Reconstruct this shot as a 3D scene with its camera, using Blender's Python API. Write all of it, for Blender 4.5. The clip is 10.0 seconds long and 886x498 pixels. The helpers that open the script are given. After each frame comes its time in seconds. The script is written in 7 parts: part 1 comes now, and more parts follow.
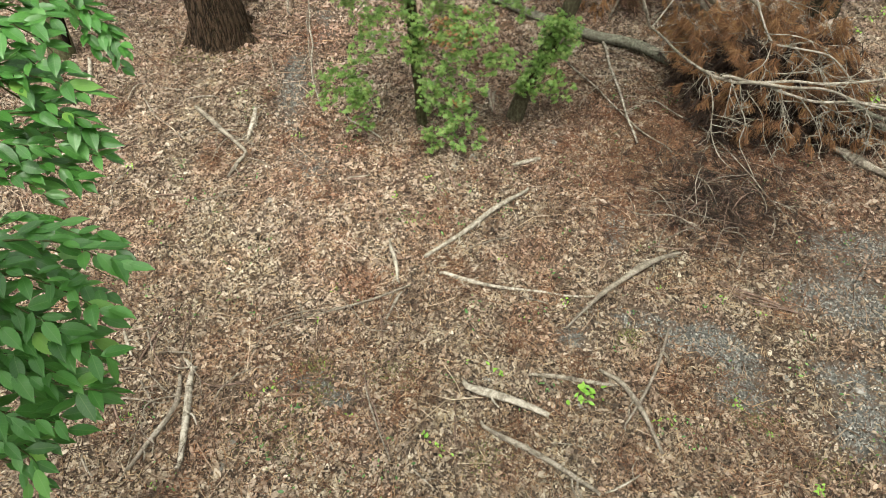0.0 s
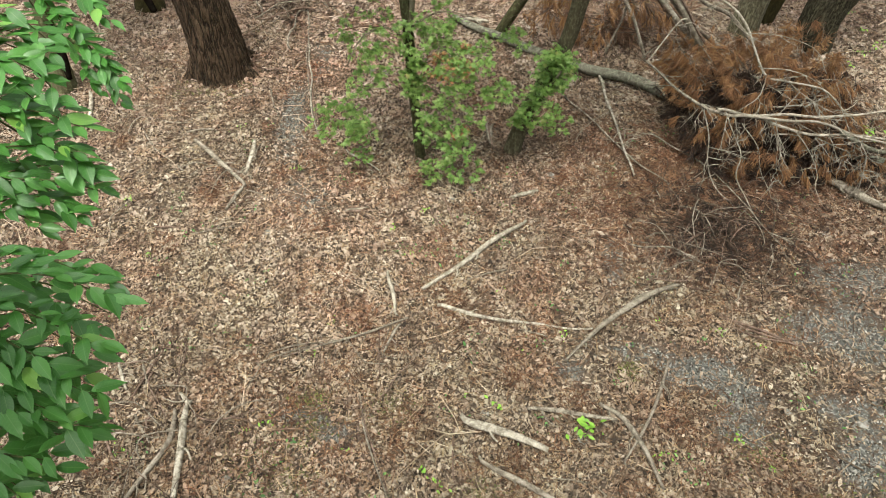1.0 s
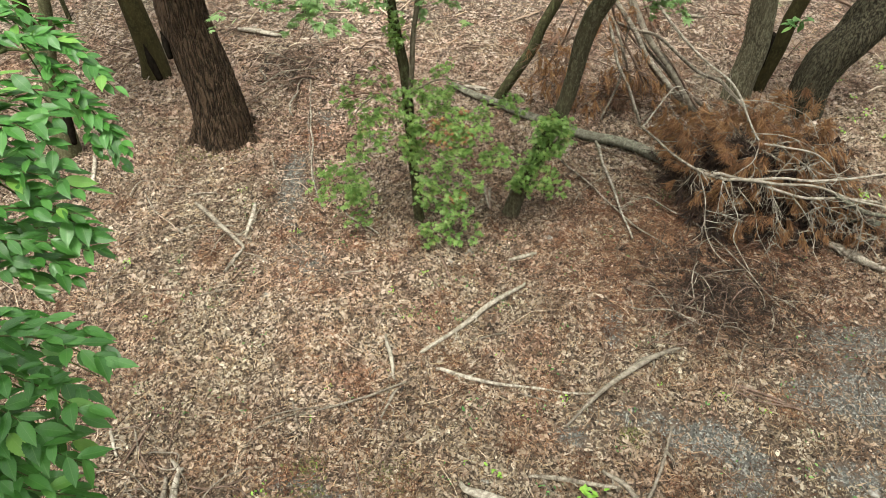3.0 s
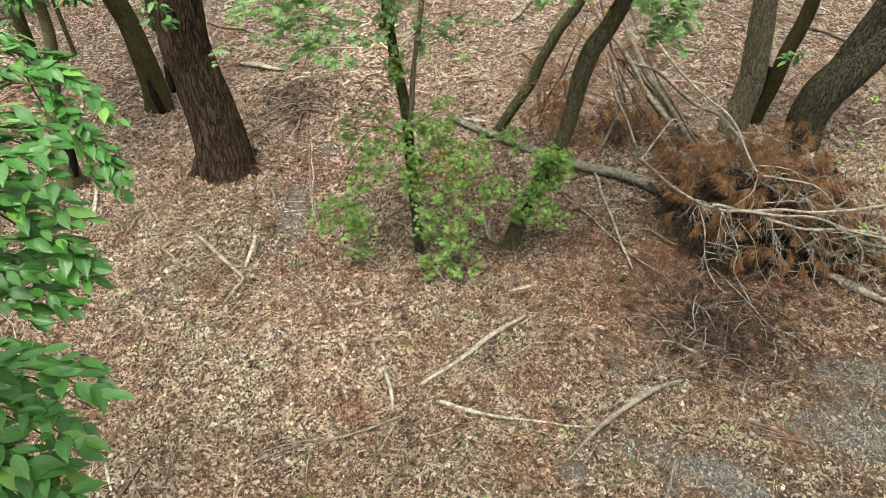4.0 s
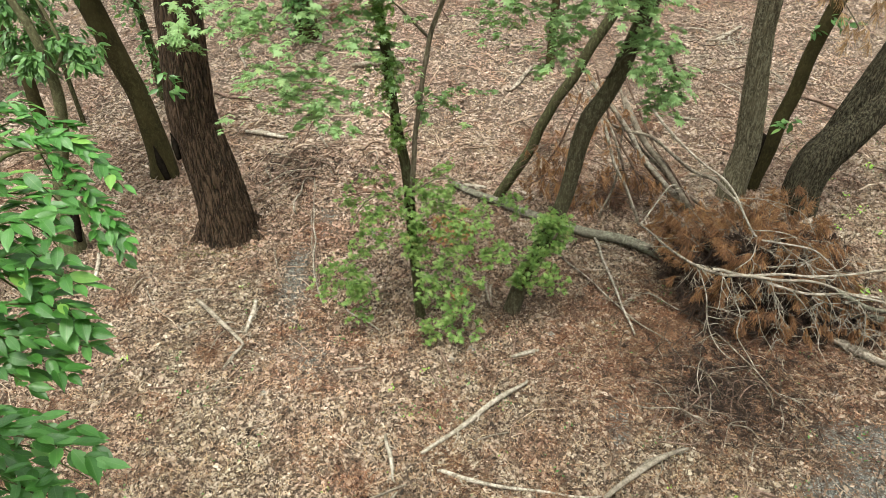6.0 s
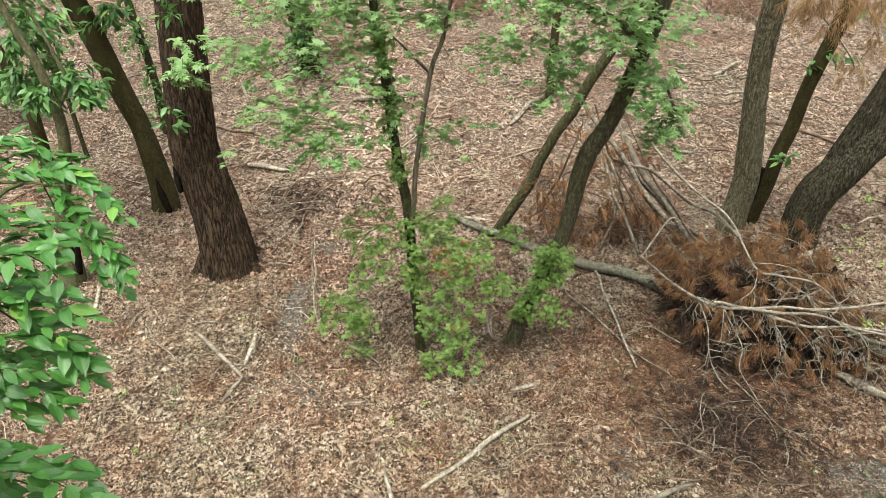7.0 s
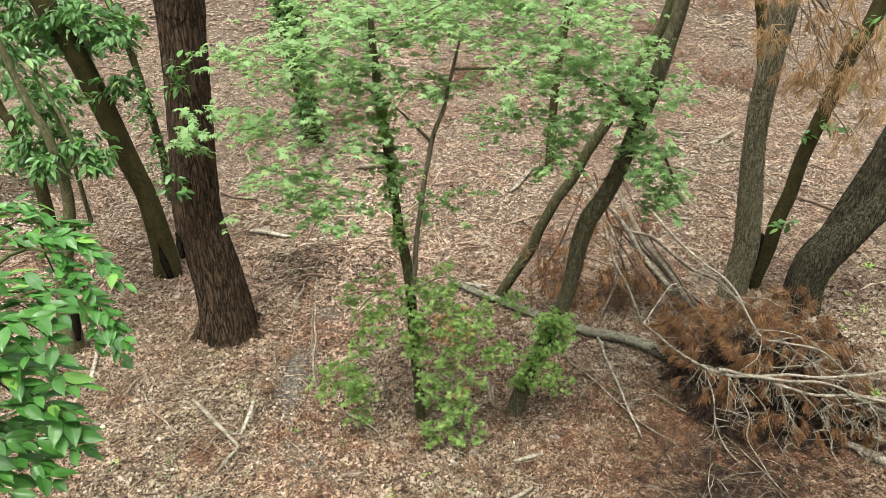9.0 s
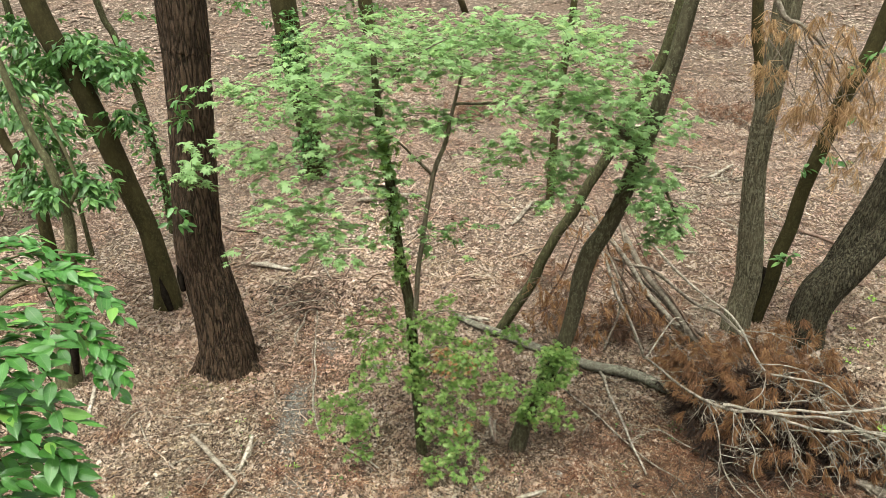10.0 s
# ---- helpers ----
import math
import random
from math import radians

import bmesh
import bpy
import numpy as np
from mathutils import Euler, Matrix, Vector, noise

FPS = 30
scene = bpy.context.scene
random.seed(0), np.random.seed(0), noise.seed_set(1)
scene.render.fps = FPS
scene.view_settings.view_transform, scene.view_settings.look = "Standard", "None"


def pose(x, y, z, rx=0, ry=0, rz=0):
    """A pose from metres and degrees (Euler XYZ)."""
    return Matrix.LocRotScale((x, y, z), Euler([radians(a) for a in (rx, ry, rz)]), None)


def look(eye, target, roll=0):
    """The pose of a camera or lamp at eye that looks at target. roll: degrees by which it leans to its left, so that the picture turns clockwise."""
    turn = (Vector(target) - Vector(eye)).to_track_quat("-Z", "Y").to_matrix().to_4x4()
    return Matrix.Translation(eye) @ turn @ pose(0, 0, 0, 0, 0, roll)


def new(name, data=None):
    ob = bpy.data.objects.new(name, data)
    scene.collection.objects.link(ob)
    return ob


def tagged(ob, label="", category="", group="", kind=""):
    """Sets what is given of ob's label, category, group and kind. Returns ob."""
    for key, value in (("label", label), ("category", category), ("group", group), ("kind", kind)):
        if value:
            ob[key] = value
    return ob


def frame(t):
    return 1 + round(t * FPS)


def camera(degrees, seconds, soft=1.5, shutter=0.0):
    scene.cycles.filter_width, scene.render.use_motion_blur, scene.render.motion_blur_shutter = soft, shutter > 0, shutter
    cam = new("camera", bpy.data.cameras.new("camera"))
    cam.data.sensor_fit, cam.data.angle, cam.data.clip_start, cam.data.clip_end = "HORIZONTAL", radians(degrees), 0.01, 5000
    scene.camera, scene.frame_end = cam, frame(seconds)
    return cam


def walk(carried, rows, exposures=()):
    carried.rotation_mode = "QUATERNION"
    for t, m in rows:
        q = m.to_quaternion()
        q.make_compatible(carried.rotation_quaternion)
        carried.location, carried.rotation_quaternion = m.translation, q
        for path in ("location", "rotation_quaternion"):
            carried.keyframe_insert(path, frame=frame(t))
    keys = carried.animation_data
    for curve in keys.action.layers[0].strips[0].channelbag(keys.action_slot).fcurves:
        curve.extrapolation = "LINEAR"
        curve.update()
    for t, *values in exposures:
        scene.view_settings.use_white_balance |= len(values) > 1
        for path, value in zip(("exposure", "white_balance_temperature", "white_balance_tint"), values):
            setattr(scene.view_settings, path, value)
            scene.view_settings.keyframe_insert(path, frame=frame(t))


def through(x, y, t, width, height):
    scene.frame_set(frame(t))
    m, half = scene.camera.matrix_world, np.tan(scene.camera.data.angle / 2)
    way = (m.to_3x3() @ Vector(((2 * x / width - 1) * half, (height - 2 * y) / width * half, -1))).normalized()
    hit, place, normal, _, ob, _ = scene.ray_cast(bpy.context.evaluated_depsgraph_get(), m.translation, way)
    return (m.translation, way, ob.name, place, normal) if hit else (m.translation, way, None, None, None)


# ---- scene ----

# ---------------------------------------------------------------- camera
cam = camera(65.1, 10.0, soft=0.7)
PATH = [
    (0, -0, -0, 5, -50, 0, 0),
    (0.5, 0.006, 0.004, 5, -48.718, -0.026, -0.027),
    (1, 0.01, 0.011, 4.995, -47.395, -0.043, -0.08),
    (1.5, 0.016, 0.014, 4.994, -46.1, -0.028, -0.062),
    (2, 0.019, 0.016, 4.99, -44.769, -0.04, -0.058),
    (2.5, 0.018, 0.018, 4.986, -43.477, -0.066, -0.086),
    (4, 0.022, 0.017, 4.976, -39.55, -0.018, -0.109),
    (4.5, 0.021, 0.016, 4.978, -38.241, 0.03, -0.086),
    (5, 0.021, 0.014, 4.98, -36.931, 0.053, -0.088),
    (5.5, 0.018, 0.015, 4.979, -35.579, 0.045, -0.099),
    (7, 0.018, 0.013, 4.98, -31.534, 0.037, -0.038),
    (7.5, 0.02, 0.016, 4.98, -30.195, 0.027, -0.053),
    (8, 0.021, 0.02, 4.974, -28.817, -0.039, -0.067),
    (8.5, 0.024, 0.02, 4.975, -27.448, 0.032, 0.004),
    (9, 0.023, 0.023, 4.978, -26.105, 0.051, 0.089),
    (9.5, 0.018, 0.027, 4.978, -24.746, 0.054, 0.146),
    (10, 0.016, 0.035, 4.98, -23.42, 0.03, 0.167)
]
walk(cam, [(t, pose(x, y, z, 90 + pitch, roll, yaw)) for t, x, y, z, pitch, roll, yaw in PATH],
     exposures=[(0, 1.24, 6600, 2), (10, 1.35, 6600, 2)])

# ---------------------------------------------------------------- sky and sun: bright overcast
world = bpy.data.worlds.new("overcast_sky")
scene.world = world
world.use_nodes = True
wn, wl = world.node_tree.nodes, world.node_tree.links
sky = wn.new("ShaderNodeTexSky")
sky.sky_type, sky.sun_disc = "NISHITA", False
sky.sun_elevation, sky.sun_rotation = radians(72), radians(200)
sky.air_density, sky.dust_density = 1.5, 6.0
grey = wn.new("ShaderNodeHueSaturation")
grey.inputs["Saturation"].default_value = 0.12
wl.new(sky.outputs[0], grey.inputs["Color"])
wl.new(grey.outputs[0], wn["Background"].inputs["Color"])
wn["Background"].inputs["Strength"].default_value = 0.15
sun = new("sun", bpy.data.lights.new("sun", "SUN"))
sun.data.energy, sun.data.angle, sun.data.color = 1.6, radians(30), (1.0, 0.96, 0.88)
sun.matrix_world = look((-1.5, -2.0, 14), (0, 2, 0))


# ---------------------------------------------------------------- materials
class Nodes:
    """A small builder for procedural materials."""

    def __init__(self, name, rough=0.8, metal=0.0, spec=0.3):
        self.mat = bpy.data.materials.new(name)
        self.mat.use_nodes = True
        self.n, self.l = self.mat.node_tree.nodes, self.mat.node_tree.links
        self.out, self.bsdf = self.n["Material Output"], self.n["Principled BSDF"]
        self.bsdf.inputs["Roughness"].default_value = rough
        self.bsdf.inputs["Metallic"].default_value = metal
        self.bsdf.inputs["Specular IOR Level"].default_value = spec

    def add(self, kind, **inputs):
        node = self.n.new(kind)
        for key, value in inputs.items():
            socket = node.inputs[key.replace("_", " ")]
            if isinstance(value, bpy.types.NodeSocket):
                self.l.new(value, socket)
            else:
                socket.default_value = value
        return node

    def coords(self, scale=(1, 1, 1)):
        c = self.n.new("ShaderNodeTexCoord")
        return self.add("ShaderNodeMapping", Vector=c.outputs["Object"], Scale=scale).outputs[0]

    def noise(self, vec, scale, detail=4.0, rough=0.6):
        return self.add("ShaderNodeTexNoise", Vector=vec, Scale=scale, Detail=detail, Roughness=rough).outputs["Fac"]

    def ramp(self, fac, stops):
        r = self.add("ShaderNodeValToRGB", Fac=fac)
        while len(r.color_ramp.elements) < len(stops):
            r.color_ramp.elements.new(0.5)
        for e, (p, c) in zip(r.color_ramp.elements, stops):
            e.position, e.color = p, (*c, 1)
        return r.outputs[0]

    def mix(self, fac, a, b, mode="MIX"):
        m = self.n.new("ShaderNodeMix")
        m.data_type, m.blend_type = "RGBA", mode
        for i, v in ((0, fac), (6, a), (7, b)):
            if isinstance(v, bpy.types.NodeSocket):
                self.l.new(v, m.inputs[i])
            else:
                m.inputs[i].default_value = (*v, 1) if isinstance(v, tuple) else v
        return m.outputs[2]

    def math(self, op, a, b=0.0, clamp=False):
        m = self.n.new("ShaderNodeMath")
        m.operation, m.use_clamp = op, clamp
        for i, v in enumerate((a, b)):
            if isinstance(v, bpy.types.NodeSocket):
                self.l.new(v, m.inputs[i])
            else:
                m.inputs[i].default_value = v
        return m.outputs[0]

    def colour(self, socket):
        self.l.new(socket, self.bsdf.inputs["Base Color"])

    def bump(self, height, strength=0.5, distance=0.02):
        b = self.add("ShaderNodeBump", Height=height, Strength=strength, Distance=distance)
        self.l.new(b.outputs[0], self.bsdf.inputs["Normal"])


def bark_material(name, dark, mid, pale, lichen, lichen_amount, furrow=14.0, stretch=0.16, depth=0.03, crack=0.0, streak=0.6):
    m = Nodes(name, 0.9, 0, 0.15)
    v = m.coords((1, 1, stretch))
    wide = m.noise(m.coords(), 1.7, 5)
    ridge = m.noise(v, furrow, 6, 0.65)
    if crack:
        crease = m.math("ABSOLUTE", m.math("SUBTRACT", m.noise(v, furrow * 1.1, 2, 0.5), 0.5))
        ridge = m.math("MULTIPLY", m.math("ADD", ridge, 0.28), m.math("ADD", m.math("MULTIPLY", crease, crack, True), 0.38), True)
    fine = m.noise(m.coords((1, 1, 0.5)), 70, 4, 0.7)
    c = m.ramp(ridge, [(0.30, dark), (0.52, mid), (0.75, pale)])
    c = m.mix(m.math("MULTIPLY", fine, 0.5), c, dark)
    patch = m.math("MULTIPLY", m.ramp(m.noise(m.coords((1, 1, streak)), 34, 7, 0.82), [(0.50, (0, 0, 0)), (0.60, (1, 1, 1))]), lichen_amount)
    c = m.mix(patch, c, lichen)
    c = m.mix(m.math("MULTIPLY", m.ramp(wide, [(0.4, (0, 0, 0)), (0.7, (1, 1, 1))]), 0.5), c, mid)
    m.colour(c)
    m.bump(m.math("ADD", m.math("MULTIPLY", ridge, 0.8), m.math("MULTIPLY", fine, 0.3)), 0.9, depth)
    return m.mat


def leaf_material(name, stops, back, gloss=0.4, through=0.35, per_object=False, veins=False, sheen=0.5):
    m = Nodes(name, gloss, 0, sheen)
    info = m.n.new("ShaderNodeObjectInfo" if per_object else "ShaderNodeNewGeometry")
    rnd = info.outputs["Random" if per_object else "Random Per Island"]
    c = m.ramp(rnd, stops)
    c = m.mix(m.math("MULTIPLY", m.noise(m.coords(), 30, 3), 0.35), c, back)
    if veins:
        tc = m.n.new("ShaderNodeTexCoord")
        sep = m.add("ShaderNodeSeparateXYZ", Vector=tc.outputs["Object"])
        ax = m.math("ABSOLUTE", sep.outputs["X"])
        rib = m.math("LESS_THAN", ax, 0.010)
        lane = m.math("SUBTRACT", sep.outputs["Y"], m.math("MULTIPLY", ax, 0.75))
        side = m.math("GREATER_THAN", m.math("SINE", m.math("MULTIPLY", lane, 62.0)), 0.90)
        both = m.math("MAXIMUM", rib, m.math("MULTIPLY", side, 0.4))
        c = m.mix(m.math("MULTIPLY", both, 0.14), c, (0.30, 0.42, 0.16))
    m.colour(c)
    tr = m.add("ShaderNodeBsdfTranslucent", Color=m.mix(0.5, c, back))
    mix = m.add("ShaderNodeMixShader", Fac=through)
    m.l.new(m.bsdf.outputs[0], mix.inputs[1])
    m.l.new(tr.outputs[0], mix.inputs[2])
    m.l.new(mix.outputs[0], m.out.inputs["Surface"])
    return m.mat


def dead_wood(name, dark, mid, pale):
    m = Nodes(name, 0.88, 0, 0.2)
    info = m.n.new("ShaderNodeObjectInfo")
    grain = m.noise(m.coords((1, 1, 1)), 60, 8, 0.78)
    broad = m.noise(m.coords(), 6, 3)
    f = m.math("ADD", m.math("MULTIPLY", grain, 0.6), m.math("MULTIPLY", broad, 0.4))
    c = m.ramp(f, [(0.36, dark), (0.46, mid), (0.60, pale)])
    blot = m.ramp(m.noise(m.coords(), 22, 4, 0.7), [(0.43, (0.30, 0.27, 0.24)), (0.56, (1, 1, 1))])
    c = m.mix(0.8, c, blot, "MULTIPLY")
    c = m.mix(m.math("MULTIPLY", info.outputs["Random"], 0.45), c, mid)
    m.colour(c)
    m.bump(grain, 0.7, 0.006)
    return m.mat


def litter_material(name, stops, rough=0.75, zones=True):
    m = Nodes(name, rough, 0, 0.25)
    geo = m.n.new("ShaderNodeNewGeometry")
    c = m.ramp(geo.outputs["Random Per Island"], stops)
    if zones:
        wide = m.ramp(m.noise(m.coords(), 0.6, 4), [(0.36, (0.86, 0.75, 0.70)), (0.50, (0.96, 0.90, 0.87)), (0.64, (0.98, 0.95, 0.90))])
        patch = m.ramp(m.noise(m.coords(), 3.2, 4, 0.65), [(0.36, (0.66, 0.61, 0.57)), (0.48, (0.96, 0.95, 0.95)), (0.68, (1.04, 1.05, 1.03))])
        # random darker blotches about ten centimetres across
        blotch = m.ramp(m.noise(m.coords(), 9.0, 3, 0.6), [(0.37, (0.64, 0.58, 0.54)), (0.46, (0.97, 0.96, 0.95)), (0.66, (1.04, 1.05, 1.03))])
        c = m.mix(1.0, m.mix(1.0, m.mix(1.0, c, blotch, "MULTIPLY"), wide, "MULTIPLY"), patch, "MULTIPLY")
        tone = m.ramp(m.noise(m.coords(), 1.9, 3, 0.6), [(0.36, (1.0, 0.90, 0.86)), (0.50, (1.0, 1.0, 1.0)), (0.64, (0.985, 0.985, 0.97))])
        c = m.mix(1.0, c, tone, "MULTIPLY")
        # faintly mossy leaves in the open front of the floor
        front = m.math("ADD", m.add("ShaderNodeSeparateXYZ", Vector=m.coords()).outputs["Y"], m.math("MULTIPLY", m.noise(m.coords(), 1.4, 3), 2.0))
        c = m.mix(1.0, c, m.ramp(m.math("MULTIPLY", front, 0.1), [(0.40, (0.985, 1.0, 0.965)), (0.62, (1, 1, 1))]), "MULTIPLY")
        # bleached, trodden leaves of the old track, colour lifted further to offset maple shade
        at = m.add("ShaderNodeSeparateXYZ", Vector=m.coords())
        across = m.math("ABSOLUTE", m.math("ADD", at.outputs["X"], m.math("ADD", m.math("MULTIPLY", m.noise(m.coords(), 1.1, 2), 0.8), 0.75)))
        c = m.mix(1.0, c, m.ramp(m.math("MULTIPLY", across, 0.6), [(0.1, (1.3, 1.29, 1.31)), (0.6, (1, 1, 1))]), "MULTIPLY")
    spot = m.noise(m.coords(), 85, 4, 0.75)
    c = m.mix(1.0, c, m.ramp(spot, [(0.30, (0.62, 0.58, 0.55)), (0.50, (0.96, 0.94, 0.92)), (0.70, (1.2, 1.18, 1.15))]), "MULTIPLY")
    m.colour(c)
    m.bump(spot, 0.6, 0.006)
    return m.mat


def ground_material():
    m = Nodes("forest_floor", 0.95, 0, 0.15)
    p = m.coords()
    gravel = m.n.new("ShaderNodeAttribute")
    gravel.attribute_name = "gravel"
    small, mid, big = m.noise(p, 90, 4, 0.75), m.noise(p, 14, 5, 0.7), m.noise(p, 0.7, 4)
    soil = m.ramp(small, [(0.30, (0.03, 0.022, 0.016)), (0.5, (0.12, 0.09, 0.07)), (0.72, (0.30, 0.245, 0.196))])
    soil = m.mix(m.ramp(mid, [(0.35, (0, 0, 0)), (0.7, (1, 1, 1))]), soil, (0.13, 0.098, 0.076))
    soil = m.mix(m.math("MULTIPLY", m.ramp(big, [(0.45, (0, 0, 0)), (0.65, (1, 1, 1))]), 0.5), soil, (0.15, 0.10, 0.074))
    cell = m.add("ShaderNodeTexVoronoi", Vector=p, Scale=75.0)
    stone = m.ramp(cell.outputs["Color"], [(0.2, (0.08, 0.077, 0.07)), (0.6, (0.165, 0.16, 0.146)), (0.85, (0.33, 0.32, 0.29))])
    edge = m.math("ADD", gravel.outputs["Fac"], m.math("MULTIPLY", m.math("SUBTRACT", mid, 0.5), 2.2))
    mask = m.ramp(edge, [(0.38, (0, 0, 0)), (0.62, (1, 1, 1))])
    m.colour(m.mix(mask, soil, stone))
    m.bump(m.math("ADD", small, m.math("MULTIPLY", mid, 0.6)), 0.9, 0.03)
    return m.mat


M_GROUND = ground_material()
M_LITTER = litter_material("fallen_leaf", [(0.0, (0.022, 0.016, 0.012)), (0.15, (0.105, 0.082, 0.065)), (0.28, (0.235, 0.19, 0.158)), (0.46, (0.30, 0.258, 0.212)), (0.62, (0.342, 0.288, 0.245)), (0.80, (0.375, 0.335, 0.282)), (0.95, (0.425, 0.385, 0.333)), (1.0, (0.56, 0.52, 0.455))])
# hillside leaves: pinker tone, with brighter hazy light put into the colour
M_LITTER_HILL = litter_material("fallen_leaf_pink_lit", [(0.0, (0.09, 0.066, 0.054)), (0.10, (0.225, 0.172, 0.145)), (0.28, (0.325, 0.26, 0.224)), (0.46, (0.35, 0.298, 0.254)), (0.62, (0.38, 0.315, 0.278)), (0.80, (0.40, 0.351, 0.305)), (0.95, (0.435, 0.386, 0.345)), (1.0, (0.50, 0.455, 0.41))])
M_STRAW = litter_material("dry_straw_bits", [(0.0, (0.06, 0.0396, 0.0258)), (0.4, (0.21, 0.148, 0.0966)), (0.75, (0.34, 0.262, 0.179)), (1.0, (0.48, 0.406, 0.294))])
M_NEEDLE_LITTER = litter_material("fallen_needle", [(0.0, (0.05, 0.025, 0.015)), (0.5, (0.17, 0.087, 0.052)), (0.85, (0.27, 0.16, 0.10)), (1.0, (0.40, 0.30, 0.21))])
M_GRAVEL = litter_material("gravel_stone", [(0.0, (0.08, 0.077, 0.07)), (0.6, (0.18, 0.175, 0.16)), (1.0, (0.46, 0.445, 0.40))], 0.85, False)
M_TWIG = litter_material("dead_twig", [(0.0, (0.07, 0.048, 0.036)), (0.4, (0.24, 0.185, 0.145)), (0.75, (0.40, 0.335, 0.275)), (1.0, (0.60, 0.53, 0.45))], 0.85)
M_BARK_RED = bark_material("red_brown_furrowed_bark", (0.011, 0.0068, 0.0043), (0.05, 0.031, 0.0195), (0.105, 0.066, 0.042), (0.09, 0.086, 0.045), 0.2, 19, 0.17, 0.07, 6.5)
M_BARK_DARK = bark_material("dark_smooth_bark", (0.0129, 0.0101, 0.00372), (0.0387, 0.0304, 0.0112), (0.071, 0.0581, 0.0232), (0.0966, 0.0944, 0.0372), 0.35, 7, 0.5, 0.015)
M_BARK_GREY = bark_material("grey_lichen_bark", (0.04, 0.033, 0.02), (0.13, 0.112, 0.071), (0.22, 0.197, 0.13), (0.32, 0.305, 0.215), 0.55, 30, 0.16, 0.035, 3.0, 0.7)
M_BARK_OAK = bark_material("dark_oak_bark", (0.010, 0.008, 0.005), (0.044, 0.036, 0.022), (0.105, 0.09, 0.056), (0.18, 0.17, 0.112), 0.45, 30, 0.18, 0.04, 4.0, 0.7)
M_STEM = bark_material("mossy_stem_bark", (0.0137, 0.0117, 0.0054), (0.048, 0.043, 0.02), (0.108, 0.10, 0.053), (0.15, 0.17, 0.08), 0.45, 34, 0.2, 0.018)
M_BARK_MOSSY = bark_material("grey_green_mossy_bark", (0.03, 0.027, 0.013), (0.10, 0.092, 0.048), (0.18, 0.168, 0.098), (0.24, 0.26, 0.14), 0.5, 20, 0.3, 0.018)
M_LIMB = bark_material("pale_brown_limb_bark", (0.05, 0.04, 0.028), (0.16, 0.13, 0.095), (0.28, 0.24, 0.18), (0.26, 0.26, 0.17), 0.4, 34, 0.2, 0.012)
M_BENT = bark_material("mottled_brown_bark", (0.02, 0.0165, 0.0095), (0.066, 0.056, 0.033), (0.14, 0.122, 0.078), (0.25, 0.245, 0.16), 0.4, 30, 0.2, 0.018)
M_TWIG_GREEN = bark_material("young_green_twig", (0.03, 0.035, 0.012), (0.07, 0.085, 0.03), (0.12, 0.14, 0.05), (0.12, 0.14, 0.05), 0.2, 30, 0.3, 0.003)
# near-black colour that paints the shade inside openings in the trunks
M_HOLLOW = Nodes("hollow_shade", 1.0, 0, 0.0)
M_HOLLOW.colour(M_HOLLOW.ramp(M_HOLLOW.noise(M_HOLLOW.coords(), 20), [(0.3, (0.006, 0.005, 0.004)), (0.7, (0.02, 0.016, 0.012))]))
M_HOLLOW = M_HOLLOW.mat
M_PALE = dead_wood("bleached_dead_wood", (0.10, 0.082, 0.063), (0.285, 0.248, 0.198), (0.48, 0.432, 0.36))
M_GREYWOOD = dead_wood("grey_dead_wood", (0.065, 0.052, 0.04), (0.20, 0.168, 0.132), (0.37, 0.322, 0.262))
M_BROWNWOOD = dead_wood("brown_dead_wood", (0.05, 0.032, 0.024), (0.15, 0.10, 0.075), (0.28, 0.20, 0.16))
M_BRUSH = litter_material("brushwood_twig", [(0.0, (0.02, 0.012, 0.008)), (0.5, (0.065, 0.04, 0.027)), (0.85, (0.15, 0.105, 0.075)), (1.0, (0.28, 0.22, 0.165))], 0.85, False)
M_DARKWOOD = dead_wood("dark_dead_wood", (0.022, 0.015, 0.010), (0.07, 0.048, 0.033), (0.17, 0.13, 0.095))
M_LOG = bark_material("fallen_log_bark", (0.035, 0.03, 0.022), (0.14, 0.128, 0.098), (0.29, 0.268, 0.212), (0.30, 0.31, 0.23), 0.55, 22, 1.0, 0.012)
M_DEADNEEDLE = leaf_material("dead_pine_needle", [(0.0, (0.04, 0.0175, 0.0083)), (0.5, (0.15, 0.066, 0.027)), (1.0, (0.33, 0.17, 0.073))], (0.18, 0.084, 0.035), 0.7, 0.2)
# near-black needles whose colour stands in for shade inside the pine and heaps
M_SHADENEEDLE = leaf_material("shade_dark_needle", [(0.0, (0.008, 0.0045, 0.003)), (0.6, (0.03, 0.015, 0.009)), (1.0, (0.10, 0.05, 0.028))], (0.03, 0.015, 0.009), 0.8, 0.05)
M_ORANGENEEDLE = leaf_material("rust_orange_needle", [(0.0, (0.085, 0.036, 0.015)), (0.5, (0.24, 0.115, 0.048)), (1.0, (0.45, 0.26, 0.115))], (0.26, 0.13, 0.055), 0.7, 0.25)
M_RUSTDRIFT = leaf_material("rusty_drift_needle", [(0.0, (0.06, 0.03, 0.02)), (0.5, (0.19, 0.10, 0.062)), (1.0, (0.36, 0.22, 0.14))], (0.2, 0.11, 0.07), 0.75, 0.2)
M_MOSS = leaf_material("dull_moss", [(0.0, (0.05, 0.055, 0.015)), (0.6, (0.12, 0.125, 0.035)), (1.0, (0.22, 0.19, 0.06))], (0.12, 0.13, 0.03), 0.7, 0.2)
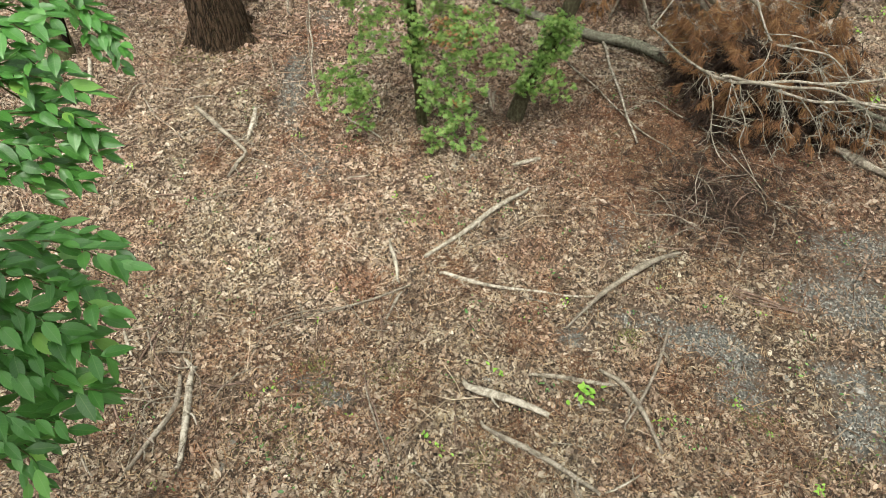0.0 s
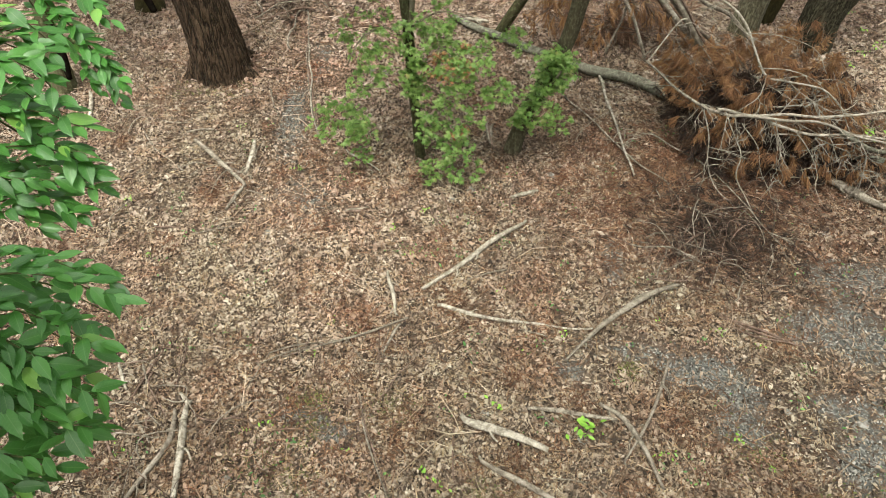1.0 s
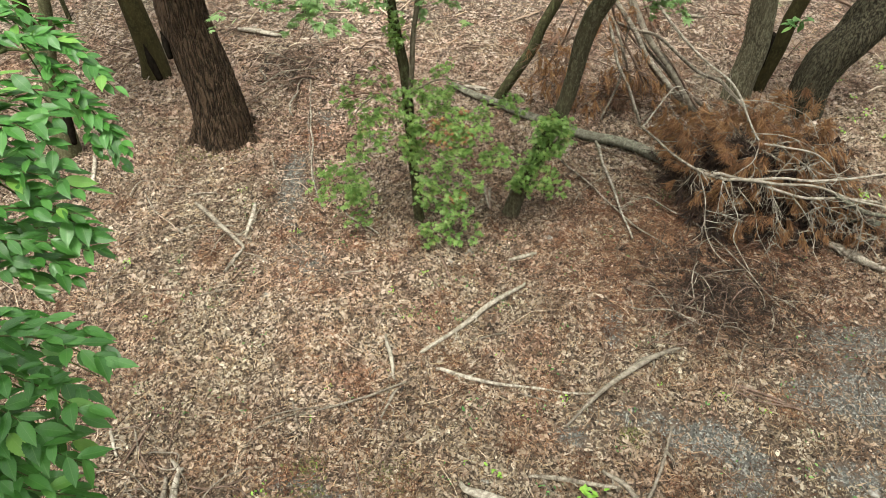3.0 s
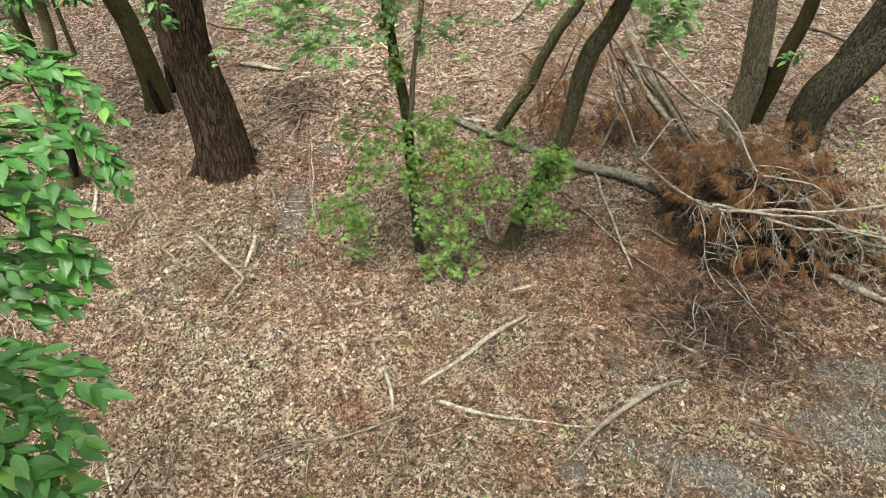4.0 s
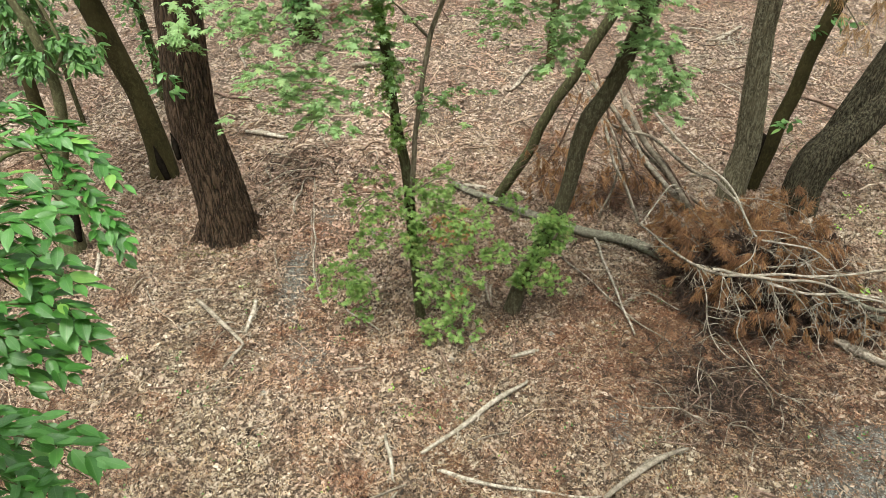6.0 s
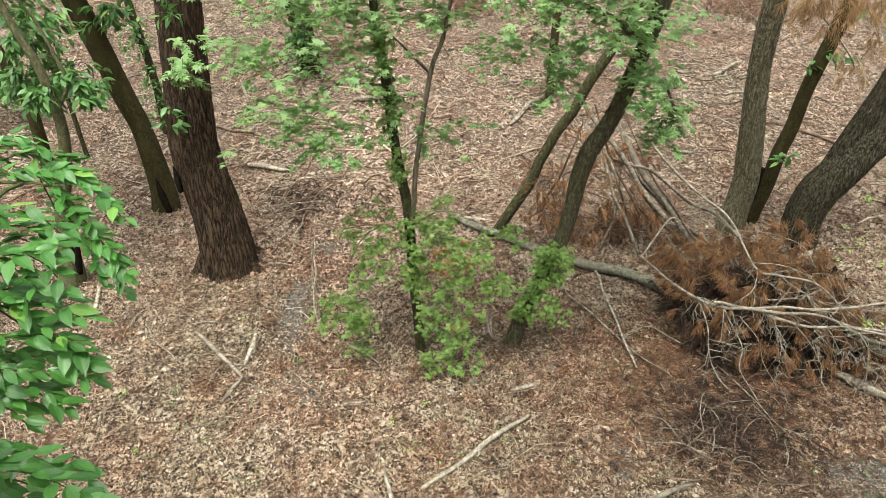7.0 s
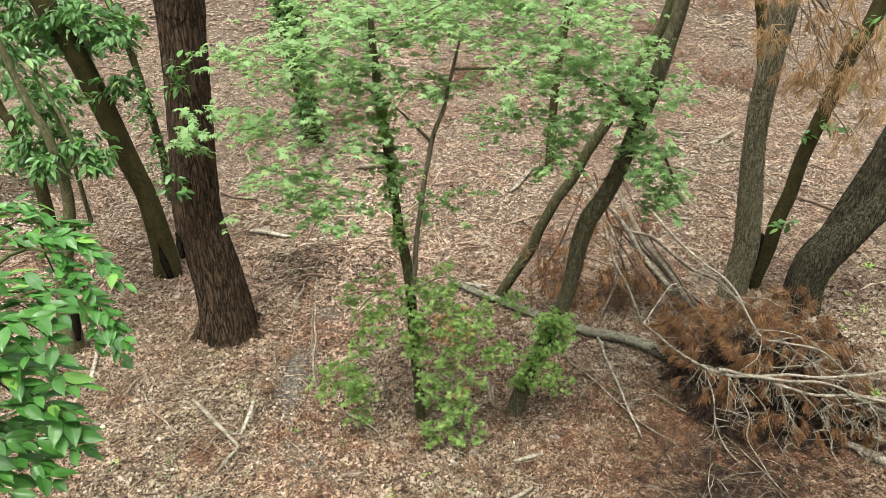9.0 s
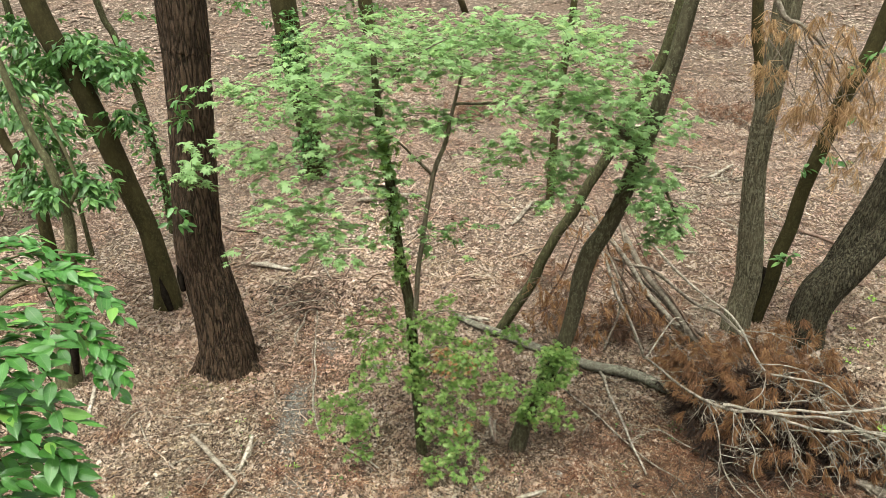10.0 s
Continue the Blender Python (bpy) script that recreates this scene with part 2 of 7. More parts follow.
M_DRYNEEDLE = leaf_material("bleached_dead_needle", [(0.0, (0.16, 0.09, 0.042)), (0.5, (0.39, 0.24, 0.115)), (1.0, (0.64, 0.44, 0.24))], (0.46, 0.28, 0.135), 0.7, 0.3)
M_LEAF_NEAR = leaf_material("broad_green_leaf", [(0.0, (0.015, 0.068, 0.010)), (0.5, (0.042, 0.145, 0.024)), (0.94, (0.085, 0.225, 0.048)), (1.0, (0.18, 0.33, 0.06))], (0.10, 0.27, 0.04), 0.37, 0.22, True, True, 0.48)
M_LEAF_FAR = leaf_material("small_green_leaf", [(0.0, (0.03, 0.085, 0.024)), (0.6, (0.075, 0.17, 0.05)), (0.93, (0.14, 0.27, 0.08)), (1.0, (0.25, 0.38, 0.11))], (0.14, 0.29, 0.06), 0.42, 0.3)
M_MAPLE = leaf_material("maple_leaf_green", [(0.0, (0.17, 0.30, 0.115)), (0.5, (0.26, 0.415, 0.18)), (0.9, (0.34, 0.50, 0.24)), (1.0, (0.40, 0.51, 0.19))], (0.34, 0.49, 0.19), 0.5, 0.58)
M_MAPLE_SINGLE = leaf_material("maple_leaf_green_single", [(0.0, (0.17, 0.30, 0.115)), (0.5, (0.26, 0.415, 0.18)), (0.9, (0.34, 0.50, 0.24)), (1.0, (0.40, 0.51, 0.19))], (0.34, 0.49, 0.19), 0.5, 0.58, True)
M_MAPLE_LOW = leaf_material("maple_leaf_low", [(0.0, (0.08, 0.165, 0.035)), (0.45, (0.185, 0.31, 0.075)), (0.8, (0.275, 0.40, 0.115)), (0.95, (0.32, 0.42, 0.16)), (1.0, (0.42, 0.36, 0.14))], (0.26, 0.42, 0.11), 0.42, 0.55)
M_MAPLE_RUST = leaf_material("maple_leaf_turning", [(0.0, (0.14, 0.06, 0.03)), (0.6, (0.34, 0.16, 0.07)), (1.0, (0.42, 0.30, 0.12))], (0.4, 0.2, 0.08), 0.45, 0.4)
M_SPROUT = leaf_material("bright_seedling_leaf", [(0.0, (0.12, 0.30, 0.03)), (1.0, (0.26, 0.46, 0.06))], (0.3, 0.5, 0.08), 0.5, 0.3)
M_STONE = dead_wood("pale_stone", (0.136, 0.122, 0.106), (0.245, 0.224, 0.198), (0.354, 0.333, 0.297))


# ---------------------------------------------------------------- shape helpers
rng = np.random.default_rng(7)
RISE = 0.21
FOOT = 9.5


def slope_z(x, y):
    """The floor: nearly level, then a hillside that rises away and levels off far behind."""
    y = np.minimum(y, 60 + 0 * y)
    k = FOOT + 0 * y
    base = RISE * (np.sqrt((y - k) ** 2 + 4) + (y - k)) / 2 - RISE * (math.sqrt(FOOT ** 2 + 4) - FOOT) / 2
    return base + 0.022 * np.sin(1.3 * x + 0.7 * y) * np.cos(0.9 * y - 0.4 * x) + 0.012 * np.sin(3.1 * x - 1.2) * np.sin(2.7 * y)


def floor_at(x, y):
    return float(slope_z(np.float64(x), np.float64(y)))


def gravel_amount(x, y):
    """How bare the floor is: an old gravel track, half covered by leaves."""
    def spot(cx, cy, rx, ry, turn=0.0):
        c, s = math.cos(turn), math.sin(turn)
        u, v = (x - cx) * c + (y - cy) * s, -(x - cx) * s + (y - cy) * c
        return np.exp(-((u / rx) ** 2 + (v / ry) ** 2))
    a = 0.95 * spot(2.2, 3.2, 0.38, 0.2) + 0.8 * spot(2.5, 2.97, 0.27, 0.15, -0.4) + 0.8 * spot(2.3, 2.72, 0.22, 0.15) + 0.7 * spot(2.5, 2.58, 0.26, 0.11)
    a = a + 0.9 * spot(3.85, 4.2, 0.45, 0.3) + 0.95 * spot(3.72, 3.5, 0.28, 0.34) + 0.95 * spot(3.26, 3.6, 0.3, 0.24) + 0.7 * spot(3.3, 2.85, 0.36, 0.2) + 0.8 * spot(3.35, 2.35, 0.42, 0.3)
    a = a + 0.95 * spot(1.64, 4.42, 0.11, 0.36, -0.1) + 0.85 * spot(2.31, 5.5, 0.15, 0.26) + 0.95 * spot(1.1, 3.2, 0.17, 0.11) + 0.7 * spot(1.6, 3.4, 0.32, 0.12)
    a = a + 0.95 * spot(-0.83, 2.62, 0.15, 0.1) + 0.85 * spot(-1.12, 2.8, 0.24, 0.11) + 0.75 * spot(-1.72, 6.6, 0.22, 0.8, 0.1) + 0.6 * spot(-1.35, 5.3, 0.34, 0.42) + 0.55 * spot(-1.5, 7.9, 0.2, 0.6)
    wob = 0.5 + 0.5 * np.sin(5.1 * x + 2.0 * np.sin(3.7 * y)) * np.sin(4.3 * y + 1.6 * np.sin(4.9 * x))
    return np.clip(a * (0.6 + 0.6 * wob), 0, 1)


def link(name, mesh, parent=None, material=None, label=""):
    ob = new(name, mesh)
    if material:
        mesh.materials.append(material)
    if parent:
        ob.parent = parent
    if label:
        ob["label"] = label
    return ob


def part(name, bm, material, parent, label="", smooth=True):
    mesh = bpy.data.meshes.new(name)
    bm.to_mesh(mesh)
    bm.free()
    if smooth:
        mesh.polygons.foreach_set("use_smooth", [True] * len(mesh.polygons))
    return link(name, mesh, parent, material, label)


def fast_mesh(name, verts, quads_or_tris, smooth=False):
    """A mesh from arrays: verts (n, 3) and faces (m, 3 or 4)."""
    mesh = bpy.data.meshes.new(name)
    k = quads_or_tris.shape[1]
    mesh.vertices.add(len(verts))
    mesh.vertices.foreach_set("co", np.ascontiguousarray(verts, np.float32).ravel())
    mesh.loops.add(quads_or_tris.size)
    mesh.loops.foreach_set("vertex_index", np.ascontiguousarray(quads_or_tris, np.int32).ravel())
    mesh.polygons.add(len(quads_or_tris))
    mesh.polygons.foreach_set("loop_start", np.arange(0, quads_or_tris.size, k, dtype=np.int32))
    if smooth:
        mesh.polygons.foreach_set("use_smooth", np.ones(len(quads_or_tris), bool))
    mesh.update(calc_edges=True)
    return mesh


def mass(name, verts, faces, places, turns, sizes):
    """Many small pieces in one mesh: the piece's verts at each place, with its turn and size."""
    verts, faces = np.asarray(verts, float), np.asarray(faces, int)
    v = np.einsum("nij,vj->nvi", turns, verts) * sizes[:, None, None] + places[:, None, :]
    f = faces[None] + (np.arange(len(places)) * len(verts))[:, None, None]
    return fast_mesh(name, v.reshape(-1, 3), f.reshape(-1, faces.shape[1]))


def turns_from(yaw, tilt, roll):
    """Turn matrices, z yaw after x tilt after y roll."""
    cz, sz, cx, sx, cy, sy = np.cos(yaw), np.sin(yaw), np.cos(tilt), np.sin(tilt), np.cos(roll), np.sin(roll)
    o, i = np.zeros_like(cz), np.ones_like(cz)
    rz = np.array([[cz, -sz, o], [sz, cz, o], [o, o, i]]).transpose(2, 0, 1)
    rx = np.array([[i, o, o], [o, cx, -sx], [o, sx, cx]]).transpose(2, 0, 1)
    ry = np.array([[cy, o, sy], [o, i, o], [-sy, o, cy]]).transpose(2, 0, 1)
    return rz @ rx @ ry


def smooth_line(points, step):
    """A curve through a few points, cut into steps of about that length; also where each lies, 0 to 1."""
    p = [Vector(q) for q in points]
    if len(p) == 2:
        p = [p[0], (p[0] + p[1]) / 2, p[1]]
    ext = [2 * p[0] - p[1]] + p + [2 * p[-1] - p[-2]]
    out = []
    for i in range(len(p) - 1):
        a, b, c, d = ext[i:i + 4]
        n = max(2, int((c - b).length / step))
        for j in range(n):
            t = j / n
            out.append(0.5 * ((2 * b) + (c - a) * t + (2 * a - 5 * b + 4 * c - d) * t * t + (3 * b - a - 3 * c + d) * t ** 3))
    out.append(p[-1])
    return out


def tube(bm, points, radii, sides=8, step=0.12, wobble=0.0, rough=0.0, seed=0.0, ridges=0, ridge_depth=0.0, flare=0.0, flare_height=0.5):
    """A bent, tapered stem with rounded, uneven sides and closed ends."""
    line = smooth_line(points, step)
    n = len(line)
    rings = []
    side = Vector((1, 0.13, 0.07))
    marks = np.linspace(0, n - 1, len(radii))
    if len(radii) == len(points):
        marks = [min(range(n), key=lambda i: (line[i] - Vector(c)).length) for c in points]
    widths = np.interp(np.arange(n), marks, radii)
    for i, q in enumerate(line):
        along = (line[min(i + 1, n - 1)] - line[max(i - 1, 0)]).normalized()
        side = (side - along * side.dot(along)).normalized()
        other = along.cross(side)
        r = float(widths[i])
        if wobble and 0 < i < n - 1:
            q = q + wobble * noise.noise_vector((q * 2.2) + Vector((seed, seed * 1.7, 0)))
        up = q.z - line[0].z
        ring = []
        for j in range(sides):
            a = 2 * math.pi * j / sides
            rr = r
            if rough:
                rr *= 1 + rough * noise.noise(Vector((2.2 * math.cos(a), 2.2 * math.sin(a), q.length * 3 + seed)))
            if ridges:
                s = noise.noise(Vector((ridges * math.cos(a) * 0.5, ridges * math.sin(a) * 0.5, up * 1.6 + seed)))
                s2 = noise.noise(Vector((ridges * math.cos(a), ridges * math.sin(a), up * 4 + seed)))
                rr *= 1 - ridge_depth * max(0.0, 1 - 3.2 * abs(s)) - 0.6 * ridge_depth * max(0.0, 1 - 3.5 * abs(s2))
            if flare:
                w = math.exp(-max(up, 0) / flare_height)
                rr *= 1 + flare * w * (0.65 + 0.6 * max(0, math.sin(2.5 * a + seed)) ** 2 + 0.3 * math.sin(4 * a + 2 * seed))
            ring.append(bm.verts.new(q + rr * (math.cos(a) * side + math.sin(a) * other)))
        rings.append(ring)
    for a, b in zip(rings, rings[1:]):
        for j in range(sides):
            bm.faces.new((a[j], a[(j + 1) % sides], b[(j + 1) % sides], b[j]))
    bm.faces.new(rings[0][::-1])
    bm.faces.new(rings[-1])
    return line


def tube_part(name, points, radii, material, parent=None, label="", **how):
    bm = bmesh.new()
    tube(bm, points, radii, **how)
    return part(name, bm, material, parent, label)


def root(name, place, label, category, group=""):
    ob = new(name)
    ob.location = place
    ob.empty_display_size = 0.1
    bpy.context.view_layer.update()
    return tagged(ob, label, category, group)


def under(ob, parent):
    """Makes ob, built in world places, a part of a thing that stands elsewhere."""
    ob.parent = parent
    ob.matrix_parent_inverse = Matrix.Translation(-parent.matrix_basis.translation)
    return ob


# leaf outlines: y runs from stalk to tip, z is up
def ovate_leaf(wide=0.42, fold=0.10, droop=0.12, rows=4):
    """A pointed oval leaf, folded along its midrib and bent down at the tip; length 1."""
    verts, faces = [], []
    for i in range(rows + 1):
        t = i / rows
        w = wide * (math.sin(math.pi * t ** 0.85) ** 0.8 if 0 < t < 1 else 0) / 2 * 1.15
        z = -droop * t * t
        verts += [(-w, t, z + fold * w * 2), (0, t, z), (w, t, z + fold * w * 2)]
    for i in range(rows):
        a = 3 * i
        faces += [(a, a + 1, a + 4, a + 3), (a + 1, a + 2, a + 5, a + 4)]
    return np.array(verts), np.array(faces)


def toothed_leaf(wide=0.40, fold=0.16, droop=0.2, teeth=9):
    """A larger leaf with a toothed edge and a long tip; length 1, with a short stalk."""
    verts, faces = [], []
    for i in range(2 * teeth + 1):
        t = i / (2 * teeth)
        w = wide / 2 * (math.sin(math.pi * t ** 0.82) ** 0.9 * (1 - 0.45 * max(0.0, t - 0.72) / 0.28) if 0 < t < 1 else 0.0)
        w *= 1.06 if i % 2 else 0.97
        z = -droop * t ** 2.2 + 0.012 * math.sin(9 * t)
        verts += [(-w, t, z + fold * w), (-w * 0.5, t, z + fold * w * 0.62), (0, t, z), (w * 0.5, t, z + fold * w * 0.62), (w, t, z + fold * w)]
    for i in range(2 * teeth):
        a = 5 * i
        faces += [(a + k, a + k + 1, a + k + 6, a + k + 5) for k in range(4)]
    n = len(verts)
    verts += [(-0.008, -0.12, 0.03), (0.008, -0.12, 0.03), (0.01, 0.02, 0.004), (-0.01, 0.02, 0.004)]
    faces.append((n, n + 1, n + 2, n + 3))
    return np.array(verts), np.array(faces)


def maple_leaf(lobes=7, droop=0.15, broad=0.23):
    """A hand-shaped leaf of narrow pointed lobes; about 1 across, as quads from the middle."""
    verts, faces = [(0, 0, 0)], []
    angles = [math.radians(a) for a in (np.linspace(-125, 125, lobes))]
    for k, a in enumerate(angles):
        length = 0.62 * (1 - 0.42 * abs(k - (lobes - 1) / 2) / ((lobes - 1) / 2))
        d = Vector((math.sin(a), math.cos(a), 0))
        s = Vector((d.y, -d.x, 0))
        i = len(verts)
        verts += [tuple(d * length * 0.45 - s * length * broad + Vector((0, 0, 0.02))), tuple(d * length + Vector((0, 0, -droop * length))),
                  tuple(d * length * 0.45 + s * length * broad + Vector((0, 0, 0.02)))]
        faces.append((0, i + 2, i + 1, i))
    return np.array(verts), np.array(faces)


OVATE, MAPLE, MAPLE_FINE = ovate_leaf(0.42, 0.10, 0.12, 3), maple_leaf(7, 0.22, 0.19), maple_leaf(7, 0.3, 0.16)
LONG_LEAF = ovate_leaf(0.34, 0.14, 0.3, 4)
NEEDLE = (np.array([(-0.5, 0, 0), (0.5, 0, 0), (0.5, 1, 0), (-0.5, 1, 0)]), np.array([(0, 1, 2, 3)]))


def spray_places(centre, radii, count, twigs, gen, loose=0.62):
    """Places and headings of leaves along thin twigs that fan out in one flat, drooping pad of foliage."""
    c, r = np.array(centre), np.array(radii)
    out, head, lines = [], [], []
    per = max(2, int(count / twigs))
    for _ in range(twigs):
        a = gen.uniform(0, 2 * math.pi)
        d = np.array([math.cos(a), math.sin(a), gen.uniform(-0.9, 0.45)])
        start = c + r * gen.uniform(-loose, loose, 3)
        length = gen.uniform(0.45, 1.0)
        bend = gen.normal(0, 0.25)
        t = np.sort(gen.uniform(0.1, 1.0, per))
        side = np.array([-d[1], d[0], 0])
        p = start + (d * r)[None] * (t * length)[:, None] + (side * r)[None] * (bend * t * t)[:, None]
        p[:, 2] -= 0.25 * r[2] * t * t
        out.append(p + gen.normal(0, 0.018, p.shape))
        head.append(a - math.pi / 2 + gen.choice([-1, 1], per) * gen.uniform(0.2, 1.1, per))
        lines.append((start, start + d * r * length + side * r * bend - np.array([0, 0, 0.25 * r[2]])))
    return np.concatenate(out), np.concatenate(head), lines


def foliage(name, pads, shape, size, material, parent, gen, twig_material, density=1.0, flat=0.35, singles=0, single_material=None, loose=0.62, droop=-0.22):
    """A crown: leaves on fans of fine twigs round each pad; the nearest ones as leaves of their own."""
    places, heads, lines = [], [], []
    for x, y, z, rx, ry, rz, n in pads:
        p, h, l = spray_places((x, y, z), (rx, ry, rz), int(n * density), max(4, int(n * density / 9)), gen, loose)
        places.append(p), heads.append(h), lines.extend(l)
    places, heads = np.concatenate(places), np.concatenate(heads)
    order = np.argsort(places[:, 1])
    places, heads = places[order], heads[order]
    n = len(places)
    turns = turns_from(heads, gen.normal(droop, flat, n), gen.normal(0, flat, n))
    sizes = size * gen.uniform(0.65, 1.2, n)
    if singles:
        kinds = []
        for k in range(3):
            v, f = shape
            mesh = fast_mesh("leaf", v * (size * (0.8 + 0.2 * k)), f)
            mesh.materials.append(single_material)
            kinds.append(mesh)
        for i in range(singles):
            ob = new("leaf", kinds[i % 3])
            ob.matrix_basis = Matrix.Translation(places[i]) @ Matrix(turns[i].tolist()).to_4x4()
            under(ob, parent)
    mesh = mass(name, *shape, places[singles:], turns[singles:], sizes[singles:])
    crown = under(link(name, mesh, None, material), parent)
    crown["kind"] = "stuff"
    a, b = np.array([l[0] for l in lines]), np.array([l[1] for l in lines])
    twigs = under(link("twig_tangle", rods("twig_tangle", a, b, 0.0018), None, twig_material), parent)
    twigs["kind"] = "stuff"
    return crown


def rods(name, a, b, radius, sag=0.0):
    """Thin three-sided rods from a to b (n, 3), as one mesh."""
    n = len(a)
    radius = np.broadcast_to(radius, (n,))
    d = b - a
    d = d / (np.linalg.norm(d, axis=1, keepdims=True) + 1e-9)
    ref = np.where(np.abs(d[:, 2:3]) > 0.9, np.array([[1.0, 0, 0]]), np.array([[0, 0, 1.0]]))
    u = np.cross(d, ref)
    u /= np.linalg.norm(u, axis=1, keepdims=True) + 1e-9
    w = np.cross(d, u)
    mid = (a + b) / 2 + np.array([0, 0, -1.0]) * sag + np.random.default_rng(n).normal(0, 0.06, (n, 3)) * np.linalg.norm(b - a, axis=1, keepdims=True)
    rings = []
    for q, k in ((a, 1.0), (mid, 0.8), (b, 0.45)):
        for j in range(3):
            t = 2 * math.pi * j / 3
            rings.append(q + (k * radius)[:, None] * (math.cos(t) * u + math.sin(t) * w))
    v = np.stack(rings, 1)
    f = []
    for s in (0, 3):
        f += [(s + j, s + (j + 1) % 3, s + 3 + (j + 1) % 3, s + 3 + j) for j in range(3)]
    f = np.array(f)[None] + (np.arange(n) * 9)[:, None, None]
    return fast_mesh(name, v.reshape(-1, 3), f.reshape(-1, 4), True)


def needle_tufts(name, places, aims, count, length, width, material, parent, gen, spread=0.55):
    """Bunches of dead needles that hang from their places along aims; one mesh."""
    n = len(places)
    p = np.repeat(places, count, 0)
    d = np.repeat(aims, count, 0) + gen.normal(0, spread, (n * count, 3))
    d /= np.linalg.norm(d, axis=1, keepdims=True)
    ref = gen.normal(0, 1, d.shape)
    u = np.cross(d, ref)
    u /= np.linalg.norm(u, axis=1, keepdims=True)
    w = np.cross(u, d)
    turns = np.stack([u, d, w], 2)
    v, f = NEEDLE
    ls = length * gen.uniform(0.6, 1.15, n * count)
    vv = np.einsum("nij,vj->nvi", turns * np.stack([np.full_like(ls, width), ls, ls], 1)[:, None, :], v) + p[:, None, :]
    ff = f[None] + (np.arange(n * count) * 4)[:, None, None]
    ob = under(link(name, fast_mesh(name, vv.reshape(-1, 3), ff.reshape(-1, 4)), None, material), parent)
    ob["kind"] = "stuff"
    return ob


# ---------------------------------------------------------------- ground
def graded(lo, hi, a, b, step, growth=1.18):
    mid = list(np.arange(a, b, step))
    left, right, s = [], [], step
    x = a
    while x > lo:
        s *= growth
        x -= s
        left.append(x)
    x, s = mid[-1], step
    while x < hi:
        s *= growth
        x += s
        right.append(x)
    return np.array(left[::-1] + mid + right)


def build_ground():
    xs, ys = graded(-400, 400, -8, 9, 0.09), graded(-300, 400, 1, 15, 0.09)
    X, Y = np.meshgrid(xs, ys)
    bumps = np.zeros_like(X)
    inner = (np.abs(X) < 12) & (Y > -2) & (Y < 20)
    for i, j in zip(*np.nonzero(inner)):
        bumps[i, j] = 0.012 * noise.noise((X[i, j] * 4, Y[i, j] * 4, 0.3)) + 0.008 * noise.noise((X[i, j] * 11, Y[i, j] * 11, 1.7))
    v = np.stack([X, Y, slope_z(X, Y) + bumps - 0.012], -1).reshape(-1, 3)
    r, c = np.meshgrid(np.arange(len(ys) - 1), np.arange(len(xs) - 1), indexing="ij")
    i = (r * len(xs) + c).ravel()
    mesh = fast_mesh("ground", v, np.stack([i, i + 1, i + 1 + len(xs), i + len(xs)], 1), True)
    attr = mesh.attributes.new("gravel", "FLOAT", "POINT")
    g = np.where(inner, gravel_amount(X, Y), 0)
    attr.data.foreach_set("value", g.ravel().astype(np.float32))
    ob = link("ground", mesh, None, M_GROUND)
    tagged(ob, "forest floor of brown soil, leaf litter and half-buried gravel", "ground", kind="structure")


build_ground()


def build_sky_blocker():
    """An unseen ring of woodland, added far beyond the floor in view to block low sky light."""
    m = Nodes("sky_block_wood", 0.95, 0, 0.1)
    leaf = m.noise(m.coords(), 1.2, 6, 0.75)
    stem = m.noise(m.coords((1, 1, 0.05)), 0.9, 3)
    c = m.ramp(leaf, [(0.3, (0.012, 0.018, 0.008)), (0.55, (0.045, 0.075, 0.025)), (0.75, (0.10, 0.15, 0.05))])
    m.colour(m.mix(m.ramp(stem, [(0.55, (0, 0, 0)), (0.62, (1, 1, 1))]), c, (0.05, 0.04, 0.03)))
    n, v = 96, []
    for k in range(n):
        a = 2 * math.pi * k / n
        r = 42 + 3 * math.sin(5 * a) + 2 * math.sin(11 * a + 1)
        x, y = r * math.cos(a), 8 + r * math.sin(a)
        z = floor_at(x, y)
        top = z + 16 + 3 * math.sin(7 * a) + 2 * math.sin(17 * a)
        v += [(x, y, z - 0.5), (x, y, top), (x * 1.08, y * 1.08 - 0.6, top - 1), (x * 1.08, y * 1.08 - 0.6, z - 0.5)]
    f = [(4 * k + j, 4 * ((k + 1) % n) + j, 4 * ((k + 1) % n) + j + 1, 4 * k + j + 1) for k in range(n) for j in range(3)]
    ob = link("sky_blocker", fast_mesh("sky_blocker", np.array(v), np.array(f)), None, m.mat)
    tagged(ob, "unseen ring of dark green woodland added to block low sky light", "woodland", kind="structure")


build_sky_blocker()


# ---------------------------------------------------------------- trees
def tree(name, stems, material, label, category="tree", sides=20, limb_material=None, **how):
    """A standing tree: the first stem is the trunk, the others its limbs. A stem: points and radii."""
    base = Vector(stems[0][0][0])
    base.z = floor_at(base.x, base.y)
    top = root(name, base, label, category)
    for k, (points, radii) in enumerate(stems):
        extra = dict(how) if k == 0 else {key: how[key] for key in how if key not in ("flare", "flare_height")}
        pts = [Vector(p) for p in points]
        if k == 0:
            pts[0] = Vector((pts[0].x, pts[0].y, base.z - 0.10))
        under(tube_part("trunk" if k == 0 else "limb", pts, radii, limb_material if k and limb_material else material, sides=sides if k == 0 else max(8, sides - 6), **extra), top)
    return top


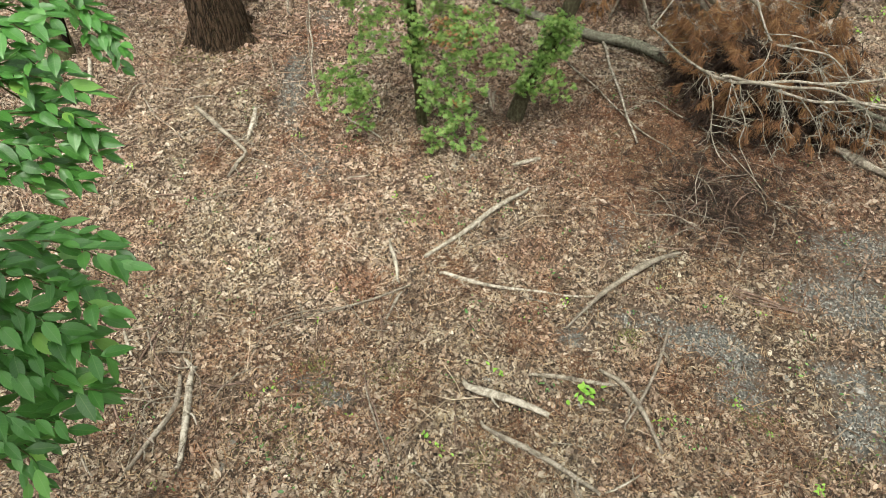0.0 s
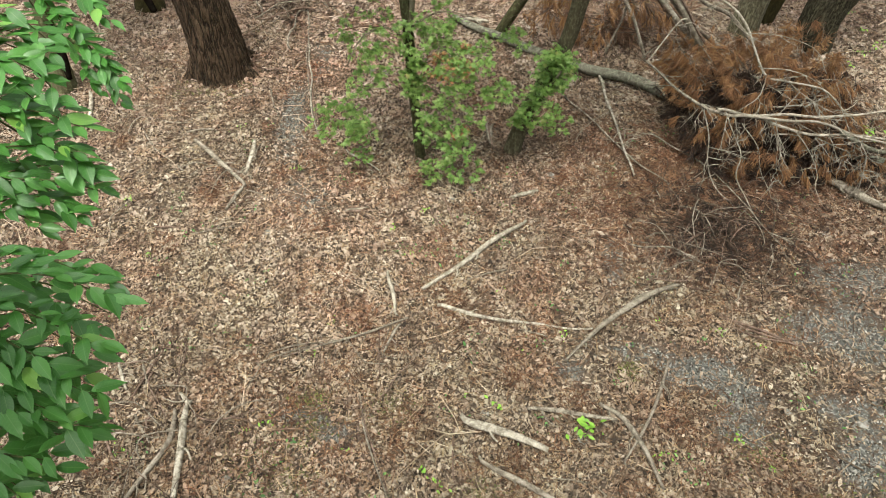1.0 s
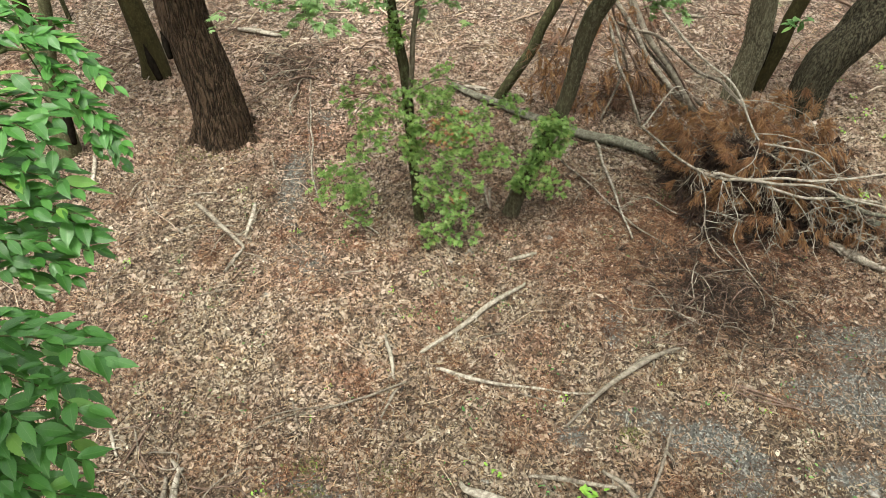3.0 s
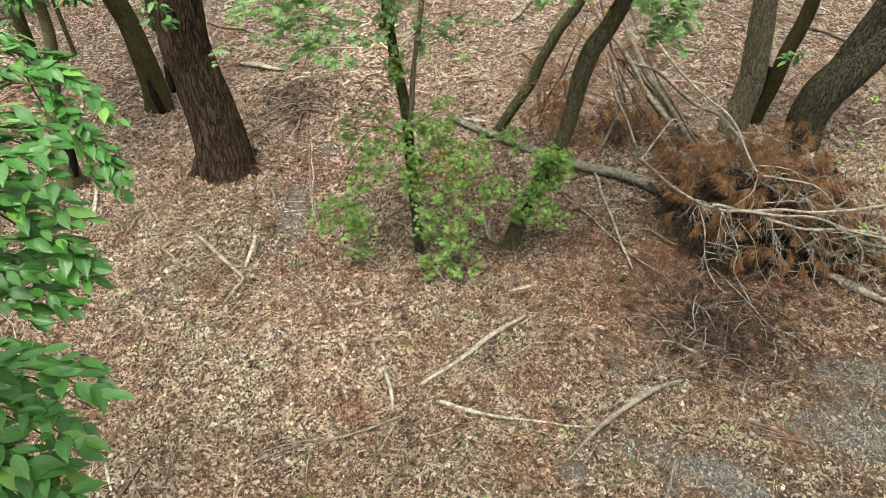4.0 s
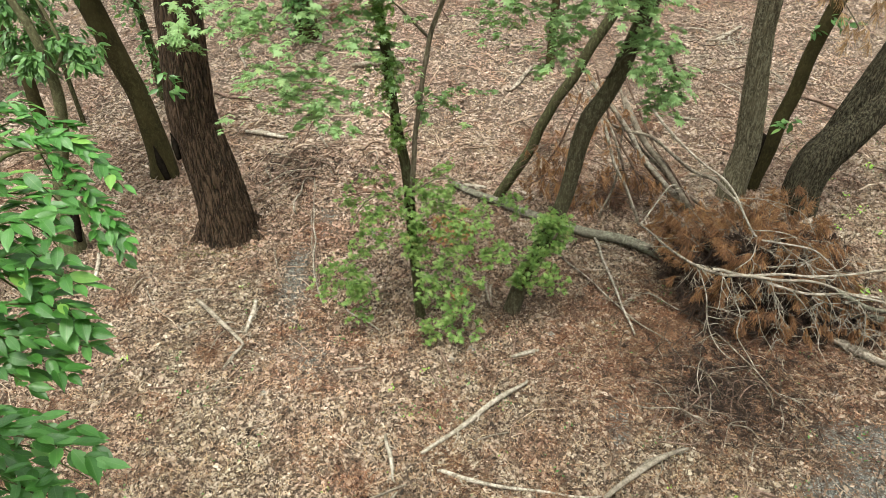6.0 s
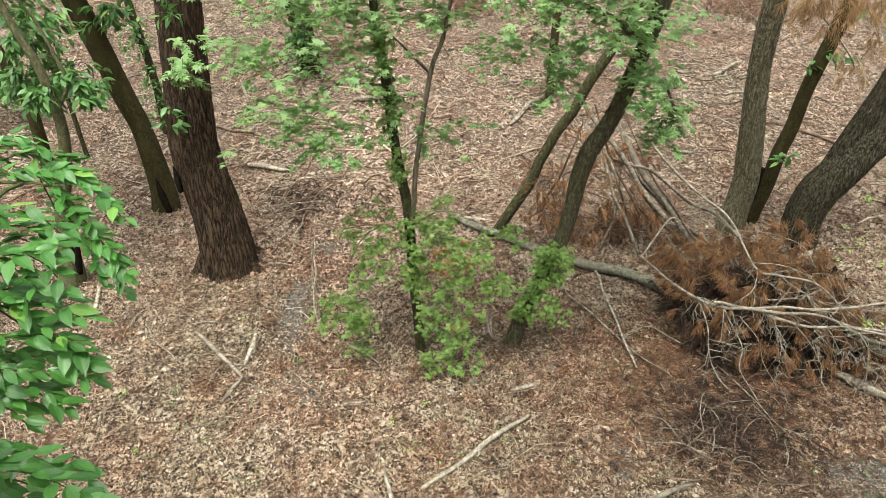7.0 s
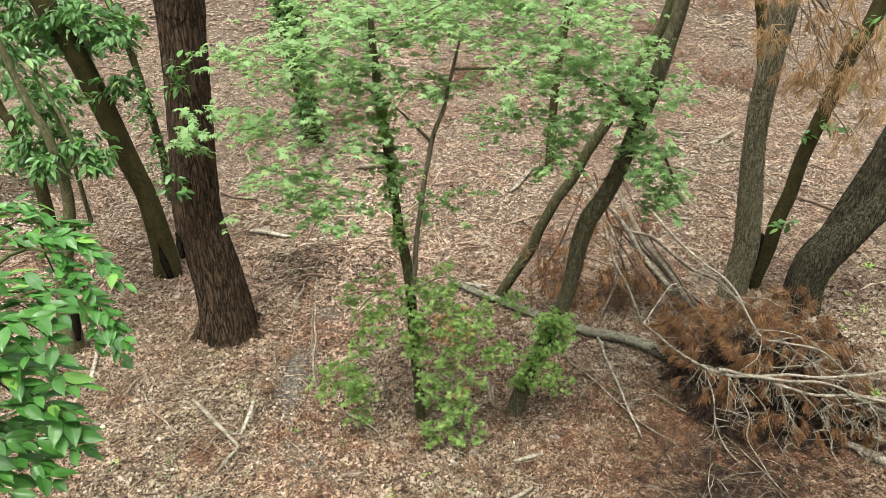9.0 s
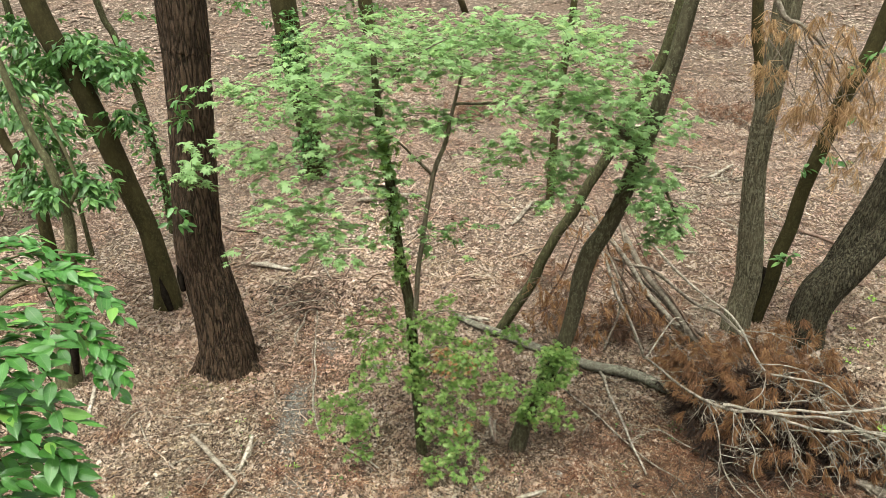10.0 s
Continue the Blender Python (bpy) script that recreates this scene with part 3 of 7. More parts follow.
big_tree = tree("old_tree", [
    ([(-2.77, 7.6, -0.39), (-2.76, 7.6, 0.05), (-2.76, 7.6, 0.47), (-2.79, 7.6, 0.87), (-2.85, 7.6, 1.26), (-2.9, 7.6, 1.64), (-2.89, 7.6, 2), (-2.83, 7.6, 2.68), (-2.77, 7.6, 3.33), (-2.73, 7.6, 3.93), (-2.71, 7.6, 4.5), (-2.64, 7.6, 8.5)], [0.340, 0.326, 0.320, 0.300, 0.285, 0.273, 0.265, 0.250, 0.245, 0.252, 0.262, 0.183])], M_BARK_RED,
    "large old tree trunk with deeply furrowed dark red-brown bark", sides=88, step=0.05, ridges=9, ridge_depth=0.05, rough=0.06, flare=0.4, flare_height=0.32, seed=2.0)
leaning_tree = tree("leaning_tree", [
    ([(-4.07, 9.1, -0.06), (-4.06, 9.1, 0.43), (-4.11, 9.1, 0.97), (-4.17, 9.1, 1.41), (-4.29, 9.1, 1.82), (-4.49, 9.1, 2.62), (-4.76, 9.1, 3.51), (-5.08, 9.1, 4.4), (-5.71, 9.1, 7.5)], [0.197, 0.172, 0.151, 0.136, 0.141, 0.142, 0.140, 0.144, 0.101])], M_BARK_DARK,
    "leaning dark smooth-barked tree with a hollow at its foot", sides=28, step=0.1, rough=0.08, flare=0.25, flare_height=0.25, seed=5.0)
thin_tree = tree("slender_tree", [
    ([(-4.67, 11.2, -0.18), (-4.71, 11.2, 0.52), (-4.72, 11.2, 1.35), (-4.82, 11.2, 2.26), (-4.93, 11.2, 3.01), (-5.11, 11.2, 3.74), (-5.29, 11.2, 4.27), (-5.78, 11.2, 7)], [0.072, 0.066, 0.062, 0.060, 0.056, 0.052, 0.05, 0.04])], M_STEM,
    "slender dark tree with leafy ivy on its stem", sides=14, step=0.12, rough=0.1, seed=9.0)
slit_tree = tree("slender_tree", [
    ([(-4.62, 7.23, 0.01), (-4.58, 7.23, 0.3), (-4.52, 7.23, 0.72), (-4.43, 7.23, 1.2), (-4.24, 7.23, 1.75), (-4.17, 7.23, 2.25), (-4.24, 7.23, 2.84), (-4.42, 7.23, 3.48), (-5.0, 7.23, 6.5)], [0.15, 0.14, 0.11, 0.09, 0.068, 0.058, 0.046, 0.036, 0.03]),
    ([(-4.19, 7.25, 2.3), (-4.02, 7.3, 2.58), (-4.05, 7.3, 2.86), (-4.2, 7.3, 3.4)], [0.02, 0.02, 0.018, 0.015])], M_BARK_MOSSY,
    "slender grey-green tree with a split rotten foot", sides=18, step=0.08, rough=0.1, flare=0.2, flare_height=0.2, seed=4.0)
curved_tree = tree("slender_tree", [
    ([(-6.22, 10.05, 0.2), (-6.2, 10.05, 0.76), (-6.2, 10.05, 1.36), (-6.31, 10.05, 1.8), (-6.4, 10.05, 2.19), (-6.56, 10.05, 2.68), (-7.16, 10.05, 6)], [0.102, 0.099, 0.088, 0.082, 0.076, 0.066, 0.046])], M_BARK_DARK,
    "slender curved dark tree among green undergrowth", sides=16, step=0.1, rough=0.08, seed=3.0)
sapling = tree("sapling", [
    ([(-6.98, 12.5, 0.64), (-7.17, 12.5, 1.95), (-7.36, 12.5, 2.91), (-7.47, 12.5, 4.18), (-7.55, 12.5, 6)], [0.054, 0.052, 0.045, 0.043, 0.030])], M_STEM,
    "thin bare sapling stem", sides=10, step=0.15, rough=0.1, seed=6.0)
thin_sapling = tree("sapling", [
    ([(-5.8, 10.5, 0.3), (-5.86, 10.5, 1.5), (-5.95, 10.5, 2.12), (-6.09, 10.5, 2.69), (-6.15, 10.5, 3.53), (-6.23, 10.5, 4.31), (-6.4, 10.5, 5.6)], [0.036, 0.034, 0.032, 0.03, 0.027, 0.024, 0.014])], M_STEM,
    "thin crooked sapling stem among green leaves", sides=9, step=0.12, rough=0.1, seed=16.0)
maple = tree("maple_tree", [
    ([(-0.22, 5.97, -0.06), (-0.27, 5.97, 0.77), (-0.31, 5.97, 1.44), (-0.34, 5.97, 1.94), (-0.42, 5.97, 2.47), (-0.48, 5.97, 3.02), (-0.54, 5.97, 3.49), (-0.57, 5.97, 3.92), (-0.58, 5.97, 4.25)], [0.056, 0.05, 0.049, 0.05, 0.046, 0.044, 0.04, 0.031, 0.02]),
    ([(-0.31, 5.94, 1.52), (-0.25, 5.94, 1.96), (-0.2, 5.94, 2.48), (-0.09, 5.94, 3.13), (0.03, 5.94, 3.44), (0.1, 5.94, 3.79), (0.18, 5.94, 4.11)], [0.026, 0.025, 0.023, 0.022, 0.019, 0.015, 0.009]),
    ([(-0.09, 5.97, 3.12), (-0.25, 5.97, 3.28), (-0.42, 5.97, 3.44), (-0.56, 5.97, 3.51)], [0.015, 0.012, 0.007, 0.005]),
    ([(0.1, 5.97, 3.76), (0.47, 6.07, 3.75), (0.83, 6.17, 3.69)], [0.014, 0.012, 0.005]),
    ([(-0.55, 5.97, 3.54), (-0.87, 5.85, 3.76), (-1.21, 5.73, 3.92), (-1.59, 5.61, 3.99)], [0.012, 0.009, 0.007, 0.004]),
    ([(-0.56, 5.97, 3.83), (-0.29, 5.77, 4.14), (0.03, 5.57, 4.34)], [0.012, 0.009, 0.004]),
    ([(-0.48, 5.97, 3.02), (-0.92, 5.87, 3.05), (-1.32, 5.77, 2.83)], [0.013, 0.007, 0.004]),
    ([(-0.31, 5.97, 1.44), (-0.51, 5.87, 1.66), (-0.72, 5.77, 1.62), (-0.88, 5.67, 1.37)], [0.011, 0.008, 0.007, 0.005]),
    ([(-0.32, 5.97, 1.57), (-0.02, 5.87, 1.81), (0.3, 5.77, 1.81)], [0.011, 0.008, 0.005]),
    ([(-0.28, 5.97, 0.84), (-0.08, 5.87, 0.98), (0.09, 5.77, 0.78)], [0.012, 0.008, 0.006])], M_STEM,
    "green maple tree with two slim mossy stems and layered foliage", sides=14, limb_material=M_LIMB, step=0.08, rough=0.12, flare=0.3, flare_height=0.1, wobble=0.015, seed=1.0)
bent_tree = tree("bent_tree", [
    ([(0.77, 6.05, -0.11), (0.85, 6.05, 0.34), (0.95, 6.05, 0.68), (1.2, 6.05, 1.32), (1.28, 6.05, 1.73), (1.32, 6.05, 2.06), (1.39, 6.05, 2.34), (1.49, 6.05, 2.52), (1.59, 6.05, 2.74), (1.67, 6.05, 3.0), (1.83, 6.05, 3.54), (1.92, 6.05, 3.98), (2.0, 6.05, 4.4), (2.42, 6.05, 7)], [0.092, 0.084, 0.08, 0.077, 0.078, 0.086, 0.09, 0.082, 0.077, 0.073, 0.07, 0.066, 0.061, 0.042]),
    ([(1.52, 6.05, 2.72), (1.69, 5.93, 3.04), (1.9, 5.81, 3.08), (2.02, 5.69, 2.86)], [0.031, 0.025, 0.015, 0.010]),
    ([(1.73, 6.05, 3.36), (1.43, 5.9, 3.6), (1.05, 5.75, 3.78)], [0.035, 0.024, 0.014]),
    ([(0.91, 6, 0.58), (1.08, 5.9, 0.96), (1.16, 5.8, 1.23)], [0.024, 0.017, 0.011])], M_BENT,
    "bent dark tree leaning over the slope with green leaf sprays", sides=18, step=0.08, rough=0.1, flare=0.22, flare_height=0.12, seed=8.0)
back_tree = tree("bent_tree", [
    ([(0.66, 8.3, 0.05), (0.95, 8.3, 0.52), (1.19, 8.3, 0.95), (1.26, 8.3, 1.19), (1.37, 8.3, 1.43), (1.48, 8.3, 1.66), (1.64, 8.3, 1.9), (1.8, 8.3, 2.26), (2.0, 8.3, 2.62), (2.26, 8.3, 3.18), (2.44, 8.3, 3.6), (2.61, 8.3, 4.14), (3.0, 8.3, 6.5)], [0.071, 0.071, 0.072, 0.07, 0.068, 0.066, 0.066, 0.064, 0.066, 0.068, 0.066, 0.06, 0.044])], M_STEM,
    "slim dark tree bowed over the fallen log", sides=14, step=0.1, rough=0.1, seed=12.0)
grey_tree = tree("oak_tree", [
    ([(4.05, 8.5, -0.17), (4.08, 8.5, 0.39), (4.12, 8.5, 0.82), (4.08, 8.5, 1.24), (4.03, 8.5, 1.65), (3.94, 8.5, 2.41), (3.94, 8.5, 3.27), (3.96, 8.5, 3.93), (3.96, 8.5, 4.44), (3.96, 8.5, 8)], [0.192, 0.176, 0.170, 0.166, 0.153, 0.134, 0.136, 0.156, 0.153, 0.107])], M_BARK_GREY,
    "upright oak with pale grey lichen-covered bark", sides=56, step=0.05, ridges=12, ridge_depth=0.035, rough=0.08, flare=0.12, flare_height=0.15, seed=7.0)
dark_oak = tree("oak_tree", [
    ([(4.42, 8.75, -0.12), (4.46, 8.75, 0.25), (4.55, 8.75, 0.7), (4.59, 8.75, 1.13), (4.68, 8.75, 1.55), (4.73, 8.75, 2.03), (4.88, 8.75, 2.71), (5.02, 8.75, 3.36), (5.26, 8.75, 4.1), (5.76, 8.75, 7)], [0.107, 0.097, 0.099, 0.100, 0.095, 0.089, 0.091, 0.101, 0.096, 0.067])], M_BARK_DARK,
    "dark leaning oak stem with small leafy sprigs", sides=22, step=0.08, rough=0.08, flare=0.15, flare_height=0.2, seed=11.0)
forked_oak = tree("oak_tree", [
    ([(4.91, 8.15, -0.07), (4.84, 8.15, 0.41), (4.92, 8.15, 0.82), (5.14, 8.15, 1.14), (5.36, 8.15, 1.45), (5.56, 8.15, 1.75), (5.89, 8.15, 2.38), (6.17, 8.15, 3.27), (6.81, 8.15, 7)], [0.223, 0.249, 0.252, 0.241, 0.223, 0.213, 0.200, 0.178, 0.125]),
    ([(5.03, 8.25, 1.03), (5.21, 8.25, 1.53), (5.36, 8.25, 1.97), (5.47, 8.25, 2.31), (5.65, 8.25, 2.98), (5.81, 8.25, 3.84), (6.13, 8.25, 7)], [0.148, 0.152, 0.149, 0.147, 0.135, 0.123, 0.086])], M_BARK_OAK,
    "thick forked oak leaning outward over the dead branches", sides=56, step=0.05, ridges=11, ridge_depth=0.05, rough=0.10, flare=0.1, flare_height=0.15, seed=13.0)
far_tree = tree("forest_tree", [
    ([(-2.55, 13.4, 0.71), (-2.66, 13.4, 1.73), (-2.79, 13.4, 2.81), (-2.94, 13.4, 4.12), (-3.24, 13.4, 9)], [0.216, 0.210, 0.225, 0.236, 0.165])], M_BARK_DARK,
    "dark forest tree with ivy on the hillside", sides=20, step=0.15, rough=0.1, flare=0.15, flare_height=0.3, seed=14.0)
far_trees = []
far_trees.append(tree("forest_tree", [([(-2.23, 22.04, 2.63), (-2.39, 22.04, 3.57), (-3.1, 22.04, 11)], [0.224, 0.211, 0.148])], M_BARK_DARK,
    "dark distant forest tree on the leafy hillside", sides=14, step=0.2, rough=0.1, seed=14.0))
far_trees.append(tree("forest_tree", [([(7.48, 16.28, 1.43), (7.18, 16.28, 2.72), (6.92, 16.28, 3.94), (6.22, 16.28, 10)], [0.146, 0.135, 0.125, 0.087])], M_BARK_DARK,
    "dark distant forest tree on the leafy hillside", sides=14, step=0.2, rough=0.1, seed=15.0))
far_trees.append(tree("forest_tree", [([(1.95, 12.2, 0.61), (1.98, 12.2, 2.32), (2.11, 12.2, 3.66), (2.15, 12.2, 4.2), (2.25, 12.2, 7)], [0.079, 0.070, 0.062, 0.056, 0.039])], M_BARK_DARK,
    "dark distant forest tree on the leafy hillside", sides=14, step=0.2, rough=0.1, seed=16.0))
far_trees.append(tree("forest_tree", [([(0.77, 24.07, 3.05), (0.52, 24.07, 3.44), (-1.42, 24.07, 9)], [0.111, 0.111, 0.078])], M_BARK_DARK,
    "dark distant forest tree on the leafy hillside", sides=14, step=0.2, rough=0.1, seed=17.0))
STEM_PADS = [
    (-0.49, 5.85, 3.37, 0.08, 0.08, 0.20, 40),
    (-0.44, 5.85, 2.85, 0.08, 0.08, 0.20, 45),
    (-0.38, 5.85, 2.30, 0.07, 0.08, 0.18, 35),
    (-0.25, 5.85, 1.13, 0.09, 0.08, 0.22, 40)]
MAPLE_TOP = [
    (-0.93, 5.90, 3.75, 0.66, 0.52, 0.22, 230),
    (-0.44, 5.90, 4.12, 0.70, 0.57, 0.22, 260),
    (0.17, 6.10, 4.32, 0.65, 0.57, 0.22, 220),
    (0.68, 6.00, 4.24, 0.59, 0.57, 0.25, 200),
    (-1.41, 5.80, 3.95, 0.48, 0.46, 0.18, 130),
    (-1.70, 5.80, 3.43, 0.33, 0.34, 0.18, 60),
    (-1.05, 5.60, 3.29, 0.54, 0.40, 0.22, 140),
    (-1.26, 5.50, 2.88, 0.49, 0.34, 0.22, 130),
    (-1.94, 5.30, 3.50, 0.20, 0.23, 0.11, 40),
    (-2.04, 5.30, 3.29, 0.15, 0.17, 0.09, 18),
    (-0.84, 5.50, 2.67, 0.33, 0.29, 0.18, 60)]
MAPLE_MID = [
    (0.90, 5.70, 3.88, 0.58, 0.52, 0.25, 170),
    (1.29, 5.90, 4.07, 0.48, 0.46, 0.25, 130),
    (-0.21, 5.90, 3.65, 0.50, 0.40, 0.18, 110),
    (0.69, 5.70, 3.41, 0.38, 0.34, 0.22, 90),
    (0.97, 5.70, 3.11, 0.28, 0.29, 0.27, 70),
    (-0.46, 5.80, 3.08, 0.23, 0.23, 0.36, 50),
    (0.08, 5.90, 2.56, 0.30, 0.29, 0.18, 40),
    (-0.52, 6.40, 4.29, 0.69, 0.57, 0.18, 130),
    (1.13, 6.50, 4.38, 0.64, 0.57, 0.22, 110),
    (-0.90, 6.20, 4.17, 0.50, 0.46, 0.18, 100)]
MAPLE_LOW_PADS = [
    (-1.08, 5.7, 0.9, 0.14, 0.14, 0.12, 60),
    (-0.99, 5.7, 0.68, 0.2, 0.16, 0.14, 95),
    (-0.81, 5.7, 0.79, 0.14, 0.14, 0.12, 60),
    (-0.82, 5.68, 0.56, 0.13, 0.12, 0.12, 55),
    (-0.8, 5.66, 0.3, 0.12, 0.1, 0.06, 40),
    (-1.24, 5.7, 0.79, 0.1, 0.1, 0.12, 14),
    (-0.77, 5.85, 1.66, 0.14, 0.16, 0.14, 45),
    (-0.55, 5.9, 1.73, 0.17, 0.16, 0.12, 50),
    (-0.5, 5.8, 1.5, 0.2, 0.18, 0.14, 75),
    (-0.66, 5.75, 1.37, 0.17, 0.16, 0.12, 65),
    (-0.83, 5.8, 1.5, 0.12, 0.12, 0.1, 26),
    (-0.73, 5.72, 1.16, 0.14, 0.12, 0.12, 45),
    (-0.3, 5.85, 1.69, 0.1, 0.1, 0.16, 50),
    (-0.34, 5.8, 1.24, 0.13, 0.12, 0.14, 55),
    (-0.26, 5.8, 1.03, 0.1, 0.1, 0.12, 40),
    (-0.08, 5.9, 1.73, 0.17, 0.16, 0.12, 70),
    (0.11, 5.9, 1.79, 0.12, 0.12, 0.14, 40),
    (-0.06, 5.82, 1.55, 0.19, 0.18, 0.12, 90),
    (0.19, 5.78, 1.51, 0.19, 0.18, 0.12, 95),
    (0.36, 5.75, 1.4, 0.16, 0.14, 0.1, 60),
    (-0.06, 5.74, 1.34, 0.17, 0.16, 0.14, 75),
    (0.16, 5.7, 1.24, 0.19, 0.16, 0.14, 95),
    (0.05, 5.66, 1.06, 0.17, 0.15, 0.12, 75),
    (0.59, 5.75, 1.1, 0.17, 0.14, 0.08, 70),
    (0.51, 5.72, 0.95, 0.1, 0.1, 0.06, 25),
    (-0.12, 5.66, 0.82, 0.14, 0.12, 0.14, 60),
    (0.11, 5.6, 0.76, 0.19, 0.15, 0.14, 85),
    (0.34, 5.62, 0.85, 0.08, 0.08, 0.08, 18),
    (-0.06, 5.58, 0.6, 0.15, 0.12, 0.12, 60),
    (0.2, 5.55, 0.51, 0.16, 0.13, 0.12, 65),
    (0.05, 5.5, 0.33, 0.17, 0.12, 0.08, 55),
    (-0.12, 5.5, 0.18, 0.1, 0.08, 0.05, 25),
    (0.26, 5.5, 0.25, 0.12, 0.1, 0.06, 28)]
MAPLE_RUST_PADS = [
    (0.08, 5.66, 1.46, 0.14, 0.12, 0.1, 26),
    (0.24, 5.64, 1.37, 0.12, 0.1, 0.08, 20),
    (-0.0, 5.64, 1.34, 0.1, 0.1, 0.08, 12),
    (0.16, 5.5, 0.69, 0.1, 0.08, 0.08, 10)]
BENT_PADS = [
    (1.56, 5.80, 3.53, 0.43, 0.35, 0.16, 150),
    (1.77, 5.70, 3.11, 0.24, 0.25, 0.20, 110),
    (1.90, 5.60, 2.79, 0.17, 0.18, 0.20, 90),
    (1.32, 5.90, 3.75, 0.38, 0.35, 0.12, 90),
    (1.99, 6.20, 3.63, 0.25, 0.30, 0.20, 50)]
BENT_LOW_PADS = [
    (1.1, 5.9, 1.34, 0.13, 0.1, 0.1, 70),
    (1.22, 5.9, 1.24, 0.09, 0.08, 0.12, 45),
    (1.06, 5.9, 1.14, 0.1, 0.08, 0.12, 60),
    (1.17, 5.88, 1.05, 0.08, 0.08, 0.1, 35),
    (0.99, 5.9, 0.9, 0.09, 0.07, 0.12, 55),
    (0.91, 5.9, 0.68, 0.09, 0.07, 0.12, 45),
    (0.8, 5.9, 0.57, 0.06, 0.05, 0.08, 18),
    (1.18, 5.8, 0.79, 0.1, 0.09, 0.16, 22),
    (1.26, 5.8, 0.57, 0.08, 0.07, 0.1, 12),
    (1.14, 5.8, 0.61, 0.08, 0.08, 0.1, 10),
    (0.77, 6.6, 1.16, 0.12, 0.1, 0.08, 26),
    (0.9, 6.6, 1.05, 0.08, 0.08, 0.08, 12)]
LEAN_PADS = [
    (-5.30, 9.30, 3.84, 0.55, 0.50, 0.30, 130),
    (-4.55, 9.10, 3.83, 0.50, 0.50, 0.25, 130),
    (-4.07, 9.00, 3.67, 0.32, 0.40, 0.20, 80),
    (-4.96, 9.20, 3.49, 0.51, 0.40, 0.25, 100),
    (-5.51, 9.40, 4.11, 0.36, 0.40, 0.20, 60),
    (-4.15, 8.90, 2.97, 0.22, 0.25, 0.20, 40)]
SLIT_PADS = [
    (-4.65, 7.60, 3.69, 0.10, 0.12, 0.25, 40),
    (-4.57, 7.60, 3.01, 0.10, 0.12, 0.25, 45),
    (-4.49, 7.60, 2.35, 0.10, 0.12, 0.20, 40),
    (-4.91, 8.00, 2.49, 0.27, 0.35, 0.25, 60),
    (-4.02, 7.30, 2.68, 0.22, 0.16, 0.16, 34),
    (-4.28, 7.20, 2.52, 0.14, 0.14, 0.16, 26),
    (-3.86, 7.30, 2.45, 0.12, 0.12, 0.14, 14),
    (-4.51, 8.00, 2.42, 0.37, 0.40, 0.25, 90),
    (-4.11, 8.00, 2.39, 0.20, 0.30, 0.15, 40),
    (-5.02, 8.20, 3.33, 0.33, 0.40, 0.35, 70),
    (-4.64, 8.10, 3.02, 0.33, 0.40, 0.30, 60)]
THIN_PADS = [
    (-4.75, 11.00, 2.31, 0.18, 0.25, 0.50, 60),
    (-4.65, 11.00, 1.36, 0.21, 0.25, 0.50, 60),
    (-4.86, 11.00, 3.29, 0.22, 0.30, 0.40, 40)]
BIG_PADS = [
    (-2.67, 7.10, 3.55, 0.11, 0.15, 0.12, 16),
    (-2.65, 7.05, 3.39, 0.17, 0.15, 0.10, 26),
    (-2.95, 7.20, 2.32, 0.12, 0.12, 0.30, 22)]
FAR_PADS = [
    (-2.77, 13.00, 3.38, 0.35, 0.35, 0.90, 260),
    (-2.56, 13.00, 1.72, 0.30, 0.30, 0.70, 170)]
UNDER_PADS = [
    (-7.50, 11.50, 1.04, 0.59, 0.60, 0.35, 220),
    (-7.33, 12.00, 1.45, 0.50, 0.60, 0.30, 120),
    (-2.86, 21.00, 3.41, 1.46, 1.00, 0.30, 120),
    (-5.21, 19.00, 3.63, 0.88, 1.00, 0.25, 60),
    (-8.63, 19.00, 3.35, 0.88, 1.00, 0.20, 40)]
OAK_PADS = [
    (4.49, 8.30, 1.29, 0.15, 0.15, 0.08, 22),
    (4.80, 8.50, 2.53, 0.20, 0.15, 0.10, 22),
    (4.59, 8.60, 2.38, 0.10, 0.10, 0.06, 8),
    (5.14, 8.60, 3.82, 0.19, 0.20, 0.15, 26),
    (4.96, 8.50, 3.06, 0.12, 0.12, 0.06, 8)]
# openings are solid near-black plugs on the bark, painted as the shade within
under(tube_part("hollow", [(-4.05, 8.92, 0.69), (-4.01, 8.92, 0.42), (-3.96, 8.92, 0.16)], [0.006, 0.055, 0.044], M_HOLLOW, None, "black plug standing in for the shade in a dark opening", sides=12, step=0.04, rough=0.2), leaning_tree)
# black seam at the oak's foot, built as one more plug
under(tube_part("hollow", [(4.29, 8.66, 0.11), (4.33, 8.66, 0.54), (4.37, 8.66, 0.97)], [0.006, 0.060, 0.048], M_HOLLOW, None, "black plug standing in for the shade in a dark opening", sides=12, step=0.04, rough=0.2), dark_oak)
under(tube_part("hollow", [(-3.13, 7.42, 1.57), (-3.11, 7.42, 1.41), (-3.1, 7.42, 1.24)], [0.006, 0.040, 0.032], M_HOLLOW, None, "black plug standing in for the shade in a dark opening", sides=12, step=0.04, rough=0.2), big_tree)
under(tube_part("hollow", [(-4.34, 7.13, 1.1), (-4.36, 7.12, 0.85), (-4.39, 7.11, 0.55), (-4.42, 7.11, 0.28)], [0.006, 0.04, 0.05, 0.03], M_HOLLOW, None, "black plug standing in for the shade in a dark opening", sides=12, step=0.04, rough=0.2), slit_tree)
BASE_X = -2.77
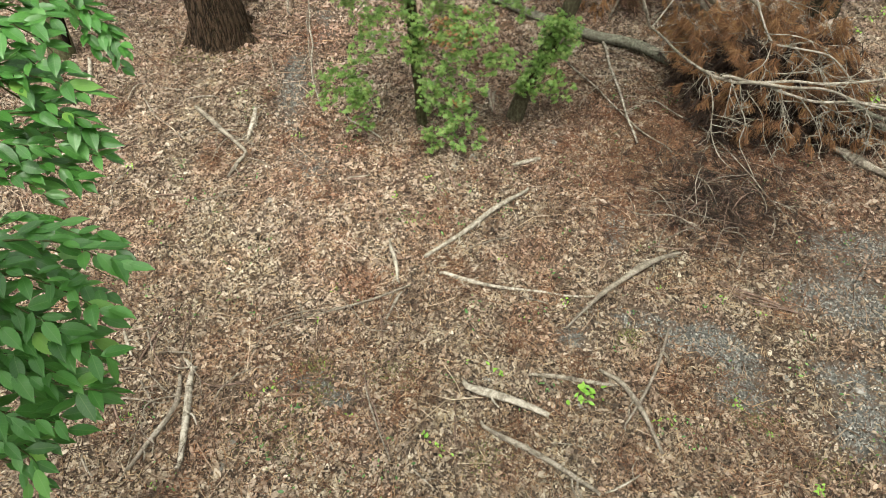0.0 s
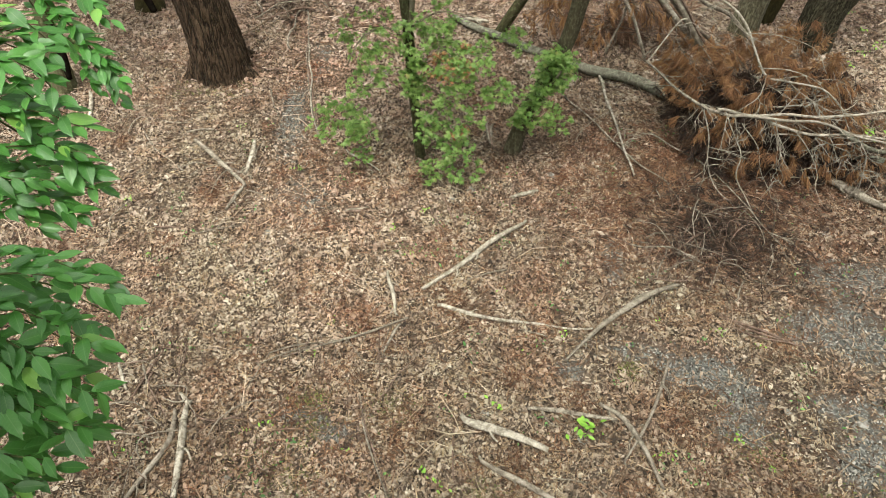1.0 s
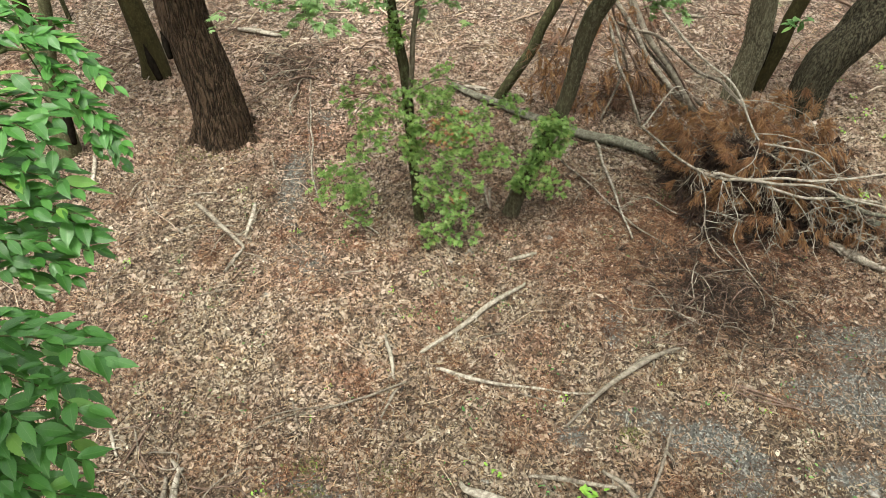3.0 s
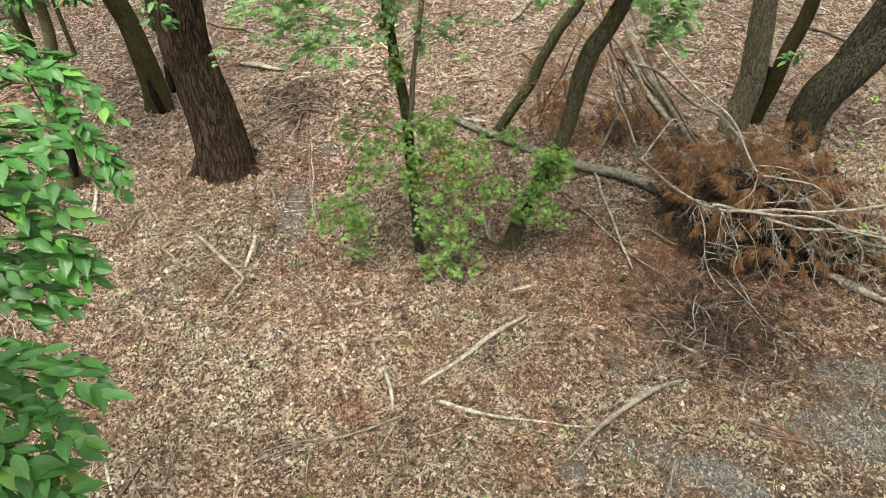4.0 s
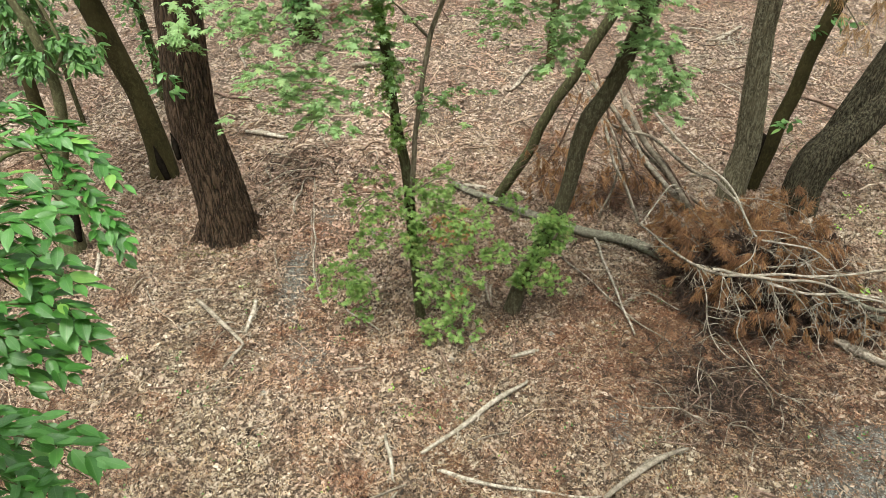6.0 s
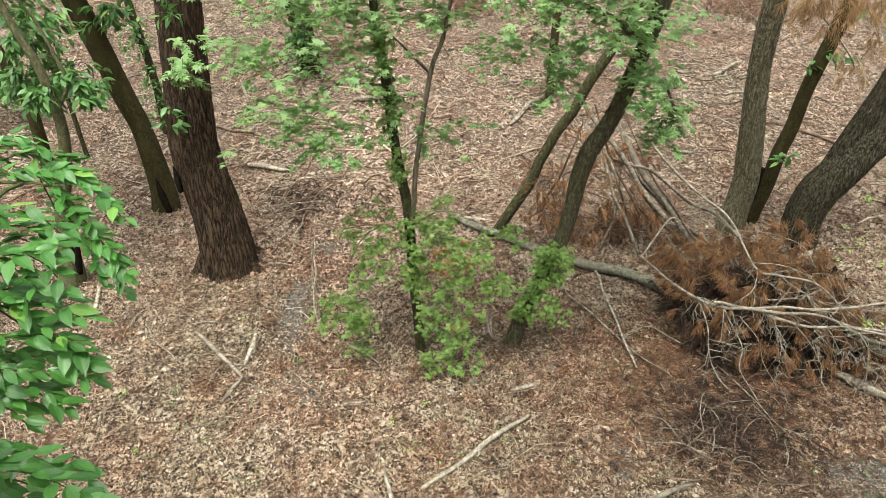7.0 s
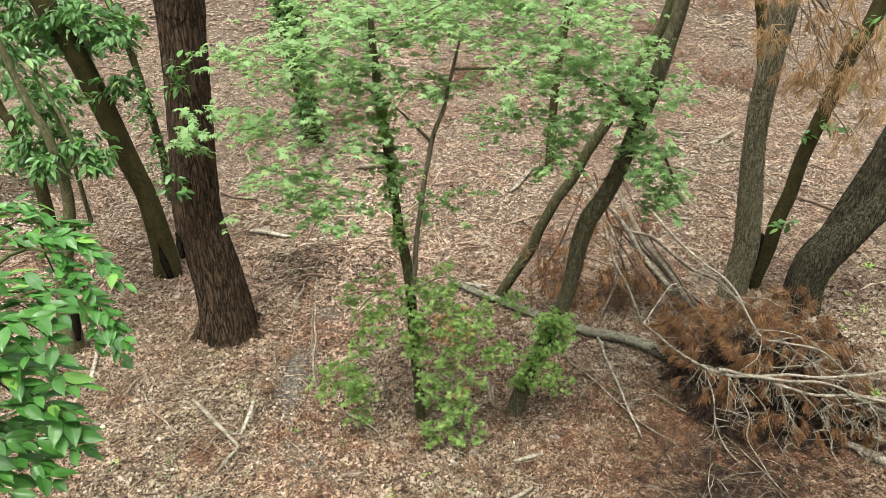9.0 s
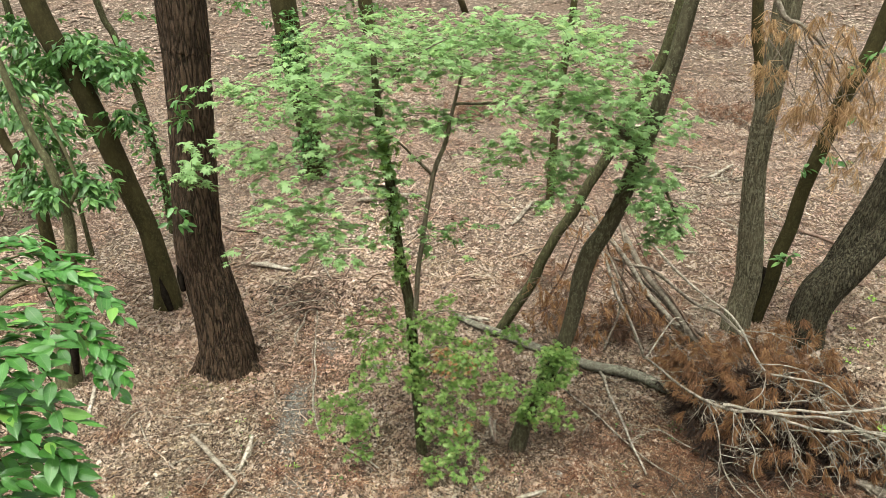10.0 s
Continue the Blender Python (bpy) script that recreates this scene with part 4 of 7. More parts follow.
for k, (turn, reach) in enumerate([(-20, 0.58), (-100, 0.46), (-160, 0.52), (-60, 0.44), (40, 0.6)]):
    a = radians(turn)
    x, y = -2.77 + 0.24 * math.cos(a), 7.6 + 0.24 * math.sin(a)
    u, v = -2.77 + reach * math.cos(a + 0.15), 7.6 + reach * math.sin(a + 0.15)
    z = floor_at(x, y)
    under(tube_part("root", [(x, y, z + 0.2), (0.55 * x + 0.45 * u, 0.55 * y + 0.45 * v, z + 0.04), (u, v, floor_at(u, v) - 0.05)], [0.10, 0.075, 0.025], M_BARK_RED, sides=16, step=0.05, rough=0.2, wobble=0.04, seed=k), big_tree)

gen = np.random.default_rng(21)


def tree_top(ob, material, reach, leaves, seed):
    """Limbs and thin high foliage where the stem forks, well over the camera."""
    g = np.random.default_rng(seed)
    stem = max((c for c in ob.children if c.name.startswith("trunk")), key=lambda c: len(c.data.vertices))
    a = Vector(max((v.co for v in stem.data.vertices), key=lambda c: c.z))
    high = [v.co for v in stem.data.vertices if v.co.z > a.z - 0.1]
    a = sum(high, Vector()) / len(high)
    r = max((v - a).length for v in high) * 0.8
    pads = []
    for k in range(4):
        t = k * 1.57 + g.uniform(-0.5, 0.5)
        d = Vector((math.cos(t), math.sin(t), 0)) * reach * g.uniform(0.7, 1.1)
        end = a + d + Vector((0, 0, g.uniform(1.2, 2.2)))
        under(tube_part("limb", [a - Vector((0, 0, 0.15)), a + 0.45 * d + Vector((0, 0, 0.9)), end], [r * 0.75, r * 0.45, 0.012], material, sides=9, step=0.15, rough=0.1, wobble=0.06, seed=seed + k), ob)
        pads.append((end.x, end.y, end.z, reach * 0.6, reach * 0.6, 0.4, leaves))
    foliage("crown", pads, OVATE, 0.13, M_LEAF_FAR, ob, g, M_STEM, 1.0, 0.5)


tree_top(big_tree, M_BARK_RED, 2.4, 70, 1)
tree_top(grey_tree, M_BARK_GREY, 1.8, 50, 2)
for k, ob in enumerate([leaning_tree, far_tree] + far_trees):
    tree_top(ob, M_BARK_DARK, 1.6, 45, 3 + k)
for k, ob in enumerate([thin_tree, slit_tree, curved_tree, back_tree, bent_tree]):
    tree_top(ob, M_STEM, 1.1, 35, 20 + k)
# unseen oak limbs and crowns, added where they shade the dead pine and brush
for oak, (x, y, z) in ((forked_oak, (3.6, 4.6, 8.4)), (forked_oak, (2.6, 3.4, 8.1)), (dark_oak, (3.4, 5.2, 8.9))):
    a = Vector(max((v.co for part_of in oak.children if part_of.name.startswith("trunk") for v in part_of.data.vertices), key=lambda c: c.z))
    under(tube_part("limb", [a, (a + Vector((x, y, z))) / 2 + Vector((0, 0, 0.3)), (x, y, z)], [0.09, 0.06, 0.02], M_BARK_OAK, sides=12, step=0.15, wobble=0.05, seed=x), oak)
foliage("crown", [(3.4, 4.4, 8.4, 1.3, 0.9, 0.5, 800), (2.4, 3.0, 8.1, 1.2, 0.9, 0.5, 700), (2.6, 3.9, 8.3, 1.1, 0.8, 0.4, 600)], OVATE, 0.13, M_LEAF_FAR, forked_oak, gen, M_STEM, 1.7, 0.45)
foliage("crown", [(3.5, 5.2, 9.0, 1.3, 0.9, 0.5, 600)], OVATE, 0.13, M_LEAF_FAR, dark_oak, gen, M_STEM, 1.6, 0.45)
foliage("upper_leaves", MAPLE_TOP + MAPLE_MID, MAPLE, 0.092, M_MAPLE, maple, gen, M_STEM, 2.6, 0.31, 300, M_MAPLE_SINGLE, 0.8, -0.12)
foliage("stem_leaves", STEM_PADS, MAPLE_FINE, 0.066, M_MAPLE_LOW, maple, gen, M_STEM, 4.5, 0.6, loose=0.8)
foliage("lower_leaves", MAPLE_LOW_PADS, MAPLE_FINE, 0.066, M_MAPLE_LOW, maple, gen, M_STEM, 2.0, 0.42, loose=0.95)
foliage("turning_leaves", MAPLE_RUST_PADS, MAPLE_FINE, 0.055, M_MAPLE_RUST, maple, gen, M_STEM, 2.8, 0.5, loose=0.85)
foliage("leaves", BENT_PADS, MAPLE, 0.092, M_MAPLE, bent_tree, gen, M_STEM, 2.7, 0.33, loose=0.8)
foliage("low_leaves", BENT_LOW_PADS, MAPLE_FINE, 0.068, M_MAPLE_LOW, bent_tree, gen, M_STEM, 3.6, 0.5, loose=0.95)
foliage("leaves", LEAN_PADS, LONG_LEAF, 0.14, M_LEAF_FAR, leaning_tree, gen, M_STEM, 3.6, 0.4, droop=-0.42)
foliage("leaves", SLIT_PADS, LONG_LEAF, 0.135, M_LEAF_FAR, slit_tree, gen, M_STEM, 3.4, 0.4, droop=-0.42)
foliage("ivy_leaves", THIN_PADS, OVATE, 0.10, M_LEAF_FAR, thin_tree, gen, M_STEM, 2.4, 0.6)
foliage("sprig_leaves", BIG_PADS, LONG_LEAF, 0.12, M_LEAF_FAR, big_tree, gen, M_STEM, 1.2, 0.5)
foliage("moss", [(BASE_X - 0.2, 7.1, 0.05, 0.26, 0.09, 0.07, 330), (BASE_X + 0.12, 7.08, 0.05, 0.24, 0.08, 0.06, 260), (BASE_X + 0.36, 7.25, 0.05, 0.14, 0.12, 0.06, 160), (BASE_X - 0.42, 7.3, 0.05, 0.12, 0.14, 0.06, 120)], OVATE, 0.026, M_MOSS, big_tree, gen, M_STEM, 2.0, 0.6)
foliage("ivy_leaves", FAR_PADS, OVATE, 0.12, M_LEAF_FAR, far_tree, gen, M_STEM, 2.2, 0.6)
foliage("sprig_leaves", OAK_PADS, OVATE, 0.13, M_LEAF_FAR, dark_oak, gen, M_STEM, 1.0, 0.5)


def stick(points, radius, material, label, taper=0.6, wobble=0.035, knob=0.0, lift=0.0, flat=1.0):
    """One dead stick that lies on the floor along a few points of the plan."""
    radius *= 0.8 if radius < 0.02 else 0.96
    r = [radius * 0.6 * (1 + 2 * knob), radius * (1 + knob), radius, radius * (1 + taper) / 2, radius * taper]
    p = [Vector((x, y, floor_at(x, y) + radius * 1.0 + 0.025 + lift)) for x, y in points]
    mid = (p[0] + p[-1]) / 2
    bm = bmesh.new()
    seed = points[0][0] * 3 + points[0][1]
    tube(bm, [q - mid for q in p], r, sides=9, step=0.04, wobble=wobble, rough=0.3, seed=seed)
    gen = np.random.default_rng(int(abs(seed) * 100))
    for k in range(int(gen.integers(1, 4))):
        f = gen.uniform(0.15, 0.85)
        i = min(int(f * (len(p) - 1)), len(p) - 2)
        q = p[i].lerp(p[i + 1], f * (len(p) - 1) - i) - mid
        d = (p[i + 1] - p[i]).normalized()
        s = Vector((-d.y, d.x, 0.12)) * gen.choice([-1, 1])
        l = gen.uniform(0.03, 0.13)
        tube(bm, [q, q + (0.6 * d + s) * l * 0.6, q + (1.1 * d + s) * l], [radius * 0.42, radius * 0.3, radius * 0.16], sides=6, step=0.03, rough=0.2, seed=seed + k)
    if flat < 1:
        for v in bm.verts:
            v.co.z *= flat
    ob = part("stick", bm, material, None)
    ob.location = mid
    return tagged(ob, label, "stick", "sticks on the forest floor")

stick([(0.85, 4.91), (0.17, 4.33), (-0.17, 4.05)], 0.026, M_PALE, "bleached bare dead stick lying on leaf litter")
stick([(-0.5, 4.27), (-0.41, 3.92), (-0.39, 3.76)], 0.021, M_PALE, "bleached bare dead stick lying on leaf litter")
stick([(-0.29, 3.74), (-0.71, 3.54), (-1.38, 3.34)], 0.015, M_GREYWOOD, "grey weathered dead stick lying on leaf litter", taper=0.3)
stick([(-0.36, 3.67), (-0.49, 3.38)], 0.018, M_GREYWOOD, "grey weathered dead stick lying on leaf litter")
stick([(-0.03, 3.87), (0.59, 3.7), (1.33, 3.6)], 0.018, M_PALE, "bleached bare dead stick lying on leaf litter", knob=0.5)
stick([(2.18, 4.08), (1.67, 3.82), (1.04, 3.26)], 0.028, M_GREYWOOD, "grey weathered dead stick lying on leaf litter", taper=0.35)
stick([(1.94, 3.28), (1.68, 2.82), (1.39, 2.35)], 0.018, M_GREYWOOD, "grey weathered dead stick lying on leaf litter")
stick([(0.69, 2.82), (1.39, 2.72)], 0.021, M_GREYWOOD, "grey weathered dead stick lying on leaf litter")
stick([(1.27, 2.87), (1.48, 2.71), (1.64, 2.16)], 0.022, M_GREYWOOD, "grey weathered dead stick lying on leaf litter")
stick([(0.16, 2.77), (0.43, 2.64), (0.82, 2.46)], 0.042, M_PALE, "flat weathered slab of split wood on leaf litter", wobble=0.04, flat=0.5)
stick([(0.29, 2.42), (0.66, 2.19), (1.13, 1.85)], 0.025, M_GREYWOOD, "grey weathered dead stick lying on leaf litter")
stick([(-2.08, 6.15), (-2.08, 5.62)], 0.03, M_PALE, "bleached bare dead stick lying on leaf litter")
stick([(-2.76, 6.19), (-2.38, 5.79), (-2.06, 5.43)], 0.028, M_GREYWOOD, "grey weathered dead stick lying on leaf litter")
stick([(-2.07, 5.45), (-2.19, 5.09)], 0.022, M_GREYWOOD, "grey weathered dead stick lying on leaf litter")
stick([(-2.01, 2.89), (-1.99, 2.47), (-1.95, 2.03)], 0.031, M_PALE, "bleached bare dead stick lying on leaf litter")
stick([(-2.01, 2.85), (-2.08, 2.93), (-2.12, 2.97)], 0.02, M_PALE, "short bleached fork end of a dead stick")
stick([(-2.12, 2.82), (-2.12, 2.49), (-2.31, 2.02)], 0.024, M_GREYWOOD, "grey weathered dead stick lying on leaf litter")
stick([(-2.37, 3.42), (-2.52, 2.82)], 0.013, M_BROWNWOOD, "thin brown dead stick lying on leaf litter")
stick([(-2.7, 3.25), (-2.56, 3)], 0.019, M_PALE, "bleached bare dead stick lying on leaf litter")
stick([(-2.42, 2.77), (-2.24, 2.53)], 0.018, M_GREYWOOD, "grey weathered dead stick lying on leaf litter")
stick([(-2.71, 2.77), (-2.47, 2.4)], 0.015, M_BROWNWOOD, "thin brown dead stick lying on leaf litter")
stick([(1.01, 5.35), (0.71, 5.25)], 0.024, M_PALE, "bleached bare dead stick lying on leaf litter")
stick([(0.8, 5.55), (0.7, 5.1)], 0.018, M_BROWNWOOD, "thin brown dead stick lying on leaf litter")
stick([(-0.02, 5.38), (0.15, 4.86)], 0.018, M_BROWNWOOD, "thin brown dead stick lying on leaf litter")
stick([(-0.95, 5.89), (-0.68, 5.64)], 0.019, M_BROWNWOOD, "thin brown dead stick lying on leaf litter")
stick([(-0.96, 5.05), (-0.77, 5.1)], 0.017, M_BROWNWOOD, "thin brown dead stick lying on leaf litter")
stick([(-4.24, 7.09), (-3.97, 6.35)], 0.031, M_PALE, "bleached bare dead stick lying on leaf litter")
stick([(-1.69, 7.66), (-1.37, 6.35)], 0.015, M_BROWNWOOD, "thin brown dead stick lying on leaf litter")
stick([(-0.67, 2.92), (-0.4, 2.15)], 0.009, M_BROWNWOOD, "thin brown dead stick lying on leaf litter")
stick([(0.11, 2.71), (0.1, 2.22)], 0.007, M_BROWNWOOD, "thin brown dead stick lying on leaf litter")
stick([(2.52, 3.76), (3.07, 3.42)], 0.014, M_BROWNWOOD, "thin brown dead stick lying on leaf litter")
stick([(0.56, 6.5), (0.57, 6.1)], 0.020, M_BROWNWOOD, "thin brown dead stick lying on leaf litter")
stick([(4.1, 5.51), (4.52, 5.09)], 0.048, M_GREYWOOD, "short grey log lying below the dead pine")
stick([(-2.68, 2.13), (-2.55, 1.98)], 0.012, M_BROWNWOOD, "thin brown dead stick lying on leaf litter")
stick([(-3.09, 10.16), (-2.38, 9.99)], 0.043, M_PALE, "dead branch lying on the leafy hillside")
stick([(-3.88, 11.33), (-3.21, 11.15)], 0.036, M_BROWNWOOD, "dead branch lying on the leafy hillside")
stick([(-0.98, 5.08), (-0.76, 5.13)], 0.017, M_BROWNWOOD, "dead branch lying on the leafy hillside")
stick([(1.18, 11.41), (1.65, 12.17)], 0.040, M_GREYWOOD, "dead branch lying on the leafy hillside")
stick([(-2.06, 12.89), (-1.57, 12.85)], 0.028, M_BROWNWOOD, "dead branch lying on the leafy hillside")
stick([(-1.61, 12.18), (-0.48, 12.42)], 0.053, M_GREYWOOD, "dead branch lying on the leafy hillside")
stick([(3.78, 10.62), (4.14, 10.53)], 0.030, M_GREYWOOD, "dead branch lying on the leafy hillside")
stick([(5.18, 13.1), (5.81, 13.54)], 0.042, M_PALE, "dead branch lying on the leafy hillside")
stick([(5.78, 11.59), (6.62, 10.78)], 0.039, M_BROWNWOOD, "dead branch lying on the leafy hillside")
stick([(0.32, 8.7), (0.64, 8.63)], 0.032, M_PALE, "dead branch lying on the leafy hillside")
stick([(-3.79, 12.9), (-3.53, 12.18)], 0.029, M_GREYWOOD, "dead branch lying on the leafy hillside")
stick([(-2.46, 9.01), (-1.71, 9.32)], 0.026, M_BROWNWOOD, "dead branch lying on the leafy hillside")
stick([(-6.32, 12.18), (-6.08, 12.38)], 0.023, M_BROWNWOOD, "dead branch lying on the leafy hillside")
stick([(-1.74, 8.13), (-1.6, 7.45), (-1.53, 6.87), (-1.32, 6.1)], 0.016, M_PALE, "thin crooked dead stick lying on leaf litter")
stick([(-1.85, 9.16), (-1.73, 8.13)], 0.013, M_GREYWOOD, "thin crooked dead stick lying on leaf litter")
stick([(-0.18, 5.45), (-0.11, 5.06), (0.04, 4.71)], 0.015, M_BROWNWOOD, "thin crooked dead stick lying on leaf litter")
stick([(0.54, 6.55), (0.54, 6.2)], 0.020, M_GREYWOOD, "thin crooked dead stick lying on leaf litter")
stick([(-2.28, 7.6), (-1.76, 7.53)], 0.011, M_BROWNWOOD, "thin crooked dead stick lying on leaf litter")
stick([(-2.48, 4.76), (-2.01, 4.87)], 0.009, M_GREYWOOD, "thin crooked dead stick lying on leaf litter")
stick([(0.6, 6.5), (0.55, 6.14)], 0.020, M_GREYWOOD, "thin crooked dead stick lying on leaf litter")
stick([(1.19, 4.16), (1.4, 4.49)], 0.008, M_BROWNWOOD, "thin crooked dead stick lying on leaf litter")
stick([(-0.67, 2.97), (-0.57, 2.57), (-0.4, 2.1)], 0.010, M_GREYWOOD, "thin crooked dead stick lying on leaf litter")
stick([(-1.4, 2.87), (-1.79, 2.71), (-2.11, 2.92)], 0.010, M_BROWNWOOD, "thin crooked dead stick lying on leaf litter")
stick([(0.8, 2.24), (1.09, 2.19), (1.24, 2.06)], 0.007, M_GREYWOOD, "thin crooked dead stick lying on leaf litter")
stick([(1.17, 1.87), (1.44, 2)], 0.013, M_PALE, "thin crooked dead stick lying on leaf litter")
stick([(-0.23, 2.06), (-0.06, 1.89)], 0.009, M_GREYWOOD, "thin crooked dead stick lying on leaf litter")
stick([(0.12, 2.71), (0.1, 2.24)], 0.009, M_BROWNWOOD, "thin crooked dead stick lying on leaf litter")
stick([(2.48, 3.79), (2.77, 3.57), (3.11, 3.39)], 0.011, M_BROWNWOOD, "thin crooked dead stick lying on leaf litter")
stick([(-2.69, 2.15), (-2.55, 1.98)], 0.015, M_GREYWOOD, "thin crooked dead stick lying on leaf litter")
stick([(2.2, 2.19), (2.47, 2.24)], 0.007, M_BROWNWOOD, "thin crooked dead stick lying on leaf litter")
stick([(-1.1, 3.43), (-1.47, 3.31), (-1.68, 3.13)], 0.009, M_GREYWOOD, "thin forked end of a grey dead branch on litter")
stick([(-0.91, 3.51), (-1.25, 3.44), (-1.48, 3.32)], 0.009, M_GREYWOOD, "thin forked end of a grey dead branch on litter")
stick([(-1.51, 3.26), (-1.6, 2.97)], 0.006, M_GREYWOOD, "thin crooked dead stick lying on leaf litter")
stick([(-1.09, 3.33), (-1.36, 3.18)], 0.007, M_GREYWOOD, "thin crooked dead stick lying on leaf litter")
stick([(-1.64, 3.14), (-1.76, 2.97)], 0.006, M_BROWNWOOD, "thin crooked dead stick lying on leaf litter")
stick([(0.65, 4.29), (0.46, 4.24), (0.24, 4.18)], 0.009, M_GREYWOOD, "thin crooked dead stick lying on leaf litter")
stick([(0.52, 3.98), (0.71, 4.46)], 0.007, M_BROWNWOOD, "thin crooked dead stick lying on leaf litter")
stick([(0.94, 3.51), (0.7, 3.61)], 0.008, M_GREYWOOD, "thin crooked dead stick lying on leaf litter")
stick([(2.17, 4.04), (1.84, 3.96), (1.6, 3.77)], 0.012, M_GREYWOOD, "thin crooked dead stick lying on leaf litter")
stick([(2.17, 4.07), (2.38, 4.85)], 0.01, M_GREYWOOD, "thin crooked dead stick lying beside the brush heap")
stick([(2.25, 4.65), (2.56, 4.55), (2.8, 4.63)], 0.011, M_GREYWOOD, "thin crooked dead stick lying beside the brush heap")
stick([(2.45, 3.79), (2.71, 3.54), (3.11, 3.4)], 0.01, M_BROWNWOOD, "thin crooked dead stick lying beside the gravel")
stick([(-0.63, 3.01), (-0.65, 2.67), (-0.53, 2.24)], 0.006, M_BROWNWOOD, "thin crooked dead stick lying on leaf litter")
stick([(-1.76, 8.27), (-1.61, 7.25), (-1.37, 6.35)], 0.01, M_GREYWOOD, "thin crooked dead stick lying on leaf litter")
stick([(-3.22, 6.56), (-2.89, 6.52)], 0.011, M_GREYWOOD, "thin crooked dead stick lying on leaf litter")
stick([(-3.82, 7.67), (-3.31, 7.78)], 0.009, M_BROWNWOOD, "thin crooked dead stick lying below the old tree")
stick([(-4.0, 6.35), (-3.93, 6.65)], 0.012, M_BROWNWOOD, "thin crooked dead stick lying on leaf litter")


# ---------------------------------------------------------------- the fallen dead pine
pine_gen = np.random.default_rng(33)

fallen_pine = root("fallen_pine", (1.74, 7.53, 0.05), "fallen dead pine with bare grey branches and brown needles", "fallen tree")
under(tube_part("log", [(0.16, 8.66, 0.22), (1.06, 7.99, 0.18), (1.74, 7.53, 0.17), (2.4, 7.22, 0.16), (2.9, 6.75, 0.15), (3.41, 6.4, 0.07), (3.97, 5.95, 0.22), (4.6, 5.55, 0.32)], [0.04, 0.052, 0.064, 0.066, 0.062, 0.054, 0.045, 0.03], M_LOG, sides=18, step=0.05, rough=0.28, wobble=0.022, seed=3.0), fallen_pine)
under(tube_part("branch", [(2.18, 6.55, 0.88), (2.23, 6.45, 0.87), (2.39, 6.1, 0.87), (2.67, 5.8, 0.83), (2.89, 5.6, 0.85)], [0.0113, 0.0165], M_GREYWOOD, sides=8, step=0.05, rough=0.3, wobble=0.032, seed=67.0), fallen_pine)
under(tube_part("branch", [(2.73, 5.65, 0.89), (3.06, 5.6, 0.85), (3.39, 5.6, 0.87), (3.69, 5.6, 0.83), (4.07, 5.6, 0.88), (4.62, 5.6, 0.92)], [0.0164, 0.0107], M_PALE, sides=8, step=0.05, rough=0.3, wobble=0.032, seed=68.0), fallen_pine)
under(tube_part("branch", [(2.89, 5.6, 0.85), (3.28, 5.57, 0.84), (3.72, 5.55, 0.83), (4.22, 5.5, 0.66), (4.7, 5.45, 0.53)], [0.0164, 0.0106], M_PALE, sides=8, step=0.05, rough=0.3, wobble=0.032, seed=69.0), fallen_pine)
under(tube_part("branch", [(3.13, 5.62, 0.82), (3.45, 5.55, 0.73), (3.69, 5.5, 0.69), (4.08, 5.5, 0.71), (4.46, 5.5, 0.62)], [0.0186, 0.0107], M_PALE, sides=8, step=0.05, rough=0.3, wobble=0.032, seed=70.0), fallen_pine)
under(tube_part("branch", [(3.96, 5.5, 0.73), (4.3, 5.48, 0.56), (4.75, 5.48, 0.45)], [0.0247, 0.0171], M_LOG, sides=8, step=0.05, rough=0.3, wobble=0.032, seed=71.0), fallen_pine)
under(tube_part("branch", [(1.94, 7.4, 0.14), (1.99, 6.69, 0.13), (2.02, 5.97, 0.11), (2.05, 5.57, 0.11)], [0.0183, 0.0109], M_PALE, sides=8, step=0.05, rough=0.3, wobble=0.032, seed=72.0), fallen_pine)
under(tube_part("branch", [(1.43, 7.04, 0.13), (1.83, 6.32, 0.12), (2.06, 5.89, 0.11), (2.38, 5.41, 0.11)], [0.0101, 0.0078], M_GREYWOOD, sides=8, step=0.05, rough=0.3, wobble=0.032, seed=73.0), fallen_pine)
under(tube_part("branch", [(2.34, 6.28, 0.12), (2.54, 6.06, 0.11), (2.88, 5.68, 0.11), (3.07, 5.16, 0.10), (3.28, 4.51, 0.10)], [0.0094, 0.0049], M_GREYWOOD, sides=8, step=0.05, rough=0.3, wobble=0.032, seed=74.0), fallen_pine)
under(tube_part("branch", [(2.66, 5.85, 0.76), (2.73, 5.7, 0.58), (2.78, 5.5, 0.28), (2.85, 5.3, 0.15), (3.01, 5.16, 0.04)], [0.0076, 0.0048], M_PALE, sides=8, step=0.05, rough=0.3, wobble=0.032, seed=75.0), fallen_pine)
under(tube_part("branch", [(2.79, 5.6, 0.9), (2.94, 5.5, 0.66), (3.02, 5.42, 0.5), (3, 5.3, 0.3), (3.15, 5.1, 0.1), (3.24, 4.84, 0.04)], [0.0073, 0.0046], M_PALE, sides=8, step=0.05, rough=0.3, wobble=0.032, seed=76.0), fallen_pine)
under(tube_part("branch", [(3, 5.6, 0.76), (3.19, 5.5, 0.55), (3.29, 5.4, 0.29), (3.43, 5.28, 0.05)], [0.0060, 0.0031], M_PALE, sides=8, step=0.05, rough=0.3, wobble=0.032, seed=77.0), fallen_pine)
